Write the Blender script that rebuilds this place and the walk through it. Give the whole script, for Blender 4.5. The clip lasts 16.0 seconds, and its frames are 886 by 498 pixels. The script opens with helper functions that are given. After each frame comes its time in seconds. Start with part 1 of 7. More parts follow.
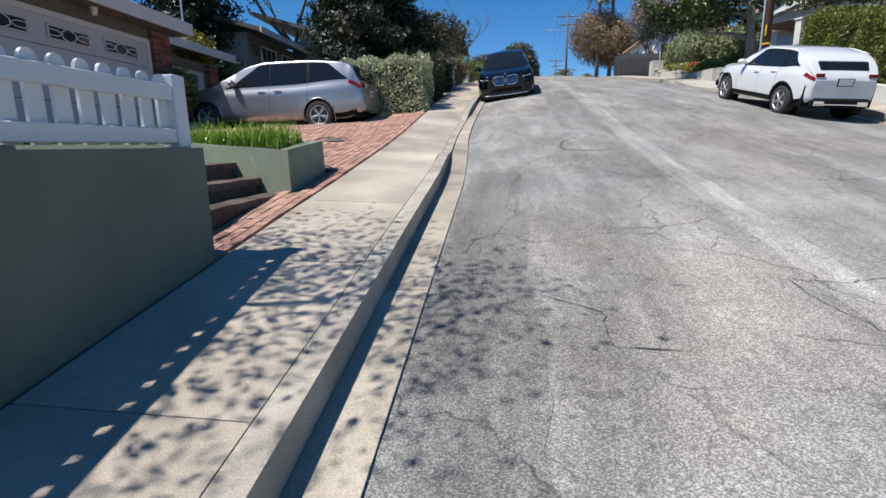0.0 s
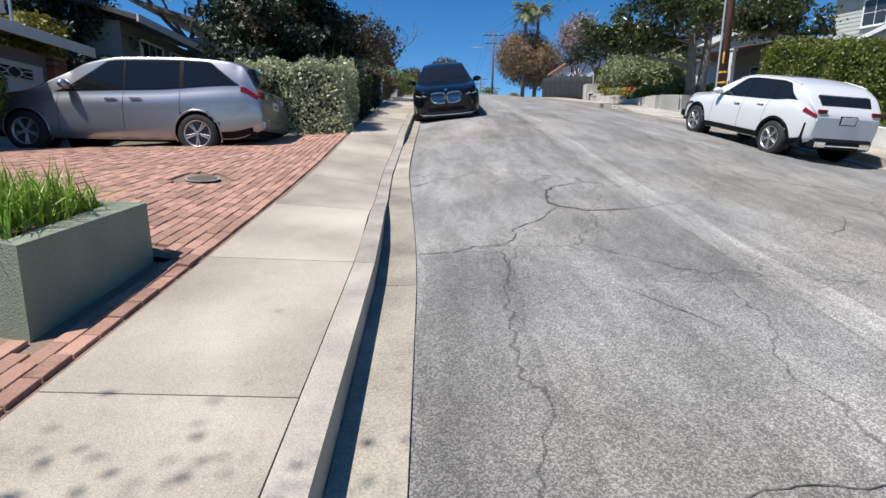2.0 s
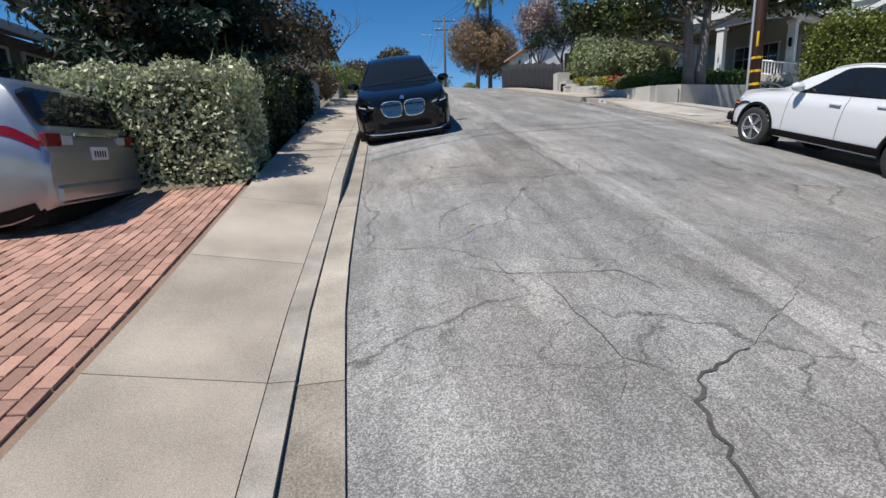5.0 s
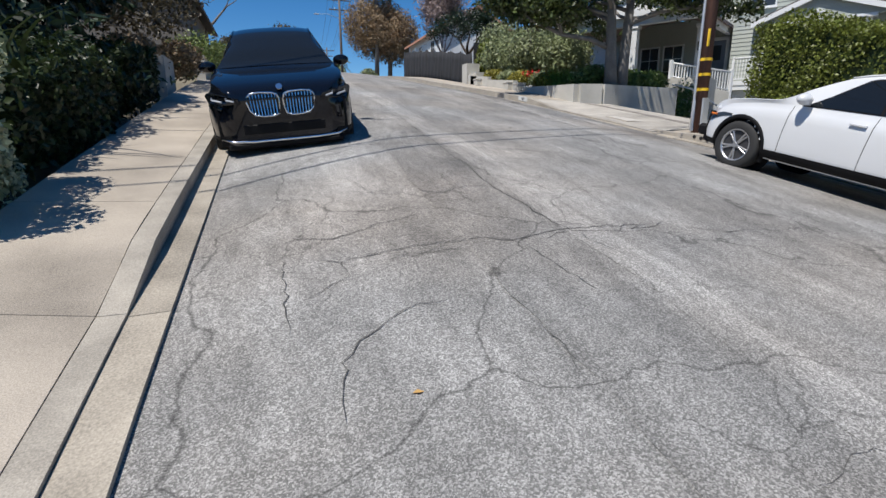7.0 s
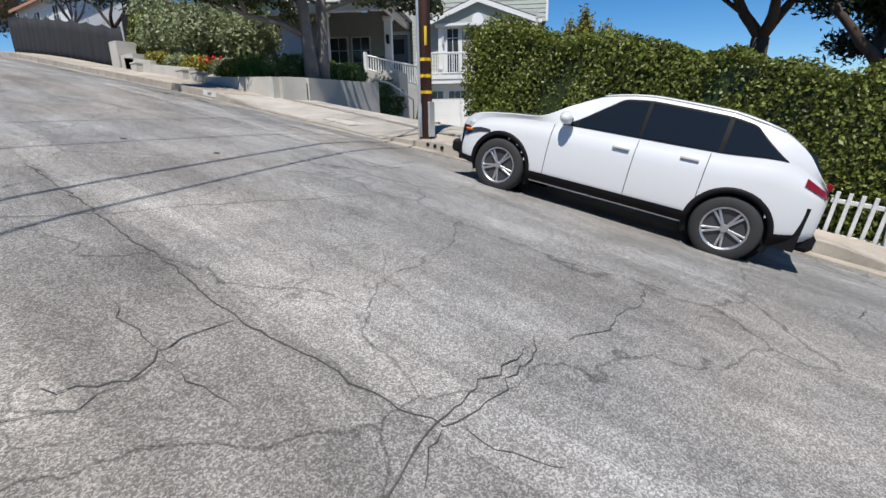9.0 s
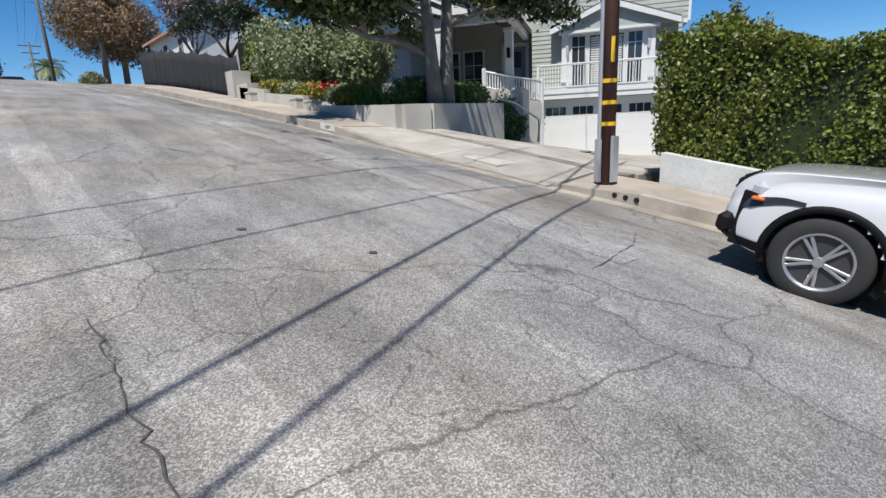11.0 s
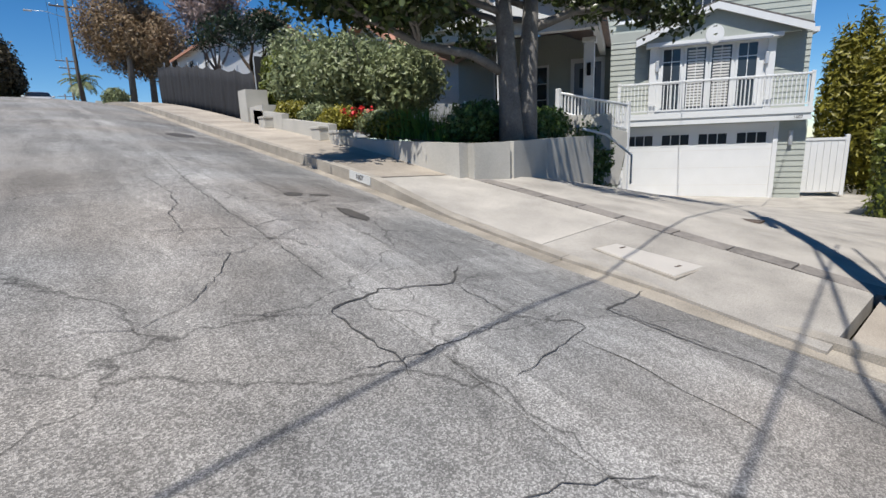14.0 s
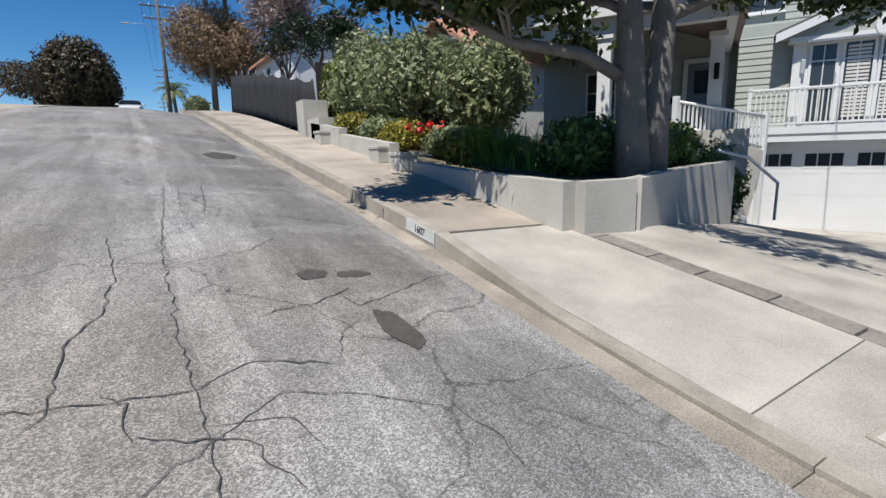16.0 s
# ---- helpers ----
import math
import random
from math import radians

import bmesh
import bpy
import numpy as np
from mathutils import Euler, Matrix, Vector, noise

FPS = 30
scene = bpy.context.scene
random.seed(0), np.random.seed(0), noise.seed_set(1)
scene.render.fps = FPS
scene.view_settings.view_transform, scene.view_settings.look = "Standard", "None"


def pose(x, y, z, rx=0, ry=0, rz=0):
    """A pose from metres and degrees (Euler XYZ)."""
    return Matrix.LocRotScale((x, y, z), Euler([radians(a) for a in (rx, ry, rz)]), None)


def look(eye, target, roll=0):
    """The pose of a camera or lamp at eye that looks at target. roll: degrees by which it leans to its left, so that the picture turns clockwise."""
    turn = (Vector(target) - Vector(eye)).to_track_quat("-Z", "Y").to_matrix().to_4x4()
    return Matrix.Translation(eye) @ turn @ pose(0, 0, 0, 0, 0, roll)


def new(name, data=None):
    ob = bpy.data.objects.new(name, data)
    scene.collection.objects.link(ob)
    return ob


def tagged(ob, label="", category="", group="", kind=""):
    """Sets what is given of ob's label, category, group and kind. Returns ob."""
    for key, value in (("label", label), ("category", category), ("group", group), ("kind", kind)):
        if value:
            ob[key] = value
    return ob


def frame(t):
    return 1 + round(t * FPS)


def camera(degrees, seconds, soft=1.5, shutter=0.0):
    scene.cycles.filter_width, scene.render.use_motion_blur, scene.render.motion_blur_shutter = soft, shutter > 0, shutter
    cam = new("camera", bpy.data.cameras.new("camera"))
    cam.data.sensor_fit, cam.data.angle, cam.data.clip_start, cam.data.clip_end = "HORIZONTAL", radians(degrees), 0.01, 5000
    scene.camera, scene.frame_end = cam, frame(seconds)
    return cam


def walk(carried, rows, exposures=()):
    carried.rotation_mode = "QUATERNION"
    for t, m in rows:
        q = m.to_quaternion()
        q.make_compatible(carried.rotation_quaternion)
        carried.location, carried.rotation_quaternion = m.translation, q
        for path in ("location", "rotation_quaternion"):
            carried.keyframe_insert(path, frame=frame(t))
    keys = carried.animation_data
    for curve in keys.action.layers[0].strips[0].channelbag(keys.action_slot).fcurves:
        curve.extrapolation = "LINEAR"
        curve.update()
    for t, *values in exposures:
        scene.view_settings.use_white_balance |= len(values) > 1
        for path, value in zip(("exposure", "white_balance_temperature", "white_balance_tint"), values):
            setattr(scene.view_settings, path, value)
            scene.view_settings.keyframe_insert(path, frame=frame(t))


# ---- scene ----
cam = camera(84.0, 16.0)
PATH = [
    (0.0, (-0.144, -0.301, 1.393), (-0.375, 1.642, 0.980), -0.83),
    (0.5, (-0.272, 0.429, 1.502), (-0.472, 2.379, 1.109), 0.57),
    (1.0, (-0.556, 1.096, 1.618), (-0.705, 3.054, 1.235), 1.03),
    (1.5, (-0.604, 1.871, 1.700), (-0.675, 3.836, 1.335), 1.50),
    (2.0, (-0.580, 2.634, 1.801), (-0.502, 4.599, 1.437), 0.95),
    (2.5, (-0.377, 3.384, 1.885), (-0.127, 5.334, 1.520), 0.34),
    (3.0, (-0.447, 4.078, 2.041), (-0.198, 6.026, 1.662), 0.06),
    (3.5, (-0.420, 4.786, 2.151), (-0.150, 6.732, 1.774), -0.93),
    (4.0, (-0.477, 5.432, 2.349), (-0.249, 7.382, 1.967), -1.89),
    (6.5, (-0.531, 8.794, 2.892), (-0.127, 10.701, 2.442), 0.77),
    (7.0, (-0.184, 9.481, 3.000), (0.445, 11.324, 2.542), 0.03),
    (7.5, (-0.085, 10.059, 3.149), (0.678, 11.838, 2.647), -0.06),
    (8.0, (0.296, 10.669, 3.205), (1.469, 12.205, 2.692), -1.59),
    (8.5, (0.461, 11.094, 3.408), (2.024, 12.221, 2.871), 0.25),
    (9.0, (0.617, 11.694, 3.462), (2.159, 12.855, 2.936), -0.97),
    (11.5, (1.928, 14.838, 4.085), (3.222, 16.290, 3.617), -2.62),
    (12.0, (2.272, 15.433, 4.184), (3.576, 16.882, 3.737), -2.30),
    (12.5, (2.623, 15.921, 4.299), (3.901, 17.397, 3.864), -1.74),
    (13.0, (2.889, 16.564, 4.409), (4.101, 18.095, 3.977), -1.56),
    (13.5, (3.372, 17.124, 4.462), (4.613, 18.632, 4.032), -1.52),
    (14.0, (3.717, 17.719, 4.524), (4.966, 19.223, 4.106), -2.13),
    (14.5, (4.160, 18.203, 4.612), (5.410, 19.712, 4.214), -2.16),
    (15.0, (4.441, 18.714, 4.723), (5.646, 20.264, 4.341), -2.47),
    (15.5, (4.843, 19.187, 4.805), (5.978, 20.787, 4.414), -1.84),
    (16.0, (5.050, 19.711, 4.902), (6.078, 21.380, 4.507), -1.74),
]
walk(cam, [(t, look(eye, target, roll)) for t, eye, target, roll in PATH], exposures=[(0.0, 0.46), (1.0, 0.50), (2.0, 0.48), (3.5, 0.25), (6.5, 0.23), (9.0, 0.31), (12.0, 0.31), (16.0, 0.24)])

# ---- sky and sun ----
SUN_ELEV, SUN_AZ = radians(61), math.atan2(-0.49, -0.87)
world = bpy.data.worlds.new("world")
scene.world = world
world.use_nodes = True
wn = world.node_tree.nodes
sky = wn.new("ShaderNodeTexSky")
sky.sky_type, sky.sun_disc, sky.sun_elevation = "NISHITA", False, SUN_ELEV
sky.sun_rotation = math.pi / 2 - SUN_AZ
sky.altitude, sky.air_density, sky.dust_density, sky.ozone_density = 2200, 1.0, 0.0, 4.0
deep = wn.new("ShaderNodeHueSaturation")
deep.inputs["Saturation"].default_value, deep.inputs["Value"].default_value = 1.30, 1.12
world.node_tree.links.new(sky.outputs[0], deep.inputs["Color"])
world.node_tree.links.new(deep.outputs[0], wn["Background"].inputs[0])
wn["Background"].inputs[1].default_value = 0.086
sun_dir = Vector((math.cos(SUN_AZ) * math.cos(SUN_ELEV), math.sin(SUN_AZ) * math.cos(SUN_ELEV), math.sin(SUN_ELEV)))
sun = new("sun", bpy.data.lights.new("sun", "SUN"))
sun.data.energy, sun.data.angle, sun.data.color = 4.8, radians(0.53), (1.0, 0.955, 0.89)
sun.matrix_world = look(sun_dir * 60, (0, 0, 0))


# ---- materials ----
def mat(name, base, rough=0.6, metal=0.0, vary=0.25, fine=60.0, coarse=2.0, bump=0.2, bump_scale=None, stretch=(1, 1, 1), coat=0.0, rand=0.0, island=0.0, spec=0.5, transl=0.0):
    """A surface with grain and large stains round one base colour."""
    m = bpy.data.materials.new(name)
    m.use_nodes = True
    nt = m.node_tree
    N, L = nt.nodes, nt.links
    b = N["Principled BSDF"]
    b.inputs["Roughness"].default_value, b.inputs["Metallic"].default_value = rough, metal
    b.inputs["Specular IOR Level"].default_value = spec
    b.inputs["Coat Weight"].default_value = coat
    tc = N.new("ShaderNodeTexCoord")
    mp = N.new("ShaderNodeMapping")
    mp.inputs["Scale"].default_value = stretch
    L.new(tc.outputs["Object"], mp.inputs["Vector"])
    n1, n2 = N.new("ShaderNodeTexNoise"), N.new("ShaderNodeTexNoise")
    n1.inputs["Scale"].default_value, n2.inputs["Scale"].default_value = fine, coarse
    n1.inputs["Detail"].default_value, n2.inputs["Detail"].default_value = 3, 5
    for n in (n1, n2):
        L.new(mp.outputs[0], n.inputs["Vector"])
    add = N.new("ShaderNodeMath")
    add.operation = "ADD"
    L.new(n1.outputs[0], add.inputs[0])
    L.new(n2.outputs[0], add.inputs[1])
    src = add.outputs[0]
    if rand or island:
        ri = N.new("ShaderNodeObjectInfo") if rand else N.new("ShaderNodeNewGeometry")
        mul = N.new("ShaderNodeMath")
        mul.operation, mul.inputs[1].default_value = "MULTIPLY_ADD", rand or island
        L.new(ri.outputs["Random"] if rand else ri.outputs["Random Per Island"], mul.inputs[0])
        L.new(src, mul.inputs[2])
        off = N.new("ShaderNodeMath")
        off.operation, off.inputs[1].default_value = "SUBTRACT", (rand or island) * 0.5
        L.new(mul.outputs[0], off.inputs[0])
        src = off.outputs[0]
    mr = N.new("ShaderNodeMapRange")
    mr.inputs["From Min"].default_value, mr.inputs["From Max"].default_value = 0.55, 1.45
    mr.inputs["To Min"].default_value, mr.inputs["To Max"].default_value = 1 - vary, 1 + vary
    L.new(src, mr.inputs["Value"])
    vm = N.new("ShaderNodeVectorMath")
    vm.operation = "SCALE"
    vm.inputs[0].default_value = base
    L.new(mr.outputs[0], vm.inputs["Scale"])
    L.new(vm.outputs[0], b.inputs["Base Color"])
    if bump:
        bp = N.new("ShaderNodeBump")
        bp.inputs["Strength"].default_value, bp.inputs["Distance"].default_value = bump, 0.01
        if bump_scale:
            n3 = N.new("ShaderNodeTexNoise")
            n3.inputs["Scale"].default_value = bump_scale
            L.new(tc.outputs["Object"], n3.inputs["Vector"])
            L.new(n3.outputs[0], bp.inputs["Height"])
        else:
            L.new(n1.outputs[0], bp.inputs["Height"])
        L.new(bp.outputs[0], b.inputs["Normal"])
    if transl:
        tr, mx = N.new("ShaderNodeBsdfTranslucent"), N.new("ShaderNodeMixShader")
        mx.inputs[0].default_value = transl
        L.new(vm.outputs[0], tr.inputs[0])
        L.new(b.outputs[0], mx.inputs[1])
        L.new(tr.outputs[0], mx.inputs[2])
        L.new(mx.outputs[0], N["Material Output"].inputs[0])
    return m


def asphalt_material(name="asphalt", tone=1.0):
    """Old, bleached asphalt: bright stones in a dark binder, lengthwise wear, blotches and fine cracks."""
    m = bpy.data.materials.new(name)
    m.use_nodes = True
    N, L = m.node_tree.nodes, m.node_tree.links
    b = N["Principled BSDF"]
    b.inputs["Roughness"].default_value, b.inputs["Specular IOR Level"].default_value = 0.85, 0.3
    tc = N.new("ShaderNodeTexCoord")

    def tex(kind, scale, stretch=None, **kw):
        n = N.new(kind)
        n.inputs["Scale"].default_value = scale
        v = tc.outputs["Object"]
        if stretch:
            mp = N.new("ShaderNodeMapping")
            mp.inputs["Scale"].default_value = stretch
            L.new(v, mp.inputs["Vector"])
            v = mp.outputs[0]
        L.new(v, n.inputs["Vector"])
        for k, val in kw.items():
            n.inputs[k].default_value = val
        return n

    def rng(src, a, c, lo, hi):
        r = N.new("ShaderNodeMapRange")
        for k, v in zip(("From Min", "From Max", "To Min", "To Max"), (a, c, lo, hi)):
            r.inputs[k].default_value = v
        L.new(src, r.inputs["Value"])
        return r.outputs[0]

    def op(kind, x, y):
        o = N.new("ShaderNodeMath")
        o.operation = kind
        for i, v in enumerate((x, y)):
            if isinstance(v, (int, float)):
                o.inputs[i].default_value = v
            else:
                L.new(v, o.inputs[i])
        return o.outputs[0]

    stones = tex("ShaderNodeTexVoronoi", 150.0)
    sep = N.new("ShaderNodeSeparateColor")
    L.new(stones.outputs["Color"], sep.inputs[0])
    speck = rng(sep.outputs[0], 0.30, 1.0, 0.66, 1.76)
    grit = rng(tex("ShaderNodeTexNoise", 330.0).outputs[0], 0.3, 0.7, 0.75, 1.25)
    blot = rng(tex("ShaderNodeTexNoise", 0.9, Detail=6.0).outputs[0], 0.3, 0.7, 0.80, 1.18)
    streak = rng(tex("ShaderNodeTexNoise", 1.5, (1.0, 0.07, 1.0), Detail=4.0).outputs[0], 0.3, 0.7, 0.78, 1.22)
    scuff = rng(tex("ShaderNodeTexNoise", 11.0, (1.0, 0.45, 1.0), Detail=7.0, Roughness=0.7).outputs[0], 0.3, 0.7, 0.84, 1.18)
    lane = rng(tex("ShaderNodeTexNoise", 5.0, (1.0, 0.02, 1.0), Detail=3.0).outputs[0], 0.35, 0.65, 0.88, 1.1)
    val = op("MULTIPLY", op("MULTIPLY", op("MULTIPLY", speck, grit), op("MULTIPLY", blot, streak)), op("MULTIPLY", scuff, lane))
    wob = tex("ShaderNodeTexNoise", 1.6, Detail=5.0)
    vm = N.new("ShaderNodeVectorMath")
    vm.operation = "MULTIPLY_ADD"
    vm.inputs[1].default_value = (0.8, 0.8, 0.0)
    L.new(wob.outputs["Color"], vm.inputs[0])
    L.new(tc.outputs["Object"], vm.inputs[2])
    web = N.new("ShaderNodeTexVoronoi")
    web.feature = "DISTANCE_TO_EDGE"
    web.inputs["Scale"].default_value = 0.42
    L.new(vm.outputs[0], web.inputs["Vector"])
    crack = rng(web.outputs["Distance"], 0.0, 0.006, 0.45, 1.0)
    fine = N.new("ShaderNodeTexVoronoi")
    fine.feature = "DISTANCE_TO_EDGE"
    fine.inputs["Scale"].default_value = 1.7
    L.new(vm.outputs[0], fine.inputs["Vector"])
    where = rng(tex("ShaderNodeTexNoise", 0.5, Detail=2.0).outputs[0], 0.46, 0.58, 0.0, 1.0)
    hair = op("SUBTRACT", 1.0, op("MULTIPLY", where, rng(fine.outputs["Distance"], 0.0, 0.014, 0.45, 0.0)))
    val = op("MULTIPLY", op("MULTIPLY", val, crack), hair)
    hue = N.new("ShaderNodeMix")
    hue.data_type = "RGBA"
    hue.inputs[6].default_value, hue.inputs[7].default_value = (0.225 * tone, 0.222 * tone, 0.215 * tone, 1), (0.225 * tone, 0.208 * tone, 0.188 * tone, 1)
    L.new(rng(tex("ShaderNodeTexNoise", 0.35, Detail=4.0).outputs[0], 0.4, 0.65, 0, 1), hue.inputs[0])
    sc = N.new("ShaderNodeVectorMath")
    sc.operation = "SCALE"
    L.new(hue.outputs[2], sc.inputs[0])
    L.new(val, sc.inputs["Scale"])
    L.new(sc.outputs[0], b.inputs["Base Color"])
    bp = N.new("ShaderNodeBump")
    bp.inputs["Strength"].default_value, bp.inputs["Distance"].default_value = 0.5, 0.006
    L.new(op("MULTIPLY", stones.outputs["Distance"], crack), bp.inputs["Height"])
    L.new(bp.outputs[0], b.inputs["Normal"])
    return m


def glass_material(name, tint, rough=0.02):
    """Tinted pane: dark glossy glass."""
    m = bpy.data.materials.new(name)
    m.use_nodes = True
    b = m.node_tree.nodes["Principled BSDF"]
    b.inputs["Base Color"].default_value = (*tint, 1)
    b.inputs["Roughness"].default_value, b.inputs["Specular IOR Level"].default_value = rough, 0.5
    return m


def paint_material(name, base, metal=0.0, rough=0.35):
    m = mat(name, base, rough, metal, vary=0.04, fine=900, coarse=1.0, bump=0.0, coat=1.0)
    m.node_tree.nodes["Principled BSDF"].inputs["Coat Roughness"].default_value = 0.04
    return m


ASPHALT = asphalt_material()
ASPHALT_DARK = asphalt_material("dark_patch_asphalt", 0.82)
ASPHALT_WORN = asphalt_material("worn_patch_asphalt", 0.87)
ASPHALT_PALE = asphalt_material("pale_seam_asphalt", 1.22)
TAR = mat("crack_filler", (0.062, 0.059, 0.056), 0.85, vary=0.5, fine=40, bump=0.3)
STAIN = mat("oil_stain", (0.075, 0.068, 0.06), 0.7, vary=0.5, fine=25, bump=0.3)
CONC = mat("concrete", (0.352, 0.308, 0.254), 0.85, vary=0.6, fine=170, coarse=1.1, bump=0.12, rand=0.18)
KERB = mat("kerb_concrete", (0.33, 0.30, 0.255), 0.85, vary=0.5, fine=120, coarse=3.0, bump=0.2, rand=0.15)
GUTTER = mat("gutter_concrete", (0.31, 0.275, 0.225), 0.88, vary=0.6, fine=90, coarse=2.0, bump=0.2, rand=0.2)
DRIVE = mat("driveway_concrete", (0.36, 0.335, 0.298), 0.85, vary=0.5, fine=110, coarse=1.7, bump=0.12, rand=0.15)
STUCCO_G = mat("green_stucco", (0.155, 0.172, 0.13), 0.9, vary=0.25, fine=120, coarse=2.2, bump=0.5)
STUCCO_GT = mat("pale_stucco_cap", (0.30, 0.35, 0.27), 0.9, vary=0.25, fine=90, coarse=3, bump=0.3)
WALL_C = mat("pale_planter_stucco", (0.44, 0.425, 0.385), 0.9, vary=0.25, fine=60, coarse=1.6, bump=0.25)
WHITE = mat("white_paint", (0.66, 0.67, 0.67), 0.5, vary=0.06, fine=40, coarse=2, bump=0.05)
WHITE_W = mat("weathered_white_paint", (0.56, 0.57, 0.56), 0.7, vary=0.2, fine=30, coarse=2, bump=0.15)
BRICK_D = mat("driveway_brick", (0.35, 0.20, 0.15), 0.85, vary=0.3, fine=70, coarse=3, bump=0.3, rand=0.9)
BRICK_DS = mat("driveway_brick_far", (0.35, 0.20, 0.15), 0.85, vary=0.3, fine=70, coarse=3, bump=0.3, island=0.9)
SAND = mat("joint_sand", (0.22, 0.15, 0.11), 0.95, vary=0.3, fine=90, bump=0.3)
BRICK_P = mat("pillar_brick", (0.25, 0.085, 0.06), 0.85, vary=0.4, fine=60, coarse=4, bump=0.3, rand=1.1)
STEP = mat("step_brick", (0.085, 0.06, 0.05), 0.85, vary=0.5, fine=40, coarse=5, bump=0.4, rand=0.5)
BEIGE = mat("taupe_siding", (0.155, 0.135, 0.115), 0.8, vary=0.15, fine=40, coarse=1.5, bump=0.1)
GARAGE_W = mat("garage_door_paint", (0.50, 0.50, 0.50), 0.55, vary=0.08, fine=60, coarse=1.2, bump=0.05)
ROOF = mat("roof_shingle", (0.10, 0.09, 0.085), 0.9, vary=0.4, fine=30, coarse=4, bump=0.5)
ROOF_T = mat("terracotta_roof", (0.42, 0.21, 0.14), 0.85, vary=0.3, fine=14, coarse=2, bump=0.6)
TRIM = mat("fascia_paint", (0.62, 0.60, 0.56), 0.6, vary=0.1, fine=30, coarse=2, bump=0.05)
SIDING = mat("sage_siding", (0.36, 0.385, 0.35), 0.7, vary=0.1, fine=30, coarse=2, bump=0.08, rand=0.12)
GREYWALL = mat("grey_shingle_wall", (0.20, 0.205, 0.20), 0.8, vary=0.2, fine=14, coarse=2, bump=0.3)
SOIL = mat("soil", (0.075, 0.055, 0.04), 0.95, vary=0.5, fine=40, coarse=4, bump=0.6)
EARTH = mat("dry_ground", (0.14, 0.12, 0.08), 0.95, vary=0.4, fine=8, coarse=0.3, bump=0.4)
WOOD_P = mat("pole_wood", (0.105, 0.05, 0.035), 0.85, vary=0.5, fine=18, coarse=3, bump=0.5, stretch=(6, 6, 0.4))
WOOD_G = mat("grey_pole_wood", (0.12, 0.10, 0.085), 0.9, vary=0.35, fine=18, coarse=3, bump=0.4, stretch=(6, 6, 0.5))
YELLOW = mat("yellow_band", (0.75, 0.47, 0.02), 0.5, vary=0.12, fine=60, bump=0.0)
STEEL = mat("galvanised_steel", (0.55, 0.56, 0.57), 0.45, metal=0.6, vary=0.15, fine=40, bump=0.1)
CABLE = mat("cable_sheath", (0.03, 0.03, 0.03), 0.6, vary=0.2, bump=0.0)
BLACK = mat("black_plastic", (0.008, 0.008, 0.009), 0.6, vary=0.25, fine=200, bump=0.1, spec=0.15)
RUBBER = mat("tyre_rubber", (0.022, 0.022, 0.022), 0.8, vary=0.3, fine=120, bump=0.2)
MESH = mat("black_fence_fabric", (0.020, 0.020, 0.022), 0.85, vary=0.4, fine=20, coarse=1.2, bump=0.4, bump_scale=3)
BARK = mat("grey_bark", (0.145, 0.132, 0.118), 0.9, vary=0.4, fine=25, coarse=4, bump=0.7, stretch=(1, 1, 0.5))
BARK_M = mat("grey_tree_bark", (0.16, 0.15, 0.14), 0.9, vary=0.4, fine=30, coarse=4, bump=0.5, bump_scale=25)
BARK_D = mat("dark_bark", (0.06, 0.042, 0.03), 0.95, vary=0.5, fine=22, coarse=4, bump=0.8, stretch=(1, 1, 0.35))
STONE = mat("flagstone", (0.22, 0.20, 0.18), 0.85, vary=0.35, fine=20, coarse=4, bump=0.4, rand=0.5)
BLUEGREY = mat("blue_grey_trim", (0.17, 0.19, 0.22), 0.7, vary=0.15, fine=30, bump=0.05)
PALE_LID = mat("polymer_cover", (0.46, 0.43, 0.39), 0.75, vary=0.12, fine=90, coarse=3, bump=0.15)
IRON = mat("cast_iron", (0.10, 0.075, 0.06), 0.7, vary=0.3, fine=50, bump=0.3)
HOLE = mat("dark_pipe", (0.008, 0.008, 0.008), 0.9, bump=0.0)
PAINT_SILVER = paint_material("silver_paint", (0.36, 0.37, 0.40), 0.75, 0.32)
PAINT_BLACK = paint_material("black_paint", (0.004, 0.005, 0.008), 0.0, 0.5)
PAINT_BLACK.node_tree.nodes["Principled BSDF"].inputs["Specular IOR Level"].default_value = 0.0
PAINT_WHITE = paint_material("white_car_paint", (0.62, 0.63, 0.64), 0.0, 0.3)
GLASS_CAR = glass_material("tinted_car_glass", (0.010, 0.012, 0.014))
GLASS_WIN = glass_material("window_glass", (0.035, 0.042, 0.05), 0.03)
LAMP_RED = glass_material("red_lens", (0.17, 0.006, 0.010), 0.12)
LAMP_CLEAR = glass_material("clear_lens", (0.42, 0.44, 0.47), 0.08)
AMBER = glass_material("amber_lens", (0.6, 0.16, 0.03), 0.12)
CHROME = mat("chrome", (0.75, 0.76, 0.78), 0.12, metal=1.0, vary=0.03, bump=0.0)
ALLOY = mat("alloy", (0.50, 0.50, 0.51), 0.35, metal=0.8, vary=0.08, fine=30, bump=0.0)
ALLOY_D = mat("dark_alloy", (0.07, 0.07, 0.075), 0.4, metal=0.5, vary=0.1, bump=0.0)
PLATE = mat("plate_white", (0.62, 0.63, 0.66), 0.5, vary=0.05, bump=0.0)
INK = mat("dark_lettering", (0.03, 0.03, 0.04), 0.7, vary=0.1, bump=0.0)


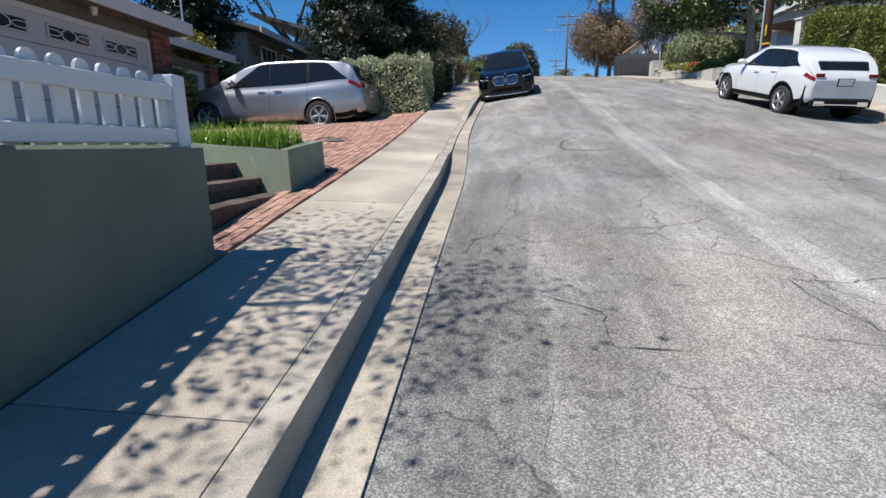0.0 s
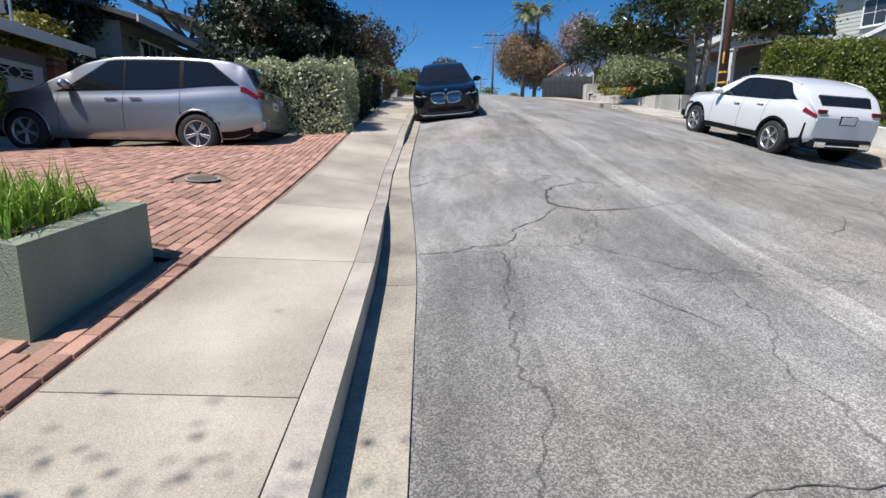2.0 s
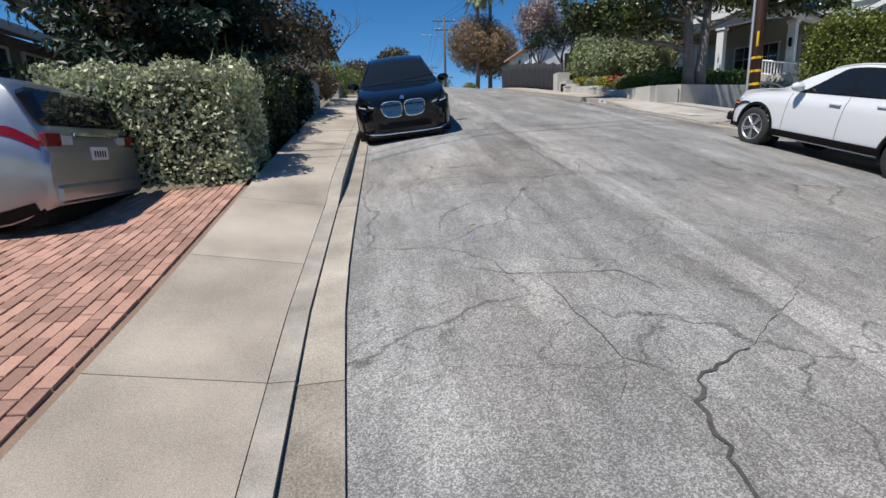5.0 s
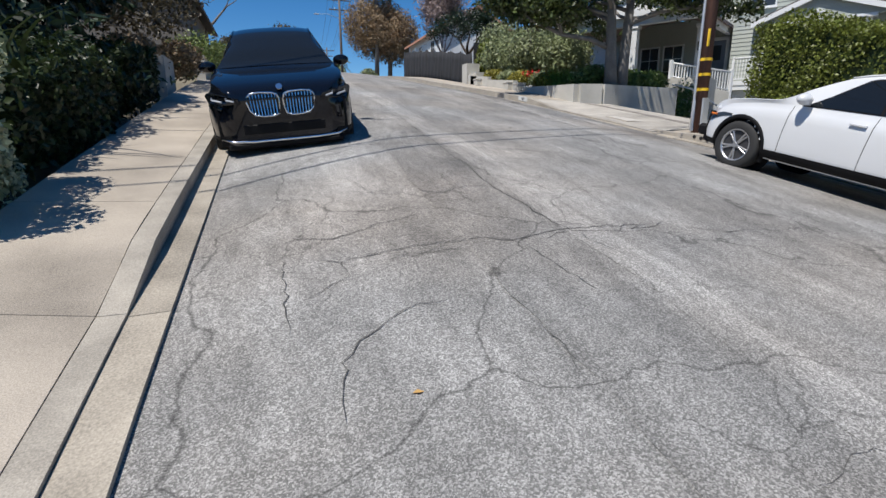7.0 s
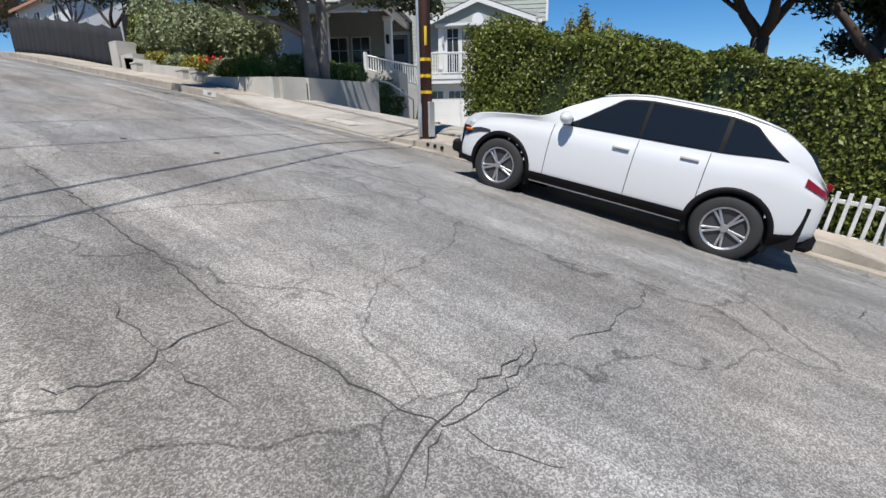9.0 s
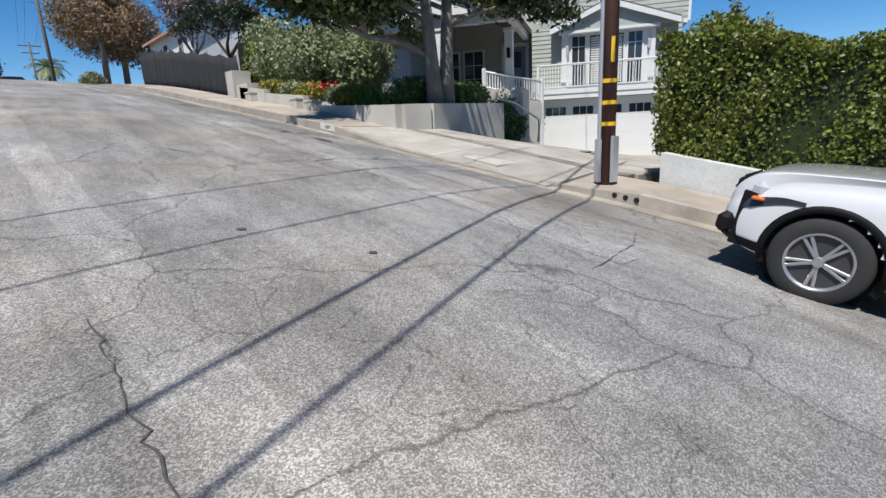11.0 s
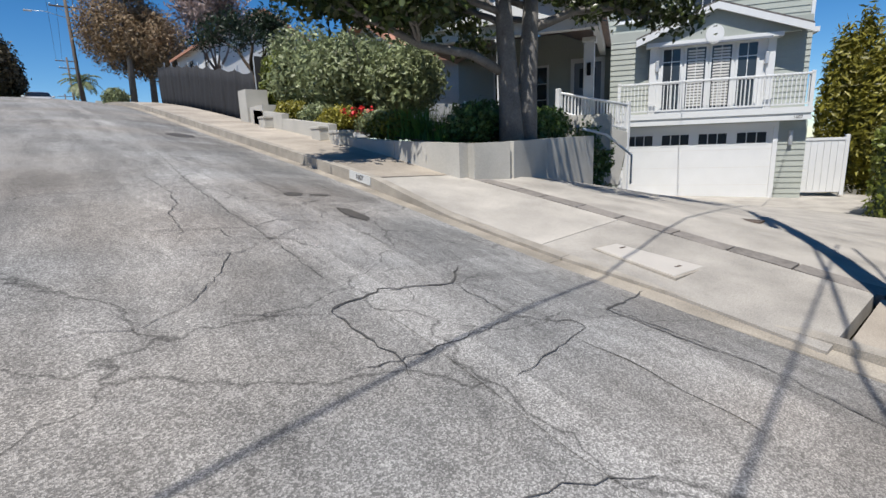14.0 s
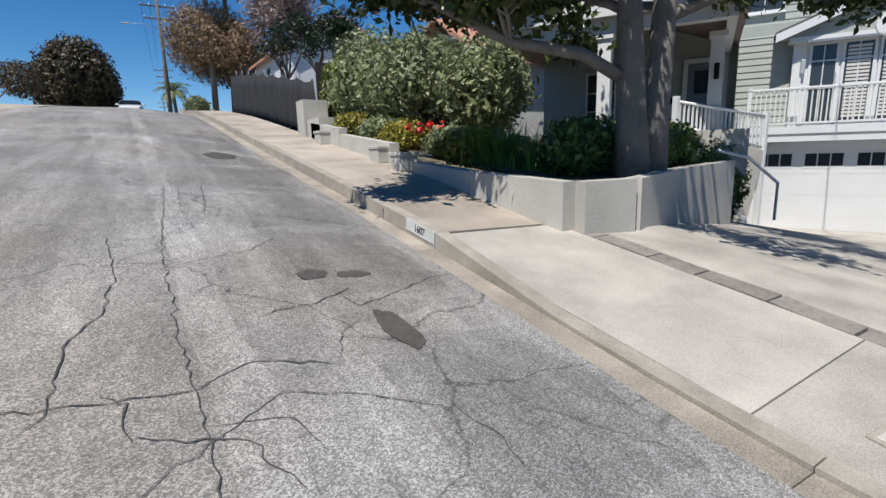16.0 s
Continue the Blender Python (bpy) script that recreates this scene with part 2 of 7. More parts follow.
def leaf_mat(name, base, vary=0.45, rough=0.45, transl=0.22):
    return mat(name, base, rough, vary=vary, fine=6, coarse=1.2, bump=0.0, island=0.9, spec=0.4, transl=transl)


LEAF_HEDGE = leaf_mat("hedge_leaf", (0.135, 0.16, 0.028))
# dark foliage, and also the shade painted on the hedge cores
LEAF_DARK_AND_SHADE = leaf_mat("dark_leaf_and_core_shade", (0.028, 0.045, 0.014))
LEAF_GREY = leaf_mat("grey_green_leaf", (0.40, 0.42, 0.26))
LEAF_PINE = leaf_mat("conifer_needles", (0.018, 0.034, 0.015), 0.5)
LEAF_LIGHT = leaf_mat("light_green_leaf", (0.12, 0.16, 0.04))
LEAF_MAG = leaf_mat("glossy_dark_leaf", (0.06, 0.08, 0.025), 0.5, 0.3)
LEAF_OLIVE = leaf_mat("olive_leaf", (0.205, 0.235, 0.115))
LEAF_YEL = leaf_mat("yellow_green_leaf", (0.22, 0.20, 0.03))
LEAF_GRASS = leaf_mat("grass_blade", (0.19, 0.31, 0.035))
LEAF_LILY = leaf_mat("strap_leaf", (0.13, 0.23, 0.045))
LEAF_BOX = leaf_mat("box_leaf", (0.10, 0.155, 0.04))
LEAF_BROWN = leaf_mat("rusty_brown_leaf", (0.25, 0.175, 0.10))
ROOF_P = mat("faded_pink_shingle", (0.27, 0.205, 0.18), 0.9, vary=0.35, fine=25, coarse=4, bump=0.5)
LEAF_TWIG = leaf_mat("purple_brown_twig", (0.27, 0.205, 0.19))
LEAF_DULL = leaf_mat("dull_brown_green_leaf", (0.075, 0.062, 0.035))
PETAL_RED = leaf_mat("red_petal", (0.55, 0.03, 0.03))
PETAL_WHITE = leaf_mat("white_petal", (0.7, 0.68, 0.6))
CRISP = mat("dry_leaf", (0.45, 0.27, 0.09), 0.8, vary=0.3, bump=0.2)


# ---- mesh helpers ----
KNOTS = [(-60, -10.2), (-20, -3.45), (0, 0.0), (8, 1.35), (16, 2.96), (24, 4.32), (32, 5.43), (42, 6.78), (52, 7.75), (62, 8.35), (72, 8.55), (84, 8.45), (95, 8.05), (130, 5.9)]
KY, KZ = np.array([k[0] for k in KNOTS], float), np.array([k[1] for k in KNOTS], float)
KH = np.diff(KY)
KD = np.diff(KZ) / KH
KM = np.concatenate([[KD[0]], (KD[:-1] * KH[1:] + KD[1:] * KH[:-1]) / (KH[1:] + KH[:-1]), [KD[-1]]])


def Z(x, y):
    """Height of the road's surface, carried on to both sides."""
    i = int(np.clip(np.searchsorted(KY, y) - 1, 0, len(KY) - 2))
    t = (y - KY[i]) / KH[i]
    if t < 0:
        z = KZ[0]
    elif t > 1:
        z = KZ[-1] - 0.05 * min(y - KY[-1], 200)
    else:
        z = (2 * t**3 - 3 * t * t + 1) * KZ[i] + (t**3 - 2 * t * t + t) * KH[i] * KM[i] + (3 * t * t - 2 * t**3) * KZ[i + 1] + (t**3 - t * t) * KH[i] * KM[i + 1]
    dip_l = float(np.interp(y, [-2, 4, 6, 10, 16, 30, 60], [0.0, 0.09, 0.15, 0.27, 0.36, 0.36, 0.2])) * min(1.0, max(0.0, (1.6 - x) / 2.6)) ** 1.5
    dip_r = 0.15 * min(1.0, max(0.0, (x - 5.3) / 2.3)) ** 1.5
    return float(z - 0.028 * max(-15, min(15, x)) - dip_l - dip_r)


def lk(y):
    """x of the left kerb's street face."""
    return float(np.interp(y, [-60, 6.4, 8, 10, 12, 14, 17, 24, 35, 45, 60, 90, 130], [-0.95, -0.93, -1.0, -1.06, -1.03, -0.98, -0.92, -0.7, 0.8, 2.1, 3.2, 4.0, 4.5]))


def rk(y):
    """x of the right kerb's street face."""
    return float(np.interp(y, [-60, 0, 11, 17.4, 20.8, 26, 41, 60, 90, 130], [9.6, 9.0, 8.4, 7.97, 7.52, 7.55, 7.8, 8.6, 9.4, 10.0]))


def gl(y):
    """Width of the left gutter, narrower past the driveway."""
    return float(np.interp(y, [8, 11], [0.27, 0.19]))


def mesh_of(name, verts, faces, material, smooth=False):
    me = bpy.data.meshes.new(name)
    me.from_pydata(verts, [], faces)
    me.materials.append(material)
    if smooth:
        me.polygons.foreach_set("use_smooth", [True] * len(me.polygons))
    me.update()
    return me


def put(name, me, parent=None, m=None, label=""):
    ob = new(name, me)
    if parent:
        ob.parent = parent
    if m is not None:
        ob.matrix_basis = m
    if label:
        ob["label"] = label
    return ob


def part(name, bm, material, parent, label="", smooth=False, m=None):
    """Links a bmesh as one mesh object under a thing or a part."""
    me = bpy.data.meshes.new(name)
    bm.normal_update()
    bm.to_mesh(me)
    bm.free()
    me.materials.append(material)
    if smooth:
        me.polygons.foreach_set("use_smooth", [True] * len(me.polygons))
    return put(name, me, parent, m, label)


def thing(name, label, category, m=None, group="", kind=""):
    ob = new(name)
    if m is not None:
        ob.matrix_basis = m
    return tagged(ob, label, category, group, kind)


def box(bm, x0, x1, y0, y1, z0, z1, bevel=0.0, m=None):
    vs = bmesh.ops.create_cube(bm, size=1.0)["verts"]
    bmesh.ops.transform(bm, matrix=Matrix.Translation(((x0 + x1) / 2, (y0 + y1) / 2, (z0 + z1) / 2)) @ Matrix.Diagonal((abs(x1 - x0), abs(y1 - y0), abs(z1 - z0), 1)), verts=vs)
    if bevel:
        es = list({e for v in vs for e in v.link_edges})
        r = bmesh.ops.bevel(bm, geom=es, offset=bevel, segments=1, affect="EDGES")
        vs = list({v for f in r["faces"] for v in f.verts} | {v for v in vs if v.is_valid})
    if m is not None:
        bmesh.ops.transform(bm, matrix=m, verts=vs)
    return bm


def boxed(*a, **k):
    return box(bmesh.new(), *a, **k)


def cyl(bm, r0, r1, h, seg=16, m=None, caps=True):
    vs = bmesh.ops.create_cone(bm, cap_ends=caps, segments=seg, radius1=r0, radius2=r1, depth=h)["verts"]
    bmesh.ops.transform(bm, matrix=(m if m is not None else Matrix.Identity(4)) @ Matrix.Translation((0, 0, h / 2)), verts=vs)
    return bm


def tube(pts, radii, seg=8):
    """Rings along a path: verts and faces."""
    V, F = [], []
    pts = [Vector(p) for p in pts]
    for i, p in enumerate(pts):
        d = (pts[min(i + 1, len(pts) - 1)] - pts[max(i - 1, 0)]).normalized()
        a = d.orthogonal().normalized() if abs(d.z) > 0.95 else d.cross(Vector((0, 0, 1))).normalized()
        c = d.cross(a)
        for k in range(seg):
            an = 2 * math.pi * k / seg
            V.append(p + (a * math.cos(an) + c * math.sin(an)) * radii[i])
    for i in range(len(pts) - 1):
        for k in range(seg):
            k2 = (k + 1) % seg
            F.append((i * seg + k, i * seg + k2, (i + 1) * seg + k2, (i + 1) * seg + k))
    F.append(tuple(range(seg))[::-1])
    F.append(tuple((len(pts) - 1) * seg + k for k in range(seg)))
    return V, F


def merge(list_vf):
    V, F = [], []
    for v, f in list_vf:
        o = len(V)
        V += list(v)
        F += [tuple(i + o for i in g) for g in f]
    return V, F


def sheet(fn, us, vs):
    """A grid surface from fn(u, v)."""
    V = [fn(u, v) for u in us for v in vs]
    n = len(vs)
    F = [(i * n + j, (i + 1) * n + j, (i + 1) * n + j + 1, i * n + j + 1) for i in range(len(us) - 1) for j in range(n - 1)]
    return V, F


def slab(top, us, vs, depth):
    """A solid slab under the surface top(u, v)."""
    V, F = sheet(top, us, vs)
    nu, nv = len(us), len(vs)
    n = nu * nv
    V = V + [(p[0], p[1], p[2] - depth) for p in V]
    ring = [i * nv for i in range(nu)] + [(nu - 1) * nv + j for j in range(1, nv)] + [i * nv + nv - 1 for i in range(nu - 2, -1, -1)] + [j for j in range(nv - 2, 0, -1)]
    F = F + [tuple(i + n for i in f[::-1]) for f in F] + [(ring[i], ring[i] + n, ring[(i + 1) % len(ring)] + n, ring[(i + 1) % len(ring)]) for i in range(len(ring))]
    return V, F


RNG = np.random.default_rng(7)


def leaf_mesh(name, centres, size, material, normals=None, long=1.6, jitter=0.9, spread=0.35):
    """Many small folded leaves round the centres given."""
    c = np.asarray(centres, float)
    n = len(c)
    d = RNG.normal(size=(n, 3))
    if normals is not None:
        d = d * jitter + np.asarray(normals) * 1.2
    d /= np.linalg.norm(d, axis=1)[:, None] + 1e-9
    a = np.cross(d, RNG.normal(size=(n, 3)))
    a /= np.linalg.norm(a, axis=1)[:, None] + 1e-9
    b = np.cross(d, a)
    s = size * (1 + spread * RNG.normal(size=(n, 1))).clip(0.4, 1.8)
    V = np.empty((n, 4, 3))
    V[:, 0] = c - a * s * long / 2
    V[:, 1] = c + b * s * 0.5 + d * s * 0.15
    V[:, 2] = c + a * s * long / 2
    V[:, 3] = c - b * s * 0.5 + d * s * 0.15
    me = bpy.data.meshes.new(name)
    me.vertices.add(4 * n)
    me.vertices.foreach_set("co", V.ravel())
    idx = np.arange(4 * n).reshape(n, 4)
    tri = np.stack([idx[:, [0, 1, 2]], idx[:, [0, 2, 3]]], 1).reshape(-1)
    me.loops.add(6 * n)
    me.loops.foreach_set("vertex_index", tri)
    me.polygons.add(2 * n)
    me.polygons.foreach_set("loop_start", np.arange(0, 6 * n, 3))
    me.materials.append(material)
    me.update(calc_edges=True)
    me.validate()
    return me


def lumps(n, lobes, shell=0.75):
    """Points and outward directions on the rough outside of a set of lobes (x, y, z, rx, ry, rz)."""
    w = np.array([l[3] * l[4] + l[4] * l[5] + l[3] * l[5] for l in lobes])
    k = RNG.choice(len(lobes), n, p=w / w.sum())
    L = np.array(lobes)[k]
    d = RNG.normal(size=(n, 3))
    d /= np.linalg.norm(d, axis=1)[:, None]
    r = 1 - (1 - shell) * RNG.random((n, 1)) ** 1.5
    r = r * (1 + 0.13 * np.sin(d[:, :1] * 9 + k[:, None]) * np.sin(d[:, 1:2] * 8 + 1.3 * k[:, None]) + 0.06 * RNG.normal(size=(n, 1)))
    return L[:, :3] + d * r * L[:, 3:], d


def box_shell(n, x0, x1, y0, y1, zb, zt, wob=0.08):
    """Points on the rough outside of a clipped hedge; zb and zt take (x, y)."""
    sx, sy, sz = x1 - x0, y1 - y0, 2.0
    areas = np.array([sy * sz, sy * sz, sx * sz, sx * sz, sx * sy])
    k = RNG.choice(5, n, p=areas / areas.sum())
    u, v = RNG.random(n), RNG.random(n)
    P, D = np.empty((n, 3)), np.zeros((n, 3))
    for i in range(n):
        kk = k[i]
        dd = -abs(RNG.normal()) * wob * 1.6 + 0.25 * wob
        if kk < 2:
            y = y0 + u[i] * sy
            x = (x0 - dd) if kk == 0 else (x1 + dd)
            D[i, 0] = -1 if kk == 0 else 1
        elif kk < 4:
            x = x0 + u[i] * sx
            y = (y0 - dd) if kk == 2 else (y1 + dd)
            D[i, 1] = -1 if kk == 2 else 1
        else:
            x, y = x0 + u[i] * sx, y0 + v[i] * sy
            D[i, 2] = 1
        b, t = zb(x, y), zt(x, y)
        bulge = 0.10 * math.sin(y * 2.1 + x) + 0.07 * math.sin(y * 5.3 + v[i] * 7)
        z = t + dd + bulge * 0.7 if kk == 4 else b + v[i] * (t - b)
        if kk < 2:
            x += (1 if kk else -1) * bulge
        P[i] = x, y, z
    return P, D


def limb(path, p, d, length, r, depth, rnd, tips, up=0.25, split=(2, 3), wob=0.3, shrink=0.72):
    """A tapered limb that wanders and forks."""
    pts, rad = [p.copy()], [r]
    steps = 5
    for i in range(steps):
        d = (d + Vector((rnd.gauss(0, wob), rnd.gauss(0, wob), rnd.gauss(0, wob) + up)) * 0.35).normalized()
        p = p + d * (length / steps)
        pts.append(p.copy())
        rad.append(r * (1 - 0.42 * (i + 1) / steps))
    path.append(tube(pts, rad, 8 if r > 0.06 else 5))
    if depth <= 1:
        tips.extend(pts[2:])
    if depth == 0:
        return
    for k in range(rnd.randint(*split)):
        q = pts[-1] if k == 0 else pts[rnd.randint(2, steps)]
        side = Vector((rnd.gauss(0, 1), rnd.gauss(0, 1), rnd.gauss(0, 0.5))).normalized()
        limb(path, q.copy(), (d * 0.8 + side * 0.85).normalized(), length * shrink * rnd.uniform(0.8, 1.15), rad[-1] * 0.75, depth - 1, rnd, tips, up, split, wob, shrink)


def cloud(tips, per, sigma, flat=0.8):
    t = np.array([tuple(p) for p in tips])
    c = np.repeat(t, per, axis=0)
    return c + RNG.normal(size=c.shape) * np.array([sigma, sigma, sigma * flat])


# ---- ground, road, kerbs ----
def ground_z(x, y):
    z = Z(x, y) - 0.16
    if x > 9.0:
        z -= min((x - 9.0) * 0.125, 6.0) + (0.35 if x > 9.6 else 0)
    if x < -2.2:
        z -= min(0.30 + (-2.2 - x) * 0.02, 0.6)
    return z


gx = [-900, -300, -120, -60, -30, -15, -9, -4.5, -2.7, -2.2, 0, 2, 4, 6, 7.5, 9.0, 9.7, 12, 15, 19, 24, 30, 45, 80, 200, 900]
gy = [-900, -300, -120, -60] + list(range(-50, 132, 3)) + [150, 200, 330, 600, 1500]
V, F = sheet(lambda x, y: (x, y, ground_z(x, y)), gx, gy)
ground = put("ground", mesh_of("ground", V, F, EARTH, True))
tagged(ground, "dry earth of the hillside under the lots", "ground", kind="structure")

ry = [-50 + 0.75 * i for i in range(241)]
V, F = sheet(lambda u, y: (lk(y) + gl(y) + u * (rk(y) - 0.24 - lk(y) - gl(y)), y, Z(lk(y) + gl(y) + u * (rk(y) - 0.24 - lk(y) - gl(y)), y) + 0.05 * math.sin(math.pi * u) - 0.03), [i / 16 for i in range(17)], ry)
road = put("road", mesh_of("road", V, F, ASPHALT, True))
tagged(road, "worn grey asphalt street climbing the hill, cracked and patched", "road", kind="structure")


def road_z(x, y):
    u = (x - lk(y) - gl(y)) / (rk(y) - 0.24 - lk(y) - gl(y))
    return Z(x, y) + 0.05 * math.sin(math.pi * max(0, min(1, u))) - 0.03


def kerb_h(y, left):
    """Kerb height: high along the pavement, dropped at the driveways."""
    if left:
        return float(np.interp(y, [-60, 7.4, 8.4, 12.6, 13.4, 200], [0.17, 0.17, 0.04, 0.04, 0.16, 0.16]))
    return float(np.interp(y, [-60, 6.6, 7.6, 10.4, 11.2, 17.3, 18.4, 22.3, 23.85, 200], [0.15, 0.15, 0.03, 0.03, 0.15, 0.15, 0.02, 0.02, 0.16, 0.16]))


def strip(name, material, xa, xb, h, y0, y1, step, depth, parent, gap=0.008, sub=4):
    """A row of cast pieces along the street between xa(y) and xb(y)."""
    y = y0
    while y < y1 - 0.01:
        ye = min(y + step, y1)
        ysub = [y + gap / 2 + (ye - y - gap) * i / sub for i in range(sub + 1)]
        V, F = slab(lambda yy, u: (xa(yy) + u * (xb(yy) - xa(yy)), yy, h(yy, u)), ysub, [0, 0.5, 1.0], depth)
        F = [f[::-1] for f in F]
        put(name, mesh_of(name, V, F, material), parent)
        y = ye


pav_l = tagged(new("pavement_left"), "pale concrete pavement with square joints beside the kerb", "pavement", kind="structure")
strip("slab", CONC, lambda y: lk(y) - 0.15, lambda y: min(-2.10, lk(y) - 1.0), lambda y, u: Z(-1.1 - u, y) + np.interp(u, [0, 1], [kerb_h(y, True), 0.17 if not 8 < y < 13 else 0.15]), -6.7, 60, 1.6, 0.12, pav_l)
kerb_l = tagged(new("kerb_left"), "grey concrete kerb, high beside the pavement", "kerb", kind="structure")
strip("kerb_stone", KERB, lambda y: lk(y), lambda y: lk(y) - 0.145, lambda y, u: Z(-1, y) + kerb_h(y, True), -9.9, 100, 3.2, 0.5, kerb_l)
gut_l = tagged(new("gutter_left"), "stained concrete gutter between kerb and asphalt", "gutter", kind="structure")
strip("gutter_slab", GUTTER, lambda y: lk(y) + gl(y) + 0.03, lambda y: lk(y) + 0.004, lambda y, u: Z(-0.7, y) - 0.012 - 0.01 * u, -9.9, 100, 3.2, 0.2, gut_l)

pav_r = tagged(new("pavement_right"), "pale concrete pavement along the gardens", "pavement", kind="structure")


def pav_r_h(y, u):
    return Z(8.3, y) + np.interp(u, [0, 1], [kerb_h(y, False), float(np.interp(y, [17.2, 18.4, 23.9, 25.5], [0.17, 0.10, 0.10, 0.17]))])


strip("slab", CONC, lambda y: rk(y) + 0.15, lambda y: 9.10 + 0.015 * max(y - 24, 0), lambda y, u: pav_r_h(y, u), 23.9, 80, 2.4, 0.12, pav_r)
strip("slab", CONC, lambda y: rk(y) + 0.15, lambda y: 9.05 + 0.05 * max(12 - y, 0), lambda y, u: pav_r_h(y, u), -8, 18.4, 2.2, 0.12, pav_r)
kerb_r = tagged(new("kerb_right"), "grey concrete kerb, dropped at the driveway", "kerb", kind="structure")
strip("kerb_stone", KERB, lambda y: rk(y), lambda y: rk(y) + 0.145, lambda y, u: Z(8, y) + kerb_h(y, False), -9.6, 100, 3.35, 0.5, kerb_r)
gut_r = tagged(new("gutter_right"), "pale concrete gutter beside the asphalt", "gutter", kind="structure")
strip("gutter_slab", GUTTER, lambda y: rk(y) - 0.26, lambda y: rk(y) - 0.004, lambda y, u: Z(7.6, y) - 0.012 - 0.01 * u, -9.6, 100, 3.35, 0.2, gut_r)


# driveway of the house on the right: apron, then a fall towards the garage
def drive_z(x, y):
    edge = Z(8.3, y) + float(np.interp(y, [17.2, 18.4, 23.9, 25.5], [0.17, 0.10, 0.10, 0.17]))
    return float(np.interp(x, [7.6, 9.1, 10.2, 19.5], [Z(8.3, y) + max(0.022, kerb_h(y, False)), edge, edge - 0.02, 2.46 + 0.02 * (y - 22)]))


drive_r = tagged(new("driveway_right"), "pale concrete driveway falling to a garage", "driveway", kind="structure")
for ya, yb in ((18.45, 20.9), (20.9, 23.85)):
    V, F = slab(lambda x, y: (x, y, drive_z(x, y)), [rk(21) + 0.16, 8.2, 8.7, 9.16], [ya + 0.006 + (yb - ya - 0.012) * i / 4 for i in range(5)], 0.14)
    put("slab", mesh_of("slab", V, F, DRIVE), drive_r)
for xa, xb in ((9.44, 12.6), (12.6, 16.0), (16.0, 19.55), (19.55, 24.0)):
    V, F = slab(lambda x, v: (x, 17.9 + v * (23.6 + 0.34 * (min(x, 19) - 9.4) - 17.9), drive_z(x, 17.9 + v * (23.6 + 0.34 * (min(x, 19) - 9.4) - 17.9))), [xa + 0.005 + (xb - xa - 0.01) * i / 4 for i in range(5)], [i / 8 for i in range(9)], 0.14)
    put("slab", mesh_of("slab", V, F, DRIVE), drive_r)
rnd = random.Random(3)
y = 17.95
while y < 23.8:
    ln = rnd.uniform(0.35, 0.7)
    V, F = slab(lambda x, yy: (x + 0.02 * math.sin(yy * 5), yy, drive_z(9.3, yy) + 0.004 + 0.006 * rnd.random()), [9.17, 9.30, 9.43], [y + 0.012, y + ln / 2, y + ln - 0.012], 0.10)
    put("flagstone", mesh_of("flagstone", V, F, STONE), drive_r, label="dark flagstone in the border")
    y += ln

lid = thing("utility_cover", "pale rectangular utility box cover set in the driveway apron", "cover", Matrix.Translation((8.29, 20.05, drive_z(8.29, 20.05) - 0.003)) @ pose(0, 0, 0, 9, 1.2, -3))
part("frame", boxed(-0.31, 0.31, -0.45, 0.45, -0.05, 0.004, 0.004), KERB, lid)
part("lid", boxed(-0.28, 0.28, -0.42, 0.42, -0.04, 0.012, 0.006), PALE_LID, lid)
for sy in (-0.3, 0.3):
    part("slot", boxed(-0.05, 0.05, sy - 0.012, sy + 0.012, 0.0, 0.0145), IRON, lid)
drain = thing("drain_pipes", "three dark drain pipe ends through the kerb face", "drain pipe")
for i in range(3):
    yy = 17.52 - 0.15 * i
    part("pipe", cyl(bmesh.new(), 0.035, 0.035, 0.03, 14, pose(rk(yy) + 0.012, yy, Z(7.8, yy) + 0.065, 0, -90, 0)), HOLE, drain)
box9 = thing("small_valve_cover", "small dark valve cover in the driveway", "cover", Matrix.Translation((11.7, 20.3, drive_z(11.7, 20.3) + 0.004)))
part("lid", boxed(-0.12, 0.12, -0.16, 0.16, -0.03, 0.006, 0.004), IRON, box9)


def written(name, body, size, material, parent, m, extrude=0.003):
    cu = bpy.data.curves.new(name, "FONT")
    cu.body, cu.size, cu.extrude, cu.align_x, cu.align_y = body, size, extrude, "CENTER", "CENTER"
    tmp = bpy.data.objects.new(name, cu)
    scene.collection.objects.link(tmp)
    me = bpy.data.meshes.new_from_object(tmp.evaluated_get(bpy.context.evaluated_depsgraph_get()))
    bpy.data.objects.remove(tmp)
    me.materials.clear()
    me.materials.append(material)
    return put(name, me, parent, m)


plate = thing("kerb_number", "white painted patch with a house number on the kerb face", "house number", pose(rk(24.2) - 0.006, 24.2, Z(7.5, 24.2) + 0.075, 90, 0, -90) @ pose(0, 0, 0, 0, 0, -8.8))
part("patch", boxed(-0.30, 0.30, -0.065, 0.065, -0.003, 0.003), WHITE_W, plate)
written("digits", "1607", 0.11, INK, plate, pose(0, 0, 0.0045))


# ---- patches, cracks and stains on the asphalt ----
def road_patch(xa, xb, y0, y1, material, lift, seed):
    """A strip of newer or paler asphalt with uneven edges."""
    V, F = sheet(lambda y, u: (xa + u * (xb - xa) + (0.035 * math.sin(y * 3.1 + seed) + 0.02 * math.sin(y * 11 + seed)) * (1 if u > 0.5 else 0.7), y, road_z(xa + u * (xb - xa), y) + lift), [y0 + (y1 - y0) * i / 80 for i in range(81)], [0, 0.33, 0.67, 1])
    return put("asphalt_patch", mesh_of("asphalt_patch", V, [f[::-1] for f in F], material, True), road)


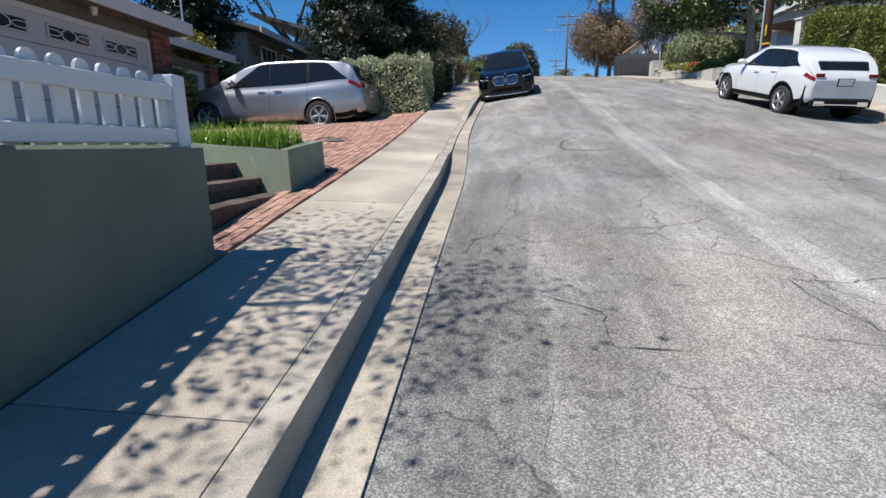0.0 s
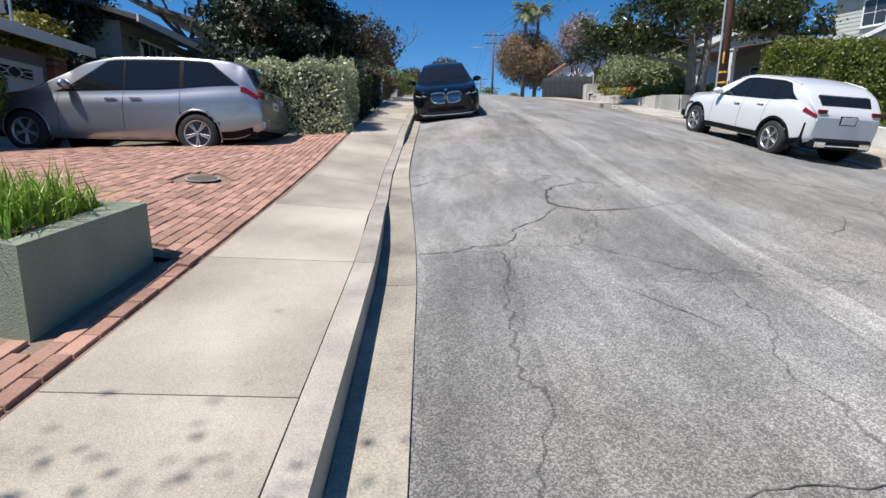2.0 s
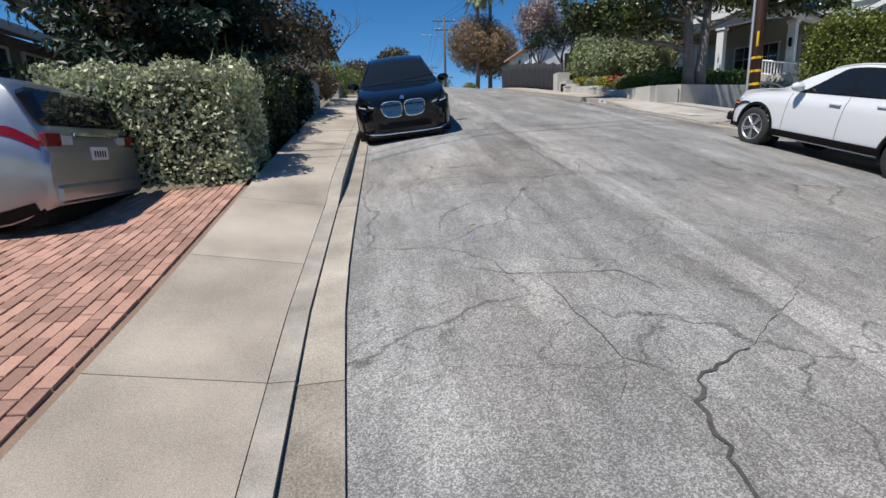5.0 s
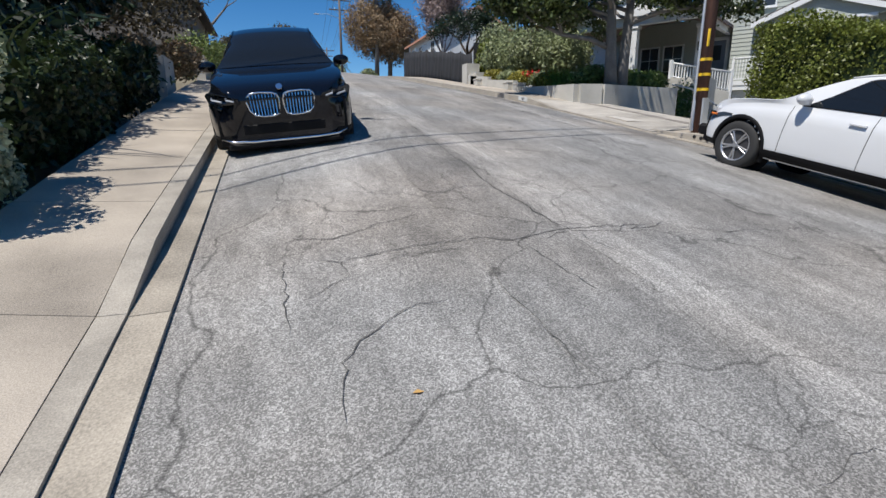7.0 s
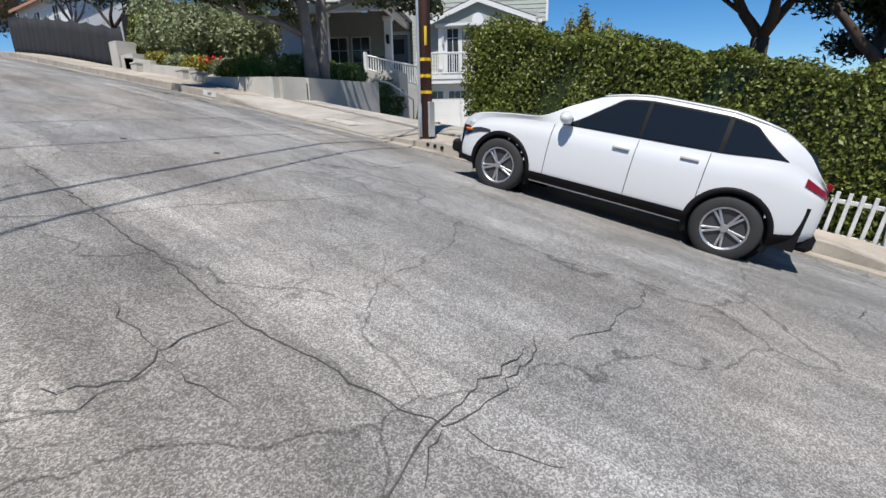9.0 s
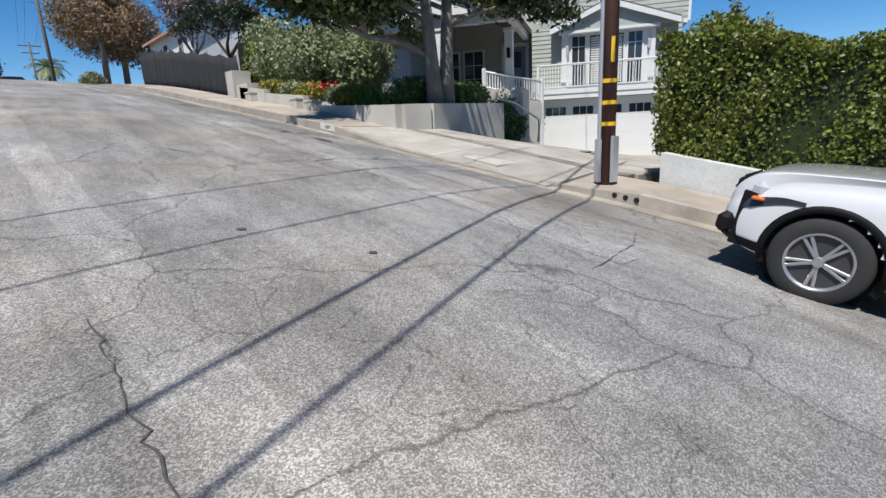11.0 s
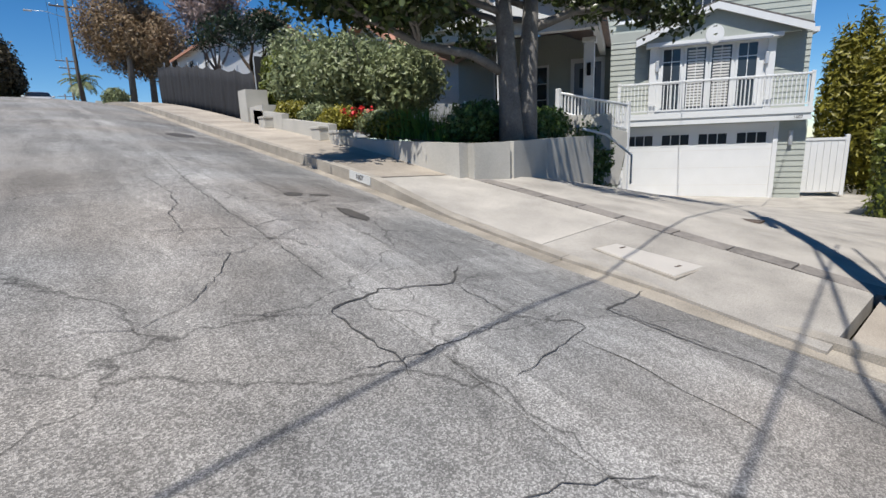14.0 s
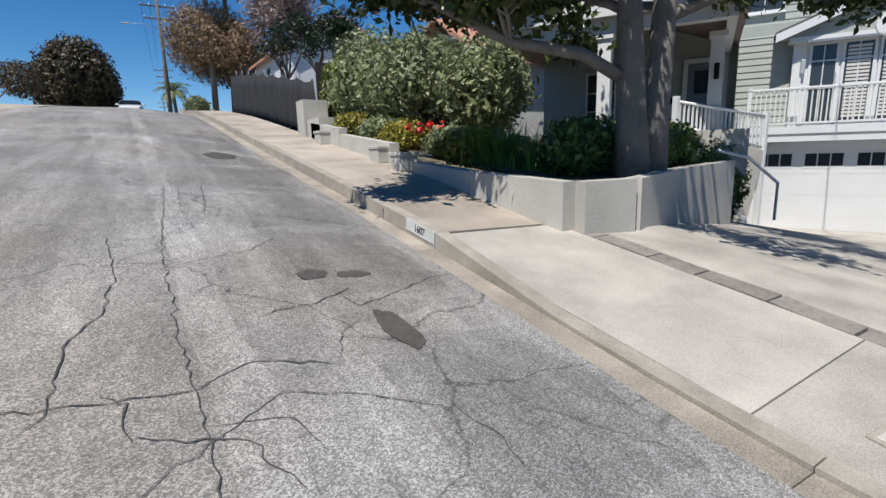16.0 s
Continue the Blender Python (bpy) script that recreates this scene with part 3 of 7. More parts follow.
road_patch(-0.60, 0.08, -6, 6.72, ASPHALT_DARK, 0.0035, 1.0)
road_patch(1.95, 2.30, -10, 45, ASPHALT_PALE, 0.0025, 2.0)
road_patch(1.10, 1.90, 6, 17, ASPHALT_WORN, 0.002, 5.0)
road_patch(5.20, 5.45, 16, 60, ASPHALT_PALE, 0.0025, 3.0)
road_patch(6.0, 7.1, 20.3, 34, ASPHALT_DARK, 0.002, 4.0)
road_patch(6.1, 6.7, 18.1, 19.5, ASPHALT_PALE, 0.003, 6.0)

def crack(points, width, rnd_seed, material=TAR, branch=0):
    rnd = random.Random(rnd_seed)
    pts = []
    for (xa, ya), (xb, yb) in zip(points[:-1], points[1:]):
        n = max(3, int(math.hypot(xb - xa, yb - ya) / 0.06))
        for i in range(n):
            t = i / n
            pts.append((xa + (xb - xa) * t + rnd.gauss(0, 0.010), ya + (yb - ya) * t + rnd.gauss(0, 0.010)))
    pts.append(points[-1])
    V, F = [], []
    for i, (x, y) in enumerate(pts):
        a, b = pts[max(i - 1, 0)], pts[min(i + 1, len(pts) - 1)]
        d = Vector((b[0] - a[0], b[1] - a[1])).normalized()
        w = width * rnd.uniform(0.45, 1.25) / 2 * min(1, 0.35 + 0.3 * min(i, len(pts) - 1 - i))
        for s in (-1, 1):
            xx, yy = x - d.y * w * s, y + d.x * w * s
            V.append((xx, yy, road_z(xx, yy) + 0.007))
    F = [(2 * i, 2 * i + 2, 2 * i + 3, 2 * i + 1) for i in range(len(pts) - 1)]
    return put("crack", mesh_of("crack", V, [f[::-1] for f in F], material), road)


# where the surface has broken, stretch by stretch up the street
CRACKS_LOW = [
    ([(1.44, 9.05), (1.02, 8.85), (0.92, 8.69), (0.82, 8.18), (0.90, 8.01), (1.17, 7.81), (1.67, 7.88)], 0.06),
    ([(1.67, 7.88), (2.11, 8.10), (2.73, 8.35), (2.76, 8.10)], 0.022),
    ([(0.90, 8.05), (0.60, 7.56), (0.31, 7.33), (0.21, 6.95), (0.06, 6.88), (-0.13, 6.87), (-0.39, 6.76), (-0.64, 6.78)], 0.028),
    ([(0.62, 10.15), (0.76, 9.10), (0.97, 8.87)], 0.014),
    ([(0.76, 9.10), (0.58, 8.79)], 0.012),
    ([(1.44, 9.05), (2.17, 9.55), (2.52, 9.84)], 0.014),
    ([(0.08, 6.75), (0.10, 6.29)], 0.04),
    ([(-0.59, 6.78), (0.08, 6.75)], 0.02),
]
CRACKS_GUT = [
    ([(-0.76, 14.65), (-0.43, 14.72), (0.49, 14.51), (0.66, 13.92), (1.08, 13.72), (1.41, 13.74)], 0.014),
    ([(0.20, 12.70), (0.66, 12.75), (1.20, 12.71), (1.40, 12.61), (1.86, 12.74), (2.16, 12.77), (2.83, 12.77)], 0.024),
    ([(0.03, 12.84), (0.20, 12.70), (0.22, 12.50), (-0.07, 12.31)], 0.016),
    ([(-0.17, 12.91), (-0.18, 12.34), (-0.17, 11.99)], 0.016),
    ([(0.73, 12.00), (0.47, 12.01), (0.17, 11.80), (0.06, 11.67), (0.03, 11.48), (0.02, 11.28)], 0.018),
    ([(1.09, 11.60), (1.11, 11.41), (1.07, 11.21)], 0.016),
]
CRACKS_SIDE = [
    ([(1.01, 13.90), (1.27, 13.72), (1.42, 13.83), (1.53, 13.86), (1.80, 13.87)], 0.024),
    ([(1.87, 17.11), (1.87, 16.26), (1.87, 15.74), (1.83, 15.13), (1.85, 14.60), (1.80, 13.87), (1.88, 13.38), (1.88, 13.16), (1.97, 12.72)], 0.028),
    ([(1.97, 12.72), (2.09, 12.68), (2.38, 12.69), (2.59, 12.72), (2.71, 12.69), (2.93, 12.81)], 0.022),
    ([(1.97, 12.72), (1.84, 12.70), (1.68, 12.59)], 0.018),
    ([(2.02, 12.64), (2.03, 12.51), (2.14, 12.28)], 0.018),
    ([(3.05, 12.68), (3.39, 12.53), (3.72, 12.57), (3.93, 12.52), (4.43, 12.60)], 0.02),
    ([(1.42, 13.83), (1.42, 14.05), (1.45, 14.40)], 0.016),
    ([(1.42, 13.83), (1.41, 13.59), (1.46, 13.36)], 0.016),
]
CRACKS_DRIVE = [
    ([(6.80, 19.72), (6.94, 18.56), (6.70, 17.12), (6.85, 16.27)], 0.035),
    ([(6.42, 16.48), (5.92, 16.25), (5.16, 16.10), (4.87, 16.07)], 0.022),
    ([(5.13, 16.09), (5.22, 15.85), (5.19, 15.69)], 0.018),
    ([(4.72, 15.86), (4.48, 15.73)], 0.018),
    ([(4.33, 16.83), (4.35, 16.64), (4.38, 16.47), (4.48, 16.27)], 0.018),
]
CRACKS_TAR = [
    ([(6.27, 20.62), (5.96, 20.33), (5.65, 20.35), (5.39, 20.40), (5.22, 20.34), (5.04, 20.32), (4.95, 20.24)], 0.055),
    ([(4.95, 20.24), (4.97, 20.07), (4.96, 19.83), (5.01, 19.60), (4.95, 19.49)], 0.04),
    ([(4.48, 20.46), (4.68, 20.34), (4.94, 20.21)], 0.018),
    ([(5.96, 20.33), (5.94, 20.01), (5.96, 19.71), (6.30, 19.51), (6.28, 19.40), (5.93, 19.33), (5.41, 19.22)], 0.022),
    ([(5.96, 19.71), (5.53, 19.64), (5.19, 19.61), (5.04, 19.63), (4.73, 19.64)], 0.022),
    ([(7.58, 19.71), (6.75, 19.56), (6.81, 19.20), (6.88, 18.82)], 0.045),
    ([(5.35, 26.75), (5.16, 23.97), (5.14, 22.50), (5.17, 21.78), (5.15, 20.72)], 0.02),
    ([(5.17, 21.78), (5.50, 21.69), (5.56, 21.43)], 0.016),
]
CRACKS_UPPER = [
    ([(4.80, 24.57), (4.85, 23.51), (4.79, 23.00), (4.64, 22.72), (4.63, 22.10), (4.55, 22.01)], 0.022),
    ([(4.81, 22.13), (4.89, 22.06), (4.90, 21.82), (5.03, 21.74), (5.32, 21.60), (5.34, 21.44), (5.43, 21.28)], 0.026),
    ([(6.10, 24.33), (5.78, 23.95), (5.18, 23.67)], 0.018),
    ([(6.14, 22.96), (6.23, 22.68), (7.01, 23.12), (7.30, 23.23)], 0.02),
    ([(6.15, 22.50), (5.97, 22.36), (5.86, 22.07)], 0.016),
    ([(6.16, 21.63), (6.20, 21.45), (6.27, 21.24), (6.24, 21.06)], 0.018),
    ([(5.50, 26.70), (5.76, 26.74), (5.64, 25.31), (5.40, 25.21), (5.50, 26.70)], 0.022),
]
for i, (pts, w) in enumerate(CRACKS_LOW + CRACKS_GUT + CRACKS_SIDE + CRACKS_DRIVE + CRACKS_TAR + CRACKS_UPPER):
    crack(pts, w * 0.36, i)
rnd = random.Random(21)
for i in range(45):
    x, y = rnd.uniform(-0.3, 7), rnd.uniform(1, 34)
    pts, a = [(x, y)], rnd.uniform(0, 6.28)
    for k in range(rnd.randint(2, 5)):
        a += rnd.gauss(0, 0.6)
        x, y = x + 0.4 * math.cos(a), y + 0.4 * math.sin(a)
        pts.append((x, y))
    if all(lk(q[1]) + 0.4 < q[0] < rk(q[1]) - 0.4 for q in pts):
        crack(pts, rnd.uniform(0.004, 0.009), 100 + i)


def stain(x, y, rx, ry, seed, material=STAIN, name="stain"):
    rnd = random.Random(seed)
    n = 22
    V = [(x, y, road_z(x, y) + 0.009)]
    for k in range(n):
        a = 2 * math.pi * k / n
        r = 1 + 0.12 * math.sin(2 * a + seed) + 0.08 * math.sin(5 * a + 2 * seed)
        xx, yy = x + rx * r * math.cos(a), y + ry * r * math.sin(a)
        V.append((xx, yy, road_z(xx, yy) + 0.009))
    return put(name, mesh_of(name, V, [(0, 1 + k, 1 + (k + 1) % n) for k in range(n)], material), road)


for i, (x, y, rx, r2) in enumerate([(6.10, 23.31, 0.12, 0.10), (6.41, 23.27, 0.13, 0.08), (6.32, 22.33, 0.09, 0.30), (3.02, 18.01, 0.035, 0.03), (3.61, 17.12, 0.035, 0.025), (-0.15, 3.32, 0.03, 0.025), (6.5, 30.0, 0.3, 0.5)]):
    stain(x, y, rx, r2, i)
for i, (x, y) in enumerate([(0.34, 11.35), (0.78, 6.99), (-0.25, 3.0)]):
    lf = put("fallen_leaf", mesh_of("fallen_leaf", [(-0.05, 0, 0), (0, 0.03, 0.015), (0.06, 0, 0.004), (0, -0.03, 0.018)], [(0, 2, 1), (0, 3, 2)], CRISP), None, pose(x, y, road_z(x, y) + 0.003, 8, 3, 40 * i) @ Matrix.Scale(0.5 if i == 0 else 0.4, 4))
    tagged(lf, "small dry pale leaf lying on the asphalt", "leaf", "fallen leaves")
lf = put("fallen_leaf", mesh_of("fallen_leaf", [(-0.07, 0, 0), (0, 0.04, 0.02), (0.08, 0, 0.004), (0, -0.04, 0.025)], [(0, 2, 1), (0, 3, 2)], CRISP), None, pose(-2.0, 4.0, Z(-2, 4.0) + 0.176, 8, 3, 30) @ Matrix.Scale(0.6, 4))
tagged(lf, "curled dry yellow leaf lying on the pavement", "leaf", "fallen leaves")

# ---- left side: wall, fence, steps, planter ----
WT = 1.40
wall = thing("retaining_wall", "low dark green stucco garden wall with a flat top", "garden wall")
V, F = slab(lambda x, y: (x, y, WT), [-2.36, -2.13], [-6 + i * 0.886 for i in range(11)], 1.0)
V = [(p[0], p[1], p[2] if i < len(V) / 2 else Z(-2.2, p[1]) - 0.2) for i, p in enumerate(V)]
put("body", mesh_of("body", V, F, STUCCO_G), wall)
V, F = slab(lambda x, y: (x, y, WT), [-6.0, -4.5, -2.37], [2.62, 2.86], 1.3)
put("return_wall", mesh_of("return_wall", V, F, STUCCO_G), wall)

fence = thing("picket_fence", "white picket fence with scalloped tops on the green wall", "fence")
for ys in np.arange(-5.9, 2.7, 0.145):
    bm = boxed(-2.255, -2.235, ys - 0.045, ys + 0.045, WT + 0.02, WT + 0.40)
    cyl(bm, 0.045, 0.045, 0.02, 12, pose(-2.255, ys, WT + 0.40, 0, 90, 0))
    part("picket", bm, WHITE, fence)
part("top_rail", boxed(-2.235, -2.195, -6.0, 2.7, WT + 0.29, WT + 0.385, 0.006), WHITE, fence)
part("bottom_rail", boxed(-2.235, -2.195, -6.0, 2.7, WT + 0.03, WT + 0.12, 0.006), WHITE, fence)
for ys in (-5.2, -2.5, 0.1, 2.76):
    bm = boxed(-2.30, -2.18, ys - 0.06, ys + 0.06, WT, WT + 0.45, 0.008)
    part("post", bm, WHITE, fence)

steps = thing("garden_steps", "three dark brick steps between the wall and the planter", "steps")
for i in range(3):
    z0 = Z(-2.6, 3.6) + 0.15 + 0.165 * i
    x0 = -2.52 - 0.32 * i
    rows = np.linspace(2.87, 5.05 + 0.10 * i, 18)
    for ya, yb in zip(rows[:-1], rows[1:]):
        put("brick", mesh_of("brick", *slab(lambda x, y: (x, y, z0 + 0.165 + 0.004 * math.sin(y * 37)), [x0 - 0.34, x0 - 0.02, x0], [ya + 0.005, yb - 0.005], 0.072), STEP), steps)
    part("riser", boxed(x0 - 0.4, x0 - 0.03, 2.87, 5.05 + 0.1 * i, z0 - 0.35, z0 + 0.092), STEP, steps, "dark brick riser")
part("landing", boxed(-6.5, -3.5, 2.87, 5.3, 0.6, Z(-2.6, 3.6) + 0.645), STEP, steps)

planter = thing("planter", "sage green stucco planter wall with a pale flat top", "planter")
PT = 1.47
outer = [(-2.46, 4.94), (-2.46, 6.04), (-4.6, 6.7), (-7.6, 6.7), (-7.6, 5.35), (-4.0, 5.35)]
inner = [(-2.63, 5.10), (-2.63, 5.90), (-4.6, 6.52), (-7.4, 6.52), (-7.4, 5.55), (-4.0, 5.52)]


def planter_top(x, y):
    return PT + (-0.10 if y < 5.2 and x > -2.7 else 0.0) + 0.02 * (x + 2.46) * 0


n = len(outer)
V = [(*p, planter_top(*p)) for p in outer] + [(*p, planter_top(*p)) for p in inner] + [(p[0] + (0.02 if p[0] > -3 else 0), p[1] - (0.02 if p[1] < 5.4 else 0), Z(*p) - 0.1) for p in outer] + [(*p, Z(*p) - 0.1) for p in inner]
F = []
for i in range(n):
    j = (i + 1) % n
    F += [(i, j, n + j, n + i), (2 * n + i, 2 * n + j, j, i), (n + i, n + j, 3 * n + j, 3 * n + i)]
put("wall", mesh_of("wall", V, F, mat("sage_stucco", (0.215, 0.25, 0.185), 0.92, vary=0.3, fine=110, coarse=2.5, bump=0.6)), planter)
put("soil", mesh_of("soil", [(*p, planter_top(*p) - 0.06) for p in inner], [tuple(range(n))], SOIL), planter)


def blades(name, pts, length, width, material, droop=0.5, seg=3):
    """Arching strap leaves or grass blades standing at the points."""
    V, F = [], []
    for x, y, z in pts:
        a = RNG.uniform(0, 2 * math.pi)
        ln, w = length * RNG.uniform(0.6, 1.25), width * RNG.uniform(0.7, 1.2)
        dx, dy = math.cos(a), math.sin(a)
        lean = RNG.uniform(0.15, 1.0) * droop
        o = len(V)
        for k in range(seg + 1):
            t = k / seg
            r = lean * ln * t * t
            zz = z + ln * (t - 0.55 * lean * t * t)
            ww = w * (1 - t) ** 0.7 / 2 + 0.0005
            V += [(x + dx * r - dy * ww, y + dy * r + dx * ww, zz), (x + dx * r + dy * ww, y + dy * r - dx * ww, zz)]
        F += [(o + 2 * k, o + 2 * k + 1, o + 2 * k + 3, o + 2 * k + 2) for k in range(seg)]
    return mesh_of(name, V, F, material, True)


def in_poly(x, y, poly):
    c = False
    for i in range(len(poly)):
        (xa, ya), (xb, yb) = poly[i], poly[i - 1]
        if (ya > y) != (yb > y) and x < (xb - xa) * (y - ya) / (yb - ya) + xa:
            c = not c
    return c


pts = []
while len(pts) < 5200:
    x, y = -2.6 - 4.8 * RNG.random(), 5.05 + 1.5 * RNG.random()
    if in_poly(x, y, inner):
        pts.append((x, y, planter_top(x, y) - 0.07))
tagged(put("planter_grass", blades("planter_grass", pts, 0.36, 0.014, LEAF_GRASS, 1.1)), "bright green arching grass filling the planter", "grass", kind="stuff")


# ---- left driveway ----
def ldrive_z(x, y):
    return float(np.interp(x, [-9.5, -8.1, -4.5, -2.1], [1.84, 1.82, Z(-4.5, y) * 0.6 + 1.82 * 0.4 + 0.08, Z(-2.1, y) + 0.155]))


ldrive = tagged(new("driveway_left"), "red brick paver driveway in running bond", "driveway", kind="structure")
V, F = sheet(lambda x, y: (x, y, ldrive_z(x, y) - 0.018), [-9.6 + 0.5 * i for i in range(15)] + [-2.46, -2.1], [6.05 + 0.5 * i for i in range(15)])
put("joint_bed", mesh_of("joint_bed", V, F, SAND), ldrive)
V, F = sheet(lambda x, y: (x, y, Z(x, y) + 0.137), [-2.62, -2.3, -2.1], [2.87 + 0.455 * i for i in range(8)])
put("joint_bed", mesh_of("joint_bed", V, F, SAND), ldrive)

# ---- left houses ----
def roof_slab(parent, pts, thick, material, name="roof", label=""):
    """A roof plane with thickness from its corner points."""
    n = len(pts)
    V = [Vector(p) for p in pts] + [Vector(p) - Vector((0, 0, thick)) for p in pts]
    F = [tuple(range(n)), tuple(range(2 * n - 1, n - 1, -1))] + [(i, i + n, (i + 1) % n + n, (i + 1) % n) for i in range(n)]
    return put(name, mesh_of(name, V, F, material), parent, None, label)


def lattice_window(parent, x, y0, y1, z0, z1):
    """Dark pane with a white ornamental lattice, in a garage door."""
    w = part("window", boxed(x - 0.012, x + 0.012, y0, y1, z0, z1), GLASS_WIN, parent, "dark lattice window")
    bm = bmesh.new()
    cy, cz, dy, dz = (y0 + y1) / 2, (z0 + z1) / 2, (y1 - y0) / 2, (z1 - z0) / 2

    def bar(a, b):
        va, vb = Vector((0, *a)), Vector((0, *b))
        ln = (vb - va).length
        an = math.atan2(b[1] - a[1], b[0] - a[0])
        box(bm, x + 0.012, x + 0.022, -ln / 2, ln / 2, -0.007, 0.007, m=Matrix.Translation((0, (a[0] + b[0]) / 2, (a[1] + b[1]) / 2)) @ Matrix.Rotation(an, 4, "X"))

    for s in (-1, 1):
        bar((cy + s * dy * 0.08, cz + dz), (cy + s * dy * 0.35, cz + dz * 0.5))
        bar((cy + s * dy * 0.35, cz + dz * 0.5), (cy + s * dy * 0.35, cz - dz * 0.5))
        bar((cy + s * dy * 0.35, cz - dz * 0.5), (cy + s * dy * 0.08, cz - dz))
        bar((cy + s * dy * 0.35, cz), (cy + s * dy * 0.6, cz + dz * 0.5))
        bar((cy + s * dy * 0.35, cz), (cy + s * dy * 0.6, cz - dz * 0.5))
        bar((cy + s * dy * 0.6, cz + dz * 0.5), (cy + s * dy, cz + dz * 0.5))
        bar((cy + s * dy * 0.6, cz - dz * 0.5), (cy + s * dy, cz - dz * 0.5))
    part("lattice", bm, WHITE, w)
    fr = bmesh.new()
    for a in ((y0 - 0.03, y1 + 0.03, z1, z1 + 0.03), (y0 - 0.03, y1 + 0.03, z0 - 0.03, z0), (y0 - 0.03, y0, z0, z1), (y1, y1 + 0.03, z0, z1)):
        box(fr, x + 0.0, x + 0.03, *a)
    part("window_frame", fr, GARAGE_W, w)


def brick_pier(parent, x0, x1, y0, y1, z0, z1):
    put("core", mesh_of("core", *slab(lambda x, y: (x, y, z1), [x0 + 0.012, x1 - 0.012], [y0 + 0.012, y1 - 0.012], z1 - z0), SAND), parent)
    n = int((z1 - z0) / 0.075)
    for k in range(n):
        z = z0 + k * 0.075
        cuts = [y0, y0 + (y1 - y0) * (0.5 if k % 2 else 0.33), y0 + (y1 - y0) * (0.5 if k % 2 else 0.67), y1]
        for a, b in zip(cuts[:-1], cuts[1:]):
            if b - a > 0.05:
                put("brick", mesh_of("brick", *slab(lambda x, y: (x, y, z + 0.066), [x0, x1], [a + 0.004, b - 0.004], 0.062), BRICK_P), parent)


lh = thing("garage_house", "low taupe house with white garage doors and brick piers", "house", Matrix.Translation((0, 0, -0.30)))
LX, GB = -8.1, 2.10
part("wall", boxed(LX - 6, LX - 0.06, 3.6, 10.95, GB - 1.2, 4.40), BEIGE, lh)
part("wall", boxed(LX - 7, LX - 1.36, 11.3, 15.6, GB - 1.2, 4.30), BEIGE, lh)
d1 = part("garage_door", boxed(LX - 0.06, LX - 0.02, 5.3, 10.62, GB - 0.1, 4.02), GARAGE_W, lh, "white panelled garage door")
for k in range(4):
    lattice_window(d1, LX - 0.015, 5.55 + 1.29 * k, 5.55 + 1.29 * k + 0.86, 3.66, 3.86)
for k in range(3):
    part("panel_joint", boxed(LX - 0.021, LX - 0.017, 5.3, 10.62, GB + 0.47 * (k + 1) - 0.008, GB + 0.47 * (k + 1) + 0.008), BEIGE, d1)
for a in ((5.18, 5.3, GB - 0.1, 4.12), (10.62, 10.74, GB - 0.1, 4.12), (5.3, 10.62, 4.02, 4.12)):
    part("door_trim", boxed(LX - 0.07, LX + 0.01, *a), TRIM, lh)
pier = put("brick_pier", mesh_of("brick_pier", *slab(lambda x, y: (x, y, GB + 0.05), [LX - 0.38, LX + 0.08], [10.78, 11.42], 0.1), KERB), lh, None, "dark red brick pier")
brick_pier(pier, LX - 0.36, LX + 0.06, 10.80, 11.40, GB + 0.05, 4.32)
d2 = part("garage_door", boxed(LX - 1.36, LX - 1.32, 13.2, 14.9, GB - 0.1, 4.0), GARAGE_W, lh, "white panelled garage door")
lattice_window(d2, LX - 1.315, 13.55, 14.55, 3.66, 3.88)
pier2 = put("brick_pier", mesh_of("brick_pier", *slab(lambda x, y: (x, y, GB + 0.05), [LX - 1.4, LX - 1.2], [15.1, 15.5], 0.1), KERB), lh, None, "dark red brick pier")
brick_pier(pier2, LX - 1.42, LX - 1.18, 15.08, 15.52, GB + 0.05, 4.3)
roof_slab(lh, [(LX + 0.45, 3.0, 4.62), (LX + 0.45, 11.65, 4.62), (LX - 3.2, 11.65, 5.15), (LX - 3.2, 3.0, 5.15)], 0.06, ROOF)
part("fascia", boxed(LX + 0.45, LX + 0.50, 2.95, 11.7, 4.36, 4.63, 0.004), TRIM, lh, "cream painted fascia board")
part("fascia", boxed(LX - 3.2, LX + 0.44, 11.66, 11.71, 4.36, 4.62), TRIM, lh)
part("soffit", boxed(LX - 0.05, LX + 0.44, 3.0, 11.64, 4.37, 4.40), BEIGE, lh)
roof_slab(lh, [(LX - 0.85, 11.4, 4.66), (LX - 0.85, 16.0, 4.66), (LX - 4.2, 16.0, 5.15), (LX - 4.2, 11.4, 5.15)], 0.06, ROOF)
part("fascia", boxed(LX - 0.85, LX - 0.80, 11.72, 16.05, 4.44, 4.67, 0.004), TRIM, lh, "cream painted fascia board")
lamp = part("eave_light", cyl(bmesh.new(), 0.05, 0.08, 0.14, 12, pose(LX + 0.2, 9.0, 4.22)), TRIM, lh)
part("wall", boxed(LX - 8, LX - 4.5, 1.5, 8.0, 4.4, 6.4), BEIGE, lh)
roof_slab(lh, [(LX - 4.0, 1.0, 6.9), (LX - 4.0, 8.5, 6.9), (LX - 8, 8.5, 7.3), (LX - 8, 1.0, 7.3)], 0.2, ROOF)
ml = part("wall_lantern", boxed(LX - 1.17, LX - 1.05, 15.3, 15.42, 3.25, 3.55, 0.01), BLACK, lh)


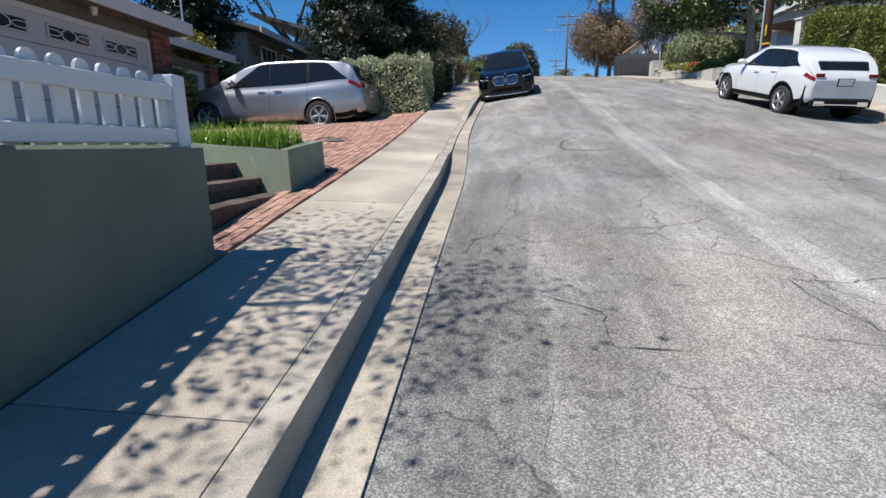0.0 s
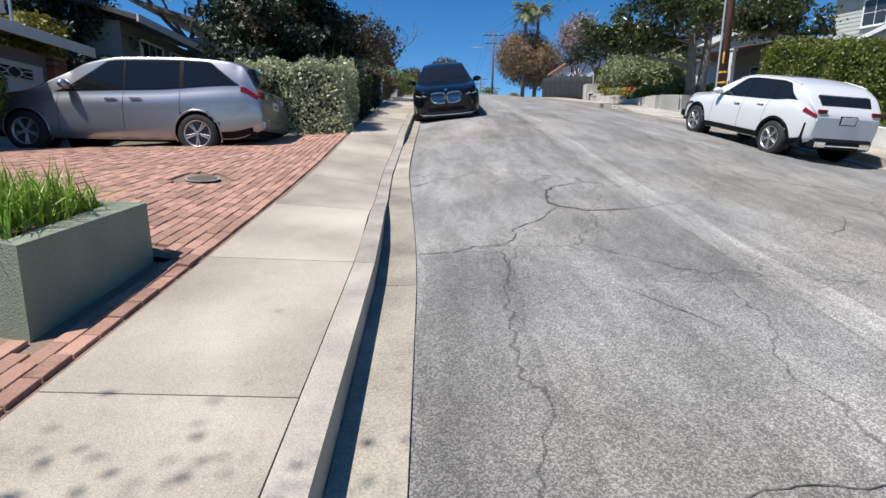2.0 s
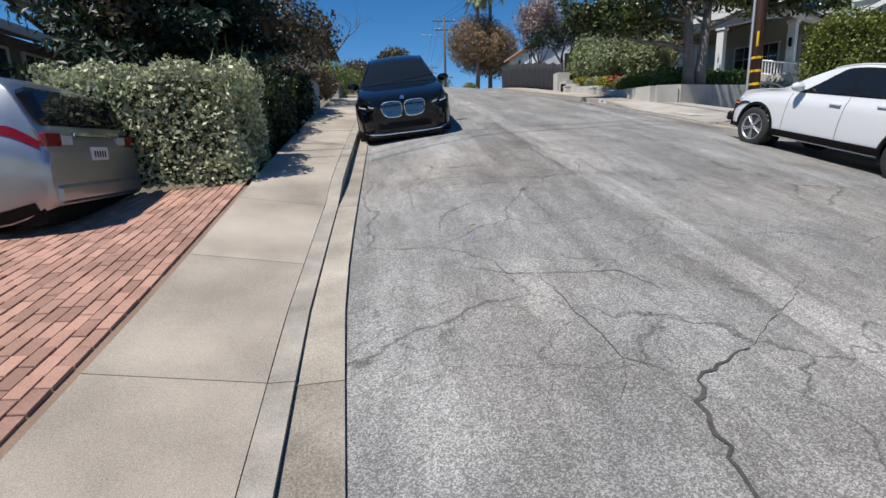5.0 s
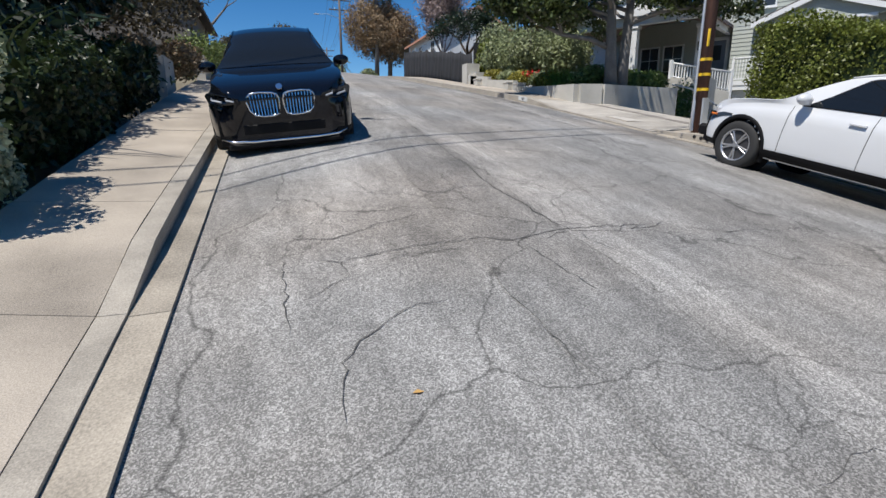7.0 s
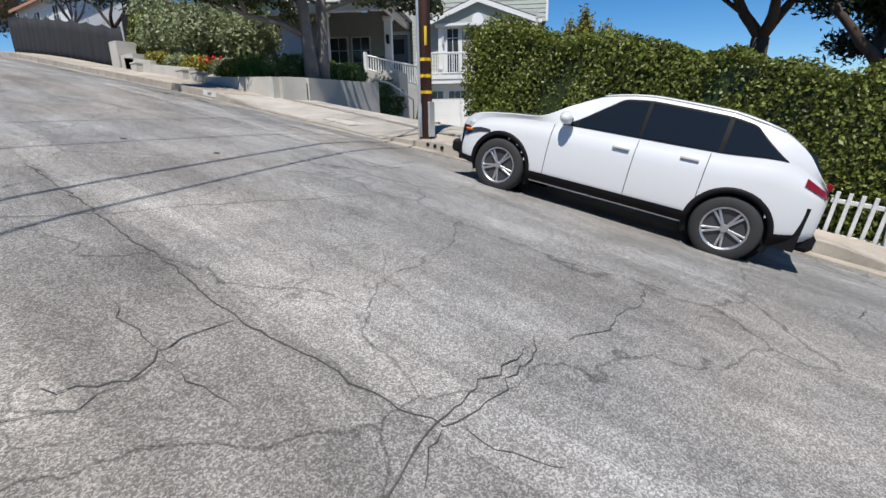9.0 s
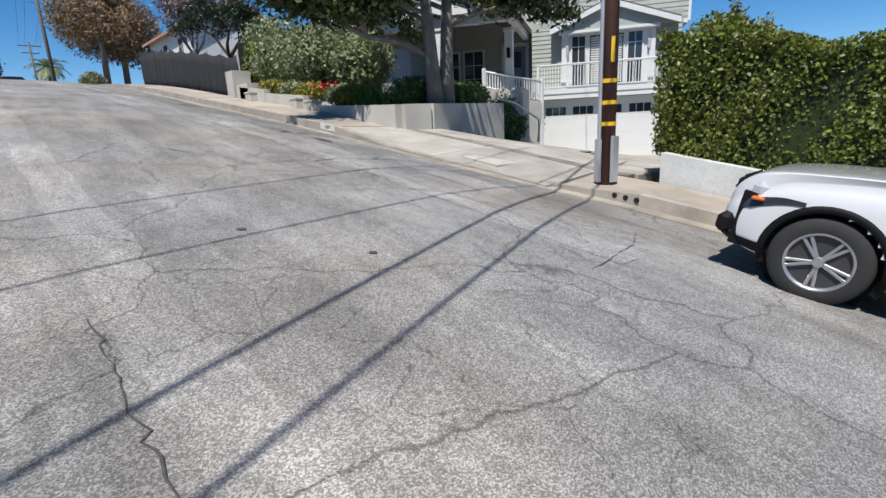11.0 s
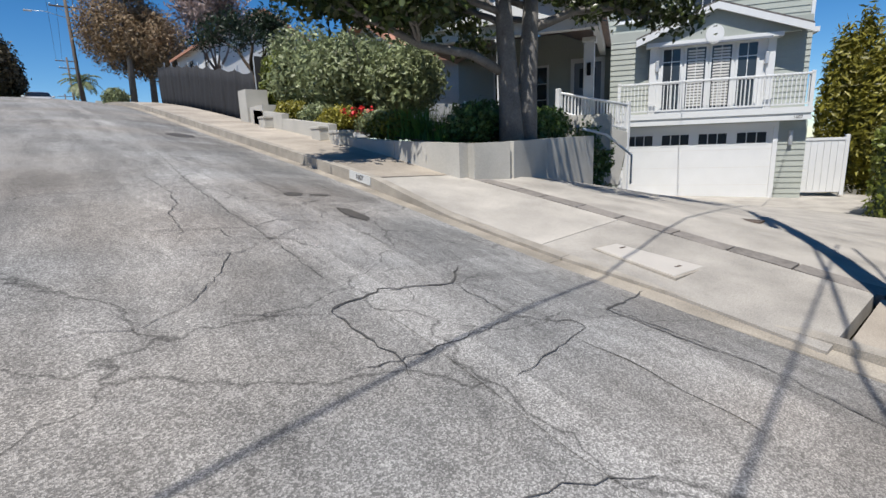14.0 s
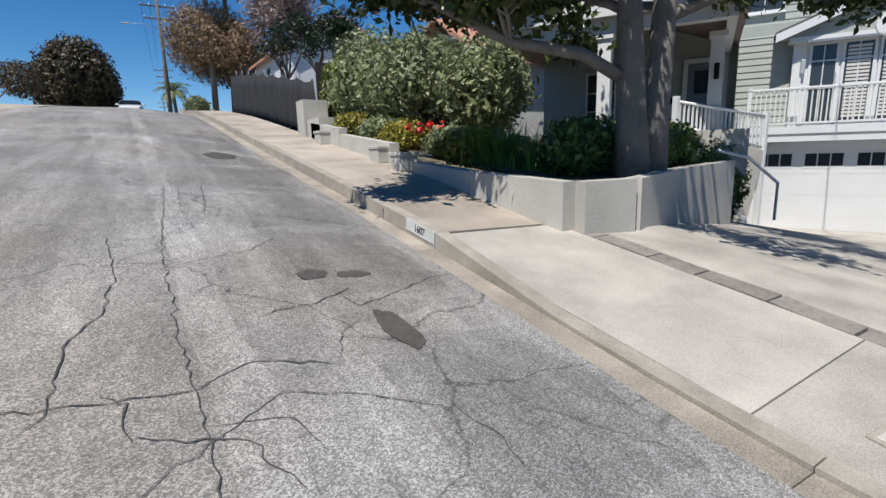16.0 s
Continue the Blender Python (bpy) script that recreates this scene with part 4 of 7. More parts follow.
def window_unit(parent, x, y0, y1, z0, z1, nx=2, nz=2, face=1, frame_m=None, depth=0.05):
    """Casement with frame, muntins, sill and pane on a wall facing along x."""
    fm = frame_m or WHITE
    w = part("window", boxed(x - 0.01, x + 0.01, y0, y1, z0, z1), GLASS_WIN, parent)
    bm = bmesh.new()
    t = 0.07
    for a in ((y0 - t, y1 + t, z1, z1 + t), (y0 - t, y1 + t, z0 - t, z0), (y0 - t, y0, z0, z1), (y1, y1 + t, z0, z1)):
        box(bm, x - depth * face, x + depth * face, *a)
    part("window_frame", bm, fm, w)
    for k in range(1, nx):
        yy = y0 + (y1 - y0) * k / nx
        part("muntin", boxed(x, x + 0.025 * face, yy - 0.012, yy + 0.012, z0, z1), fm, w)
    for k in range(1, nz):
        zz = z0 + (z1 - z0) * k / nz
        part("muntin", boxed(x, x + 0.024 * face, y0, y1, zz - 0.012, zz + 0.012), fm, w)
    part("window_sill", boxed(x, x + 0.09 * face, y0 - 0.1, y1 + 0.1, z0 - t - 0.04, z0 - t), fm, w)
    return w


h2 = thing("grey_house", "grey timber house with white windows behind the trees", "house")
part("wall", boxed(-16, -10.2, 19.5, 32, 2.0, 5.9), GREYWALL, h2)
part("wall", boxed(-10.2, -8.6, 24, 32, 2.0, 6.4), GREYWALL, h2)
for yy in (20.6, 22.6):
    window_unit(h2, -10.17, yy, yy + 1.3, 4.0, 5.5, 3, 3)
window_unit(h2, -8.57, 25.2, 26.6, 4.6, 6.0, 2, 2)
roof_slab(h2, [(-9.4, 19.0, 5.95), (-9.4, 24.5, 5.95), (-13, 24.5, 6.9), (-13, 19.0, 6.9)], 0.15, ROOF)
roof_slab(h2, [(-7.9, 23.4, 6.5), (-7.9, 33, 6.5), (-12, 33, 7.7), (-12, 23.4, 7.7)], 0.15, ROOF)
part("fascia", boxed(-7.9, -7.84, 23.3, 33, 6.3, 6.52), TRIM, h2)
part("fascia", boxed(-9.4, -9.34, 19, 24.0, 5.75, 5.97), TRIM, h2)
for yy in (23.9, 26.9, 29.9):
    part("post", boxed(-8.1, -7.98, yy - 0.06, yy + 0.06, 3.0, 6.35), TRIM, h2)


# ---- cars ----
def wheel(parent, x, y, z, r, w, side, spokes, rim_m, group):
    """Tyre with rounded shoulders, rim with spokes, hub; axis across the car."""
    prof = [(r * 0.66, w * 0.5), (r * 0.72, w * 0.52), (r * 0.90, w * 0.5), (r * 0.98, w * 0.40), (r, w * 0.22), (r, -w * 0.22), (r * 0.98, -w * 0.4), (r * 0.9, -w * 0.5), (r * 0.66, -w * 0.5)]
    seg = 36
    V, F = [], []
    for k in range(seg):
        a = 2 * math.pi * k / seg
        for rr, ww in prof:
            V.append((rr * math.cos(a), side * ww, rr * math.sin(a)))
    n = len(prof)
    for k in range(seg):
        for j in range(n - 1):
            F.append((k * n + j, ((k + 1) % seg) * n + j, ((k + 1) % seg) * n + j + 1, k * n + j + 1))
    hub = new("wheel")
    hub.parent, hub.matrix_basis = parent, Matrix.Translation((x, y, z))
    me = mesh_of("tyre", V, F, RUBBER, True)
    hub.data if False else None
    put("tyre", me, hub)
    bm = bmesh.new()
    R = r * 0.66
    cyl(bm, R, R, w * 0.25, 36, pose(0, side * w * 0.1, 0, 90, 0, 0), True)
    put_m = part("rim_well", bm, ALLOY_D, hub)
    bm = bmesh.new()
    rp = [(R, w * 0.50), (R * 0.93, w * 0.50), (R * 0.90, w * 0.36)]
    V, F = [], []
    for k in range(seg):
        a = 2 * math.pi * k / seg
        for rr, ww in rp:
            V.append((rr * math.cos(a), side * ww, rr * math.sin(a)))
    for k in range(seg):
        for j in range(2):
            F.append((k * 3 + j, ((k + 1) % seg) * 3 + j, ((k + 1) % seg) * 3 + j + 1, k * 3 + j + 1))
    put("rim", mesh_of("rim", V, F, rim_m, True), hub)
    bm = bmesh.new()
    for s in range(spokes):
        a = 360 * s / spokes + 90
        for off in (-7, 7):
            m = Matrix.Rotation(radians(a + off), 4, "Y") @ Matrix.Identity(4)
            box(bm, R * 0.12, R * 0.95, side * w * 0.36, side * w * 0.47, -R * 0.055, R * 0.055, 0.006, m=m)
    cyl(bm, R * 0.2, R * 0.16, 0.03, 16, pose(0, side * w * 0.40, 0, -90 * side, 0, 0))
    part("spokes", bm, rim_m, hub)
    return hub


def smooth_at(xs, ys, x):
    """Smooth (monotone cubic) value of a profile."""
    xs, ys = np.asarray(xs, float), np.asarray(ys, float)
    h = np.diff(xs)
    d = np.diff(ys) / h
    m = np.zeros(len(xs))
    for i in range(1, len(xs) - 1):
        m[i] = 0 if d[i - 1] * d[i] <= 0 else 2 * d[i - 1] * d[i] / (d[i - 1] + d[i])
    m[0], m[-1] = d[0], d[-1]
    i = int(np.clip(np.searchsorted(xs, x) - 1, 0, len(h) - 1))
    t = min(max((x - xs[i]) / h[i], 0), 1)
    return float((2 * t**3 - 3 * t * t + 1) * ys[i] + (t**3 - 2 * t * t + t) * h[i] * m[i] + (3 * t * t - 2 * t**3) * ys[i + 1] + (t**3 - t * t) * h[i] * m[i + 1])


def car(name, label, m, C):
    """A car: x runs from the nose (0) to the tail (length), y to its left, z up from the road."""
    L, W = C["length"], C["width"] / 2
    top = lambda x: smooth_at(*zip(*C["top"]), x)
    belt = lambda x: min(smooth_at(*zip(*C["belt"]), x), top(x) - 0.015)
    bot = lambda x: smooth_at(*zip(*C["bottom"]), x)
    wid = lambda x: W * smooth_at(*zip(*C["plan"]), x)
    tumble = C["tumble"]

    def surf(x, v):
        """v: 0 sill, 0.55 belt, 0.88 roof edge, 1 middle of the roof."""
        b, be, tp, w = bot(x), belt(x), top(x), wid(x)
        cab = min(1.0, max(0.0, (tp - be) / 0.45))
        wr = w * (1 - tumble * cab) - 0.02
        if v <= 0.55:
            t = v / 0.55
            y = w * (0.955 + 0.045 * math.sin(math.pi * min(1, t * 1.02)) ** 0.7 - 0.035 * max(0, t - 0.8) / 0.2 - 0.05 * max(0, 0.12 - t) / 0.12)
            y += 0.010 * math.exp(-((t - C["crease"]) / 0.05) ** 2)
            return Vector((x, y, b + t * (be - b)))
        if v <= 0.88:
            t = (v - 0.55) / 0.33
            y0 = w * 0.92
            edge = tp - 0.055 * cab - 0.012
            return Vector((x, y0 + (wr - y0) * t ** 1.25, be + (edge - be) * (t ** 0.92)))
        t = (v - 0.88) / 0.12
        edge = tp - 0.055 * cab - 0.012
        y = wr * math.cos(t * math.pi / 2) if t < 1 else 0.0
        return Vector((x, y, edge + (tp - edge) * math.sin(t * math.pi / 2) ** 0.8))

    ob = thing(name, label, "car", m)
    xs = list(np.linspace(0, L, int(L / 0.045) + 1))
    vs = [0, 0.03, 0.07, 0.12, 0.18, 0.24, 0.30, 0.35, 0.40, 0.45, 0.50, 0.55, 0.60, 0.66, 0.72, 0.78, 0.83, 0.86, 0.88, 0.895, 0.91, 0.93, 0.95, 0.975, 1.0]
    V, F = [], []
    arches = [(C["axle_f"], C["wheel_r"] + 0.055), (C["axle_r"], C["wheel_r"] + 0.055)]
    wz = C["wheel_r"]
    for s in (1, -1):
        o = len(V)
        for x in xs:
            for v in vs:
                p = surf(x, v)
                if v < 0.55:
                    for ax, ar in arches:
                        d = math.hypot(p.x - ax, p.z - wz)
                        if abs(d - ar) < 0.035 and p.z > wz - 0.1:
                            p.x, p.z = ax + (p.x - ax) * ar / d, wz + (p.z - wz) * ar / d
                V.append(Vector((p.x, p.y * s, p.z)))
        n = len(vs)
        for i in range(len(xs) - 1):
            for j in range(n - 1):
                q = [o + i * n + j, o + (i + 1) * n + j, o + (i + 1) * n + j + 1, o + i * n + j + 1]
                c = sum((V[k] for k in q), Vector()) / 4
                if any(math.hypot(c.x - ax, c.z - wz) < ar - 0.002 for ax, ar in arches) and j < 12:
                    continue
                F.append(tuple(q if s < 0 else q[::-1]))
    for xe, e in ((0.0, 0), (L, len(xs) - 1)):
        n = len(vs)
        h = len(xs) * n
        ring = [e * n + j for j in range(n)] + [h + e * n + j for j in range(n - 2, -1, -1)]
        F.append(tuple(ring if xe > 0 else ring[::-1]))
    body = put("body", mesh_of("body", V, F, C["paint"], True), ob)
    body.data.polygons[len(F) - 1].use_smooth = body.data.polygons[len(F) - 2].use_smooth = False
    bm = boxed(0.12, L - 0.12, -W * 0.86, W * 0.86, C["bottom"][1][1] + 0.03, wz + 0.42)
    part("underbody", bm, BLACK, ob)

    def patch(nm, x0, x1, lo, hi, material, side, parent=ob, off=0.006, nx=14, nv=5, lab=""):
        lo_f = lo if callable(lo) else (lambda x: lo)
        hi_f = hi if callable(hi) else (lambda x: hi)
        V, F = sheet(lambda u, t: None, [0], [0]) if False else ([], [])
        for i in range(nx + 1):
            x = x0 + (x1 - x0) * i / nx
            for j in range(nv + 1):
                v = lo_f(x) + (hi_f(x) - lo_f(x)) * j / nv
                p, px, pv = surf(x, v), surf(min(x + 0.02, L), v), surf(x, max(v - 0.015, 0))
                nn = (px - p).cross(p - pv)
                nn = nn.normalized() if nn.length > 1e-9 else Vector((0, 0, 1))
                if nn.y < -0.2 or (abs(nn.y) < 0.2 and nn.z < 0):
                    nn = -nn
                p = p + nn * off
                V.append(Vector((p.x, p.y * side, p.z)))
        for i in range(nx):
            for j in range(nv):
                q = (i * (nv + 1) + j, (i + 1) * (nv + 1) + j, (i + 1) * (nv + 1) + j + 1, i * (nv + 1) + j + 1)
                F.append(q if side < 0 else q[::-1])
        return put(nm, mesh_of(nm, V, F, material, True), parent, None, lab)

    def across(nm, x0, x1, v0, material, off=0.006, lab=""):
        """A pane over the middle of the car: windscreen or rear window."""
        V, F = [], []
        nx, nv = 10, 14
        for i in range(nx + 1):
            x = x0 + (x1 - x0) * i / nx
            for j in range(2 * nv + 1):
                t = j / nv
                v = v0 + (1 - v0) * (t if t <= 1 else 2 - t)
                p = surf(x, v)
                q = surf(min(x + 0.02, L), v)
                sl = math.atan2(q.z - p.z, 0.02)
                p = p + Vector((-math.sin(sl), 0, math.cos(sl))) * off
                V.append(Vector((p.x, p.y * (1 if t <= 1 else -1), p.z)))
        n = 2 * nv + 1
        F = [(i * n + j, (i + 1) * n + j, (i + 1) * n + j + 1, i * n + j + 1) for i in range(nx) for j in range(n - 1)]
        return put(nm, mesh_of(nm, V, F, material, True), ob, None, lab)

    wa, wb = C["windows"][0], C["windows"][-1]
    for s in (1, -1):
        patch("window_surround", wa[0] - 0.06, wb[1] + 0.05, 0.562, lambda x: 0.565 + (0.862 - 0.565) * max(0.02, min(1, (x - wa[0] + 0.06) / (wa[2] * (wa[1] - wa[0]) + 0.06), (wb[1] + 0.05 - x) / (wb[3] * (wb[1] - wb[0]) + 0.05))), BLACK, s, off=0.003, nx=40, lab="black window surround")
    for x0, x1, rake0, rake1 in C["windows"]:
        for s in (1, -1):
            def hi(x, x0=x0, x1=x1, r0=rake0, r1=rake1):
                t = (x - x0) / (x1 - x0)
                f = 1.0
                if r0 and t < r0:
                    f = t / r0
                if r1 and t > 1 - r1:
                    f = min(f, (1 - t) / r1)
                return 0.575 + (0.845 - 0.575) * max(0.02, f)
            patch("side_window", x0, x1, 0.572, hi, GLASS_CAR, s, lab="tinted side window")
    a = C["screen"]
    across("windscreen", a[0], a[1], 0.895, GLASS_CAR, lab="dark windscreen")
    a = C["rear_screen"]
    if a:
        across("rear_window", a[0], a[1], 0.80, GLASS_CAR, lab="dark rear window")
    for s in (1, -1):
        patch("sill", C["axle_f"] + C["wheel_r"] + 0.06, C["axle_r"] - C["wheel_r"] - 0.06, 0.0, 0.10, BLACK if C["cladding"] else C["paint"], s, off=0.012)
        for x in C["door_lines"]:
            patch("door_gap", x, x + 0.008, 0.10, 0.55, BLACK, s, off=0.0015, nx=1, nv=12)
        for x, v in C["handles"]:
            p = surf(x, v)
            part("door_handle", boxed(p.x - 0.10, p.x + 0.10, s * p.y - 0.005 * s, s * (p.y + 0.035), p.z - 0.015, p.z + 0.015, 0.006), C["handle_m"], ob)
        for ax, ar in arches:
            V, F = [], []
            pr = [(-0.01, 0.002), (0.0, 0.022), (0.05 if C["cladding"] else 0.02, 0.02), (0.055 if C["cladding"] else 0.025, 0.0)]
            k0 = 30
            for k in range(k0 + 1):
                an = math.pi * (-0.12 + 1.24 * k / k0)
                for dr, dy in pr:
                    rr = ar - 0.012 + dr
                    x, z = ax + rr * math.cos(an), wz + rr * math.sin(an)
                    xx = min(max(x, 0.02), L - 0.02)
                    b, be = bot(xx), belt(xx)
                    vv = min(max((z - b) / (be - b) * 0.55, 0.0), 0.55)
                    V.append(Vector((x, s * (surf(xx, vv).y - 0.012 + dy), z)))
            n = len(pr)
            F = [(k * n + j, k * n + j + 1, (k + 1) * n + j + 1, (k + 1) * n + j) for k in range(k0) for j in range(n - 1)]
            F = F if s > 0 else [f[::-1] for f in F]
            put("wheel_arch", mesh_of("wheel_arch", V, F, BLACK if C["cladding"] else C["paint"], True), ob)
            bm = bmesh.new()
            cyl(bm, ar + 0.03, ar + 0.03, 0.02, 32, pose(ax, s * (W - 0.28), wz, 90, 0, 0))
            part("wheel_well", bm, BLACK, ob)
            wheel(ob, ax, s * (W - 0.125), wz, C["wheel_r"], 0.235, s, C["spokes"], C["rim"], "wheels")
        mx, mv = C["mirror"]
        p = surf(mx, 0.60)
        bm = bmesh.new()
        vs2 = bmesh.ops.create_uvsphere(bm, u_segments=14, v_segments=8, radius=1.0)["verts"]
        bmesh.ops.transform(bm, matrix=Matrix.Translation((p.x + 0.02, s * (p.y + 0.14), p.z + 0.06)) @ Matrix.Diagonal((0.085, 0.125, 0.08, 1)), verts=vs2)
        box(bm, p.x - 0.03, p.x + 0.04, s * (p.y - 0.02), s * (p.y + 0.08), p.z - 0.01, p.z + 0.03)
        part("mirror", bm, C["paint"], ob, smooth=True)
        if C["rails"]:
            V, F = tube([surf(x, 0.875) + Vector((0, -0.02, 0.035)) for x in np.linspace(C["rails"][0], C["rails"][1], 12)], [0.014] * 12, 6)
            put("roof_rail", mesh_of("roof_rail", [Vector((q.x, q.y * s, q.z)) for q in V], F, CHROME if C["rails"][2] else C["paint"], True), ob)
        x0, x1, v0, v1 = C["tail_side"]
        tl = patch("tail_light", x0, x1, lambda x: v0 + (v1 - v0) * 0.35 * max(0, (x1 - 0.22 - x) / (x1 - x0)), lambda x: v1 - (v1 - v0) * 0.35 * max(0, (x1 - 0.22 - x) / (x1 - x0)), LAMP_RED, s, off=0.008, lab="red tail light")
        x0, x1, v0, v1 = C["head_side"]
        patch("headlight", x0, x1, v0, lambda x: v0 + (v1 - v0) * (1 - 0.75 * (x - x0) / (x1 - x0)), C["head_m"], s, off=0.008, lab="headlight")
        patch("lower_cladding", 0.03, C["axle_f"] - C["wheel_r"] - 0.06, 0.0, 0.10, BLACK, s, off=0.01, nx=6)
        patch("lower_cladding", C["axle_r"] + C["wheel_r"] + 0.06, L - 0.16, 0.0, 0.09 if C["cladding"] else 0.08, BLACK, s, off=0.01, nx=6)
    C["extra"](ob, surf, patch, L, W)
    return ob


def tail_face(ob, x, y0, y1, z0, z1, material, nm, lab="", bevel=0.012):
    for s in (1, -1):
        part(nm, boxed(x - 0.05, x + 0.012, s * y0, s * y1, z0, z1, bevel), material, ob, lab)


def van_extra(ob, surf, patch, L, W):
    tail_face(ob, L - 0.022, 0.60, 0.84, 1.0, 1.13, LAMP_RED, "tail_light", "red tail light")
    tail_face(ob, L - 0.014, 0.44, 0.60, 1.02, 1.11, LAMP_CLEAR, "reverse_light", "white reversing lens", 0.006)
    p = part("number_plate", boxed(L - 0.01, L + 0.012, -0.16, 0.16, 0.86, 1.00, 0.004), PLATE, ob, "white number plate")
    for k in range(5):
        part("character_bar", boxed(L + 0.0125, L + 0.014, -0.12 + 0.05 * k, -0.09 + 0.05 * k, 0.89, 0.96), INK, p)
    part("rear_bumper", boxed(L - 0.2, L + 0.03, -W * 0.84, W * 0.84, 0.44, 0.66, 0.05), PAINT_SILVER, ob)
    part("chrome_strip", boxed(L - 0.02, L + 0.012, -0.42, 0.42, 1.10, 1.14, 0.006), CHROME, ob)
    part("rear_window_panel", boxed(L - 0.36, L - 0.10, -W * 0.74, W * 0.74, 1.24, 1.60, 0.05, m=Matrix.Translation((L, 0, 1.2)) @ Matrix.Rotation(radians(-18), 4, "Y") @ Matrix.Translation((-L + 0.06, 0, -1.2))), GLASS_CAR, ob, "dark rear window")
    part("grille", boxed(-0.02, 0.10, -0.5, 0.5, 0.62, 0.78, 0.03), BLACK, ob)


def black_extra(ob, surf, patch, L, W):
    lean = lambda z: -0.035 + 0.22 * max(0, z - 0.62)
    for s in (1, -1):
        g = new("grille")
        g.parent = ob
        g.matrix_basis = Matrix.Translation((0, 0, 0.115)) @ Matrix.Diagonal((1, 0.92, 0.86, 1))
        ring = [(0.03, 0.84), (0.05, 0.90), (0.12, 0.925), (0.28, 0.935), (0.40, 0.92), (0.45, 0.88), (0.455, 0.80), (0.42, 0.69), (0.36, 0.62), (0.25, 0.60), (0.12, 0.60), (0.055, 0.63), (0.03, 0.70), (0.03, 0.84), (0.05, 0.90)]
        V, F = tube([(lean(z), s * y, z) for y, z in ring], [0.015] * len(ring), 8)
        put("grille_frame", mesh_of("grille_frame", V, F, CHROME, True), g, None, "chrome kidney frame")
        V = [(lean(z) + 0.012, s * y, z) for y, z in ring[:13]] + [(lean(z) + 0.09, s * y, z) for y, z in ring[:13]]
        F = [tuple(range(13)), tuple(range(25, 12, -1))] + [(k, (k + 1) % 13, 13 + (k + 1) % 13, 13 + k) for k in range(13)]
        put("grille_back", mesh_of("grille_back", V, F, BLACK), g)
        for k in range(9):
            yy = 0.075 + 0.042 * k
            lo = 0.61 if yy < 0.34 else 0.61 + 0.9 * (yy - 0.34)
            V, F = tube([(lean(lo) - 0.002, s * yy * 0.96, lo), (lean(0.91) - 0.004, s * yy, 0.91)], [0.009, 0.009], 6)
            put("grille_bar", mesh_of("grille_bar", V, F, CHROME), g)
        hl = [(0.50, 0.80), (0.52, 0.86), (0.70, 0.905), (0.90, 0.93), (0.925, 0.90), (0.90, 0.83), (0.74, 0.79)]
        fx = lambda y: -0.012 + 0.30 * max(0, (y - 0.55) / 0.4) ** 1.7
        V = [(fx(y) - 0.03, s * y * 0.985, z) for y, z in hl] + [(fx(y) + 0.16, s * y * 0.95, z) for y, z in hl]
        F = [tuple(range(7)), tuple(range(13, 6, -1))] + [(k, (k + 1) % 7, 7 + (k + 1) % 7, 7 + k) for k in range(7)]
        h = put("headlight", mesh_of("headlight", V, F, GLASS_CAR), ob, None, "slim dark headlight")
        for y0, y1 in ((0.56, 0.66), (0.71, 0.84)):
            V, F = tube([(fx(y0) - 0.035, s * y0, 0.835), (fx(y1) - 0.035, s * y1 * 0.985, 0.855), (fx(y1) - 0.030, s * y1 * 0.985, 0.885)], [0.012] * 3, 6)
            put("lamp_element", mesh_of("lamp_element", V, F, LAMP_CLEAR), h)
        part("air_intake", boxed(0.02, 0.2, s * 0.62, s * 0.80, 0.42, 0.60, 0.03, m=Matrix.Translation((0, 0, 0)) @ Matrix.Rotation(radians(-10 * s), 4, "Z")), BLACK, ob)
    bm = bmesh.new()
    cyl(bm, 0.042, 0.040, 0.012, 20, pose(0.03, 0, 0.975, 0, -50, 0))
    part("badge", bm, CHROME, ob, "small round badge")
    part("lower_grille", boxed(-0.012, 0.1, -0.52, 0.52, 0.40, 0.54, 0.02), BLACK, ob)
    V, F = tube([(0.06, -0.80, 0.37), (-0.02, -0.66, 0.335), (-0.03, -0.4, 0.32), (-0.03, 0.4, 0.32), (-0.02, 0.66, 0.335), (0.06, 0.80, 0.37)], [0.010, 0.017, 0.017, 0.017, 0.017, 0.010], 8)
    put("chrome_strip", mesh_of("chrome_strip", V, F, CHROME, True), ob, None, "satin bumper strip")
    part("front_lip", boxed(0.0, 0.2, -0.74, 0.74, 0.22, 0.31, 0.03), BLACK, ob)


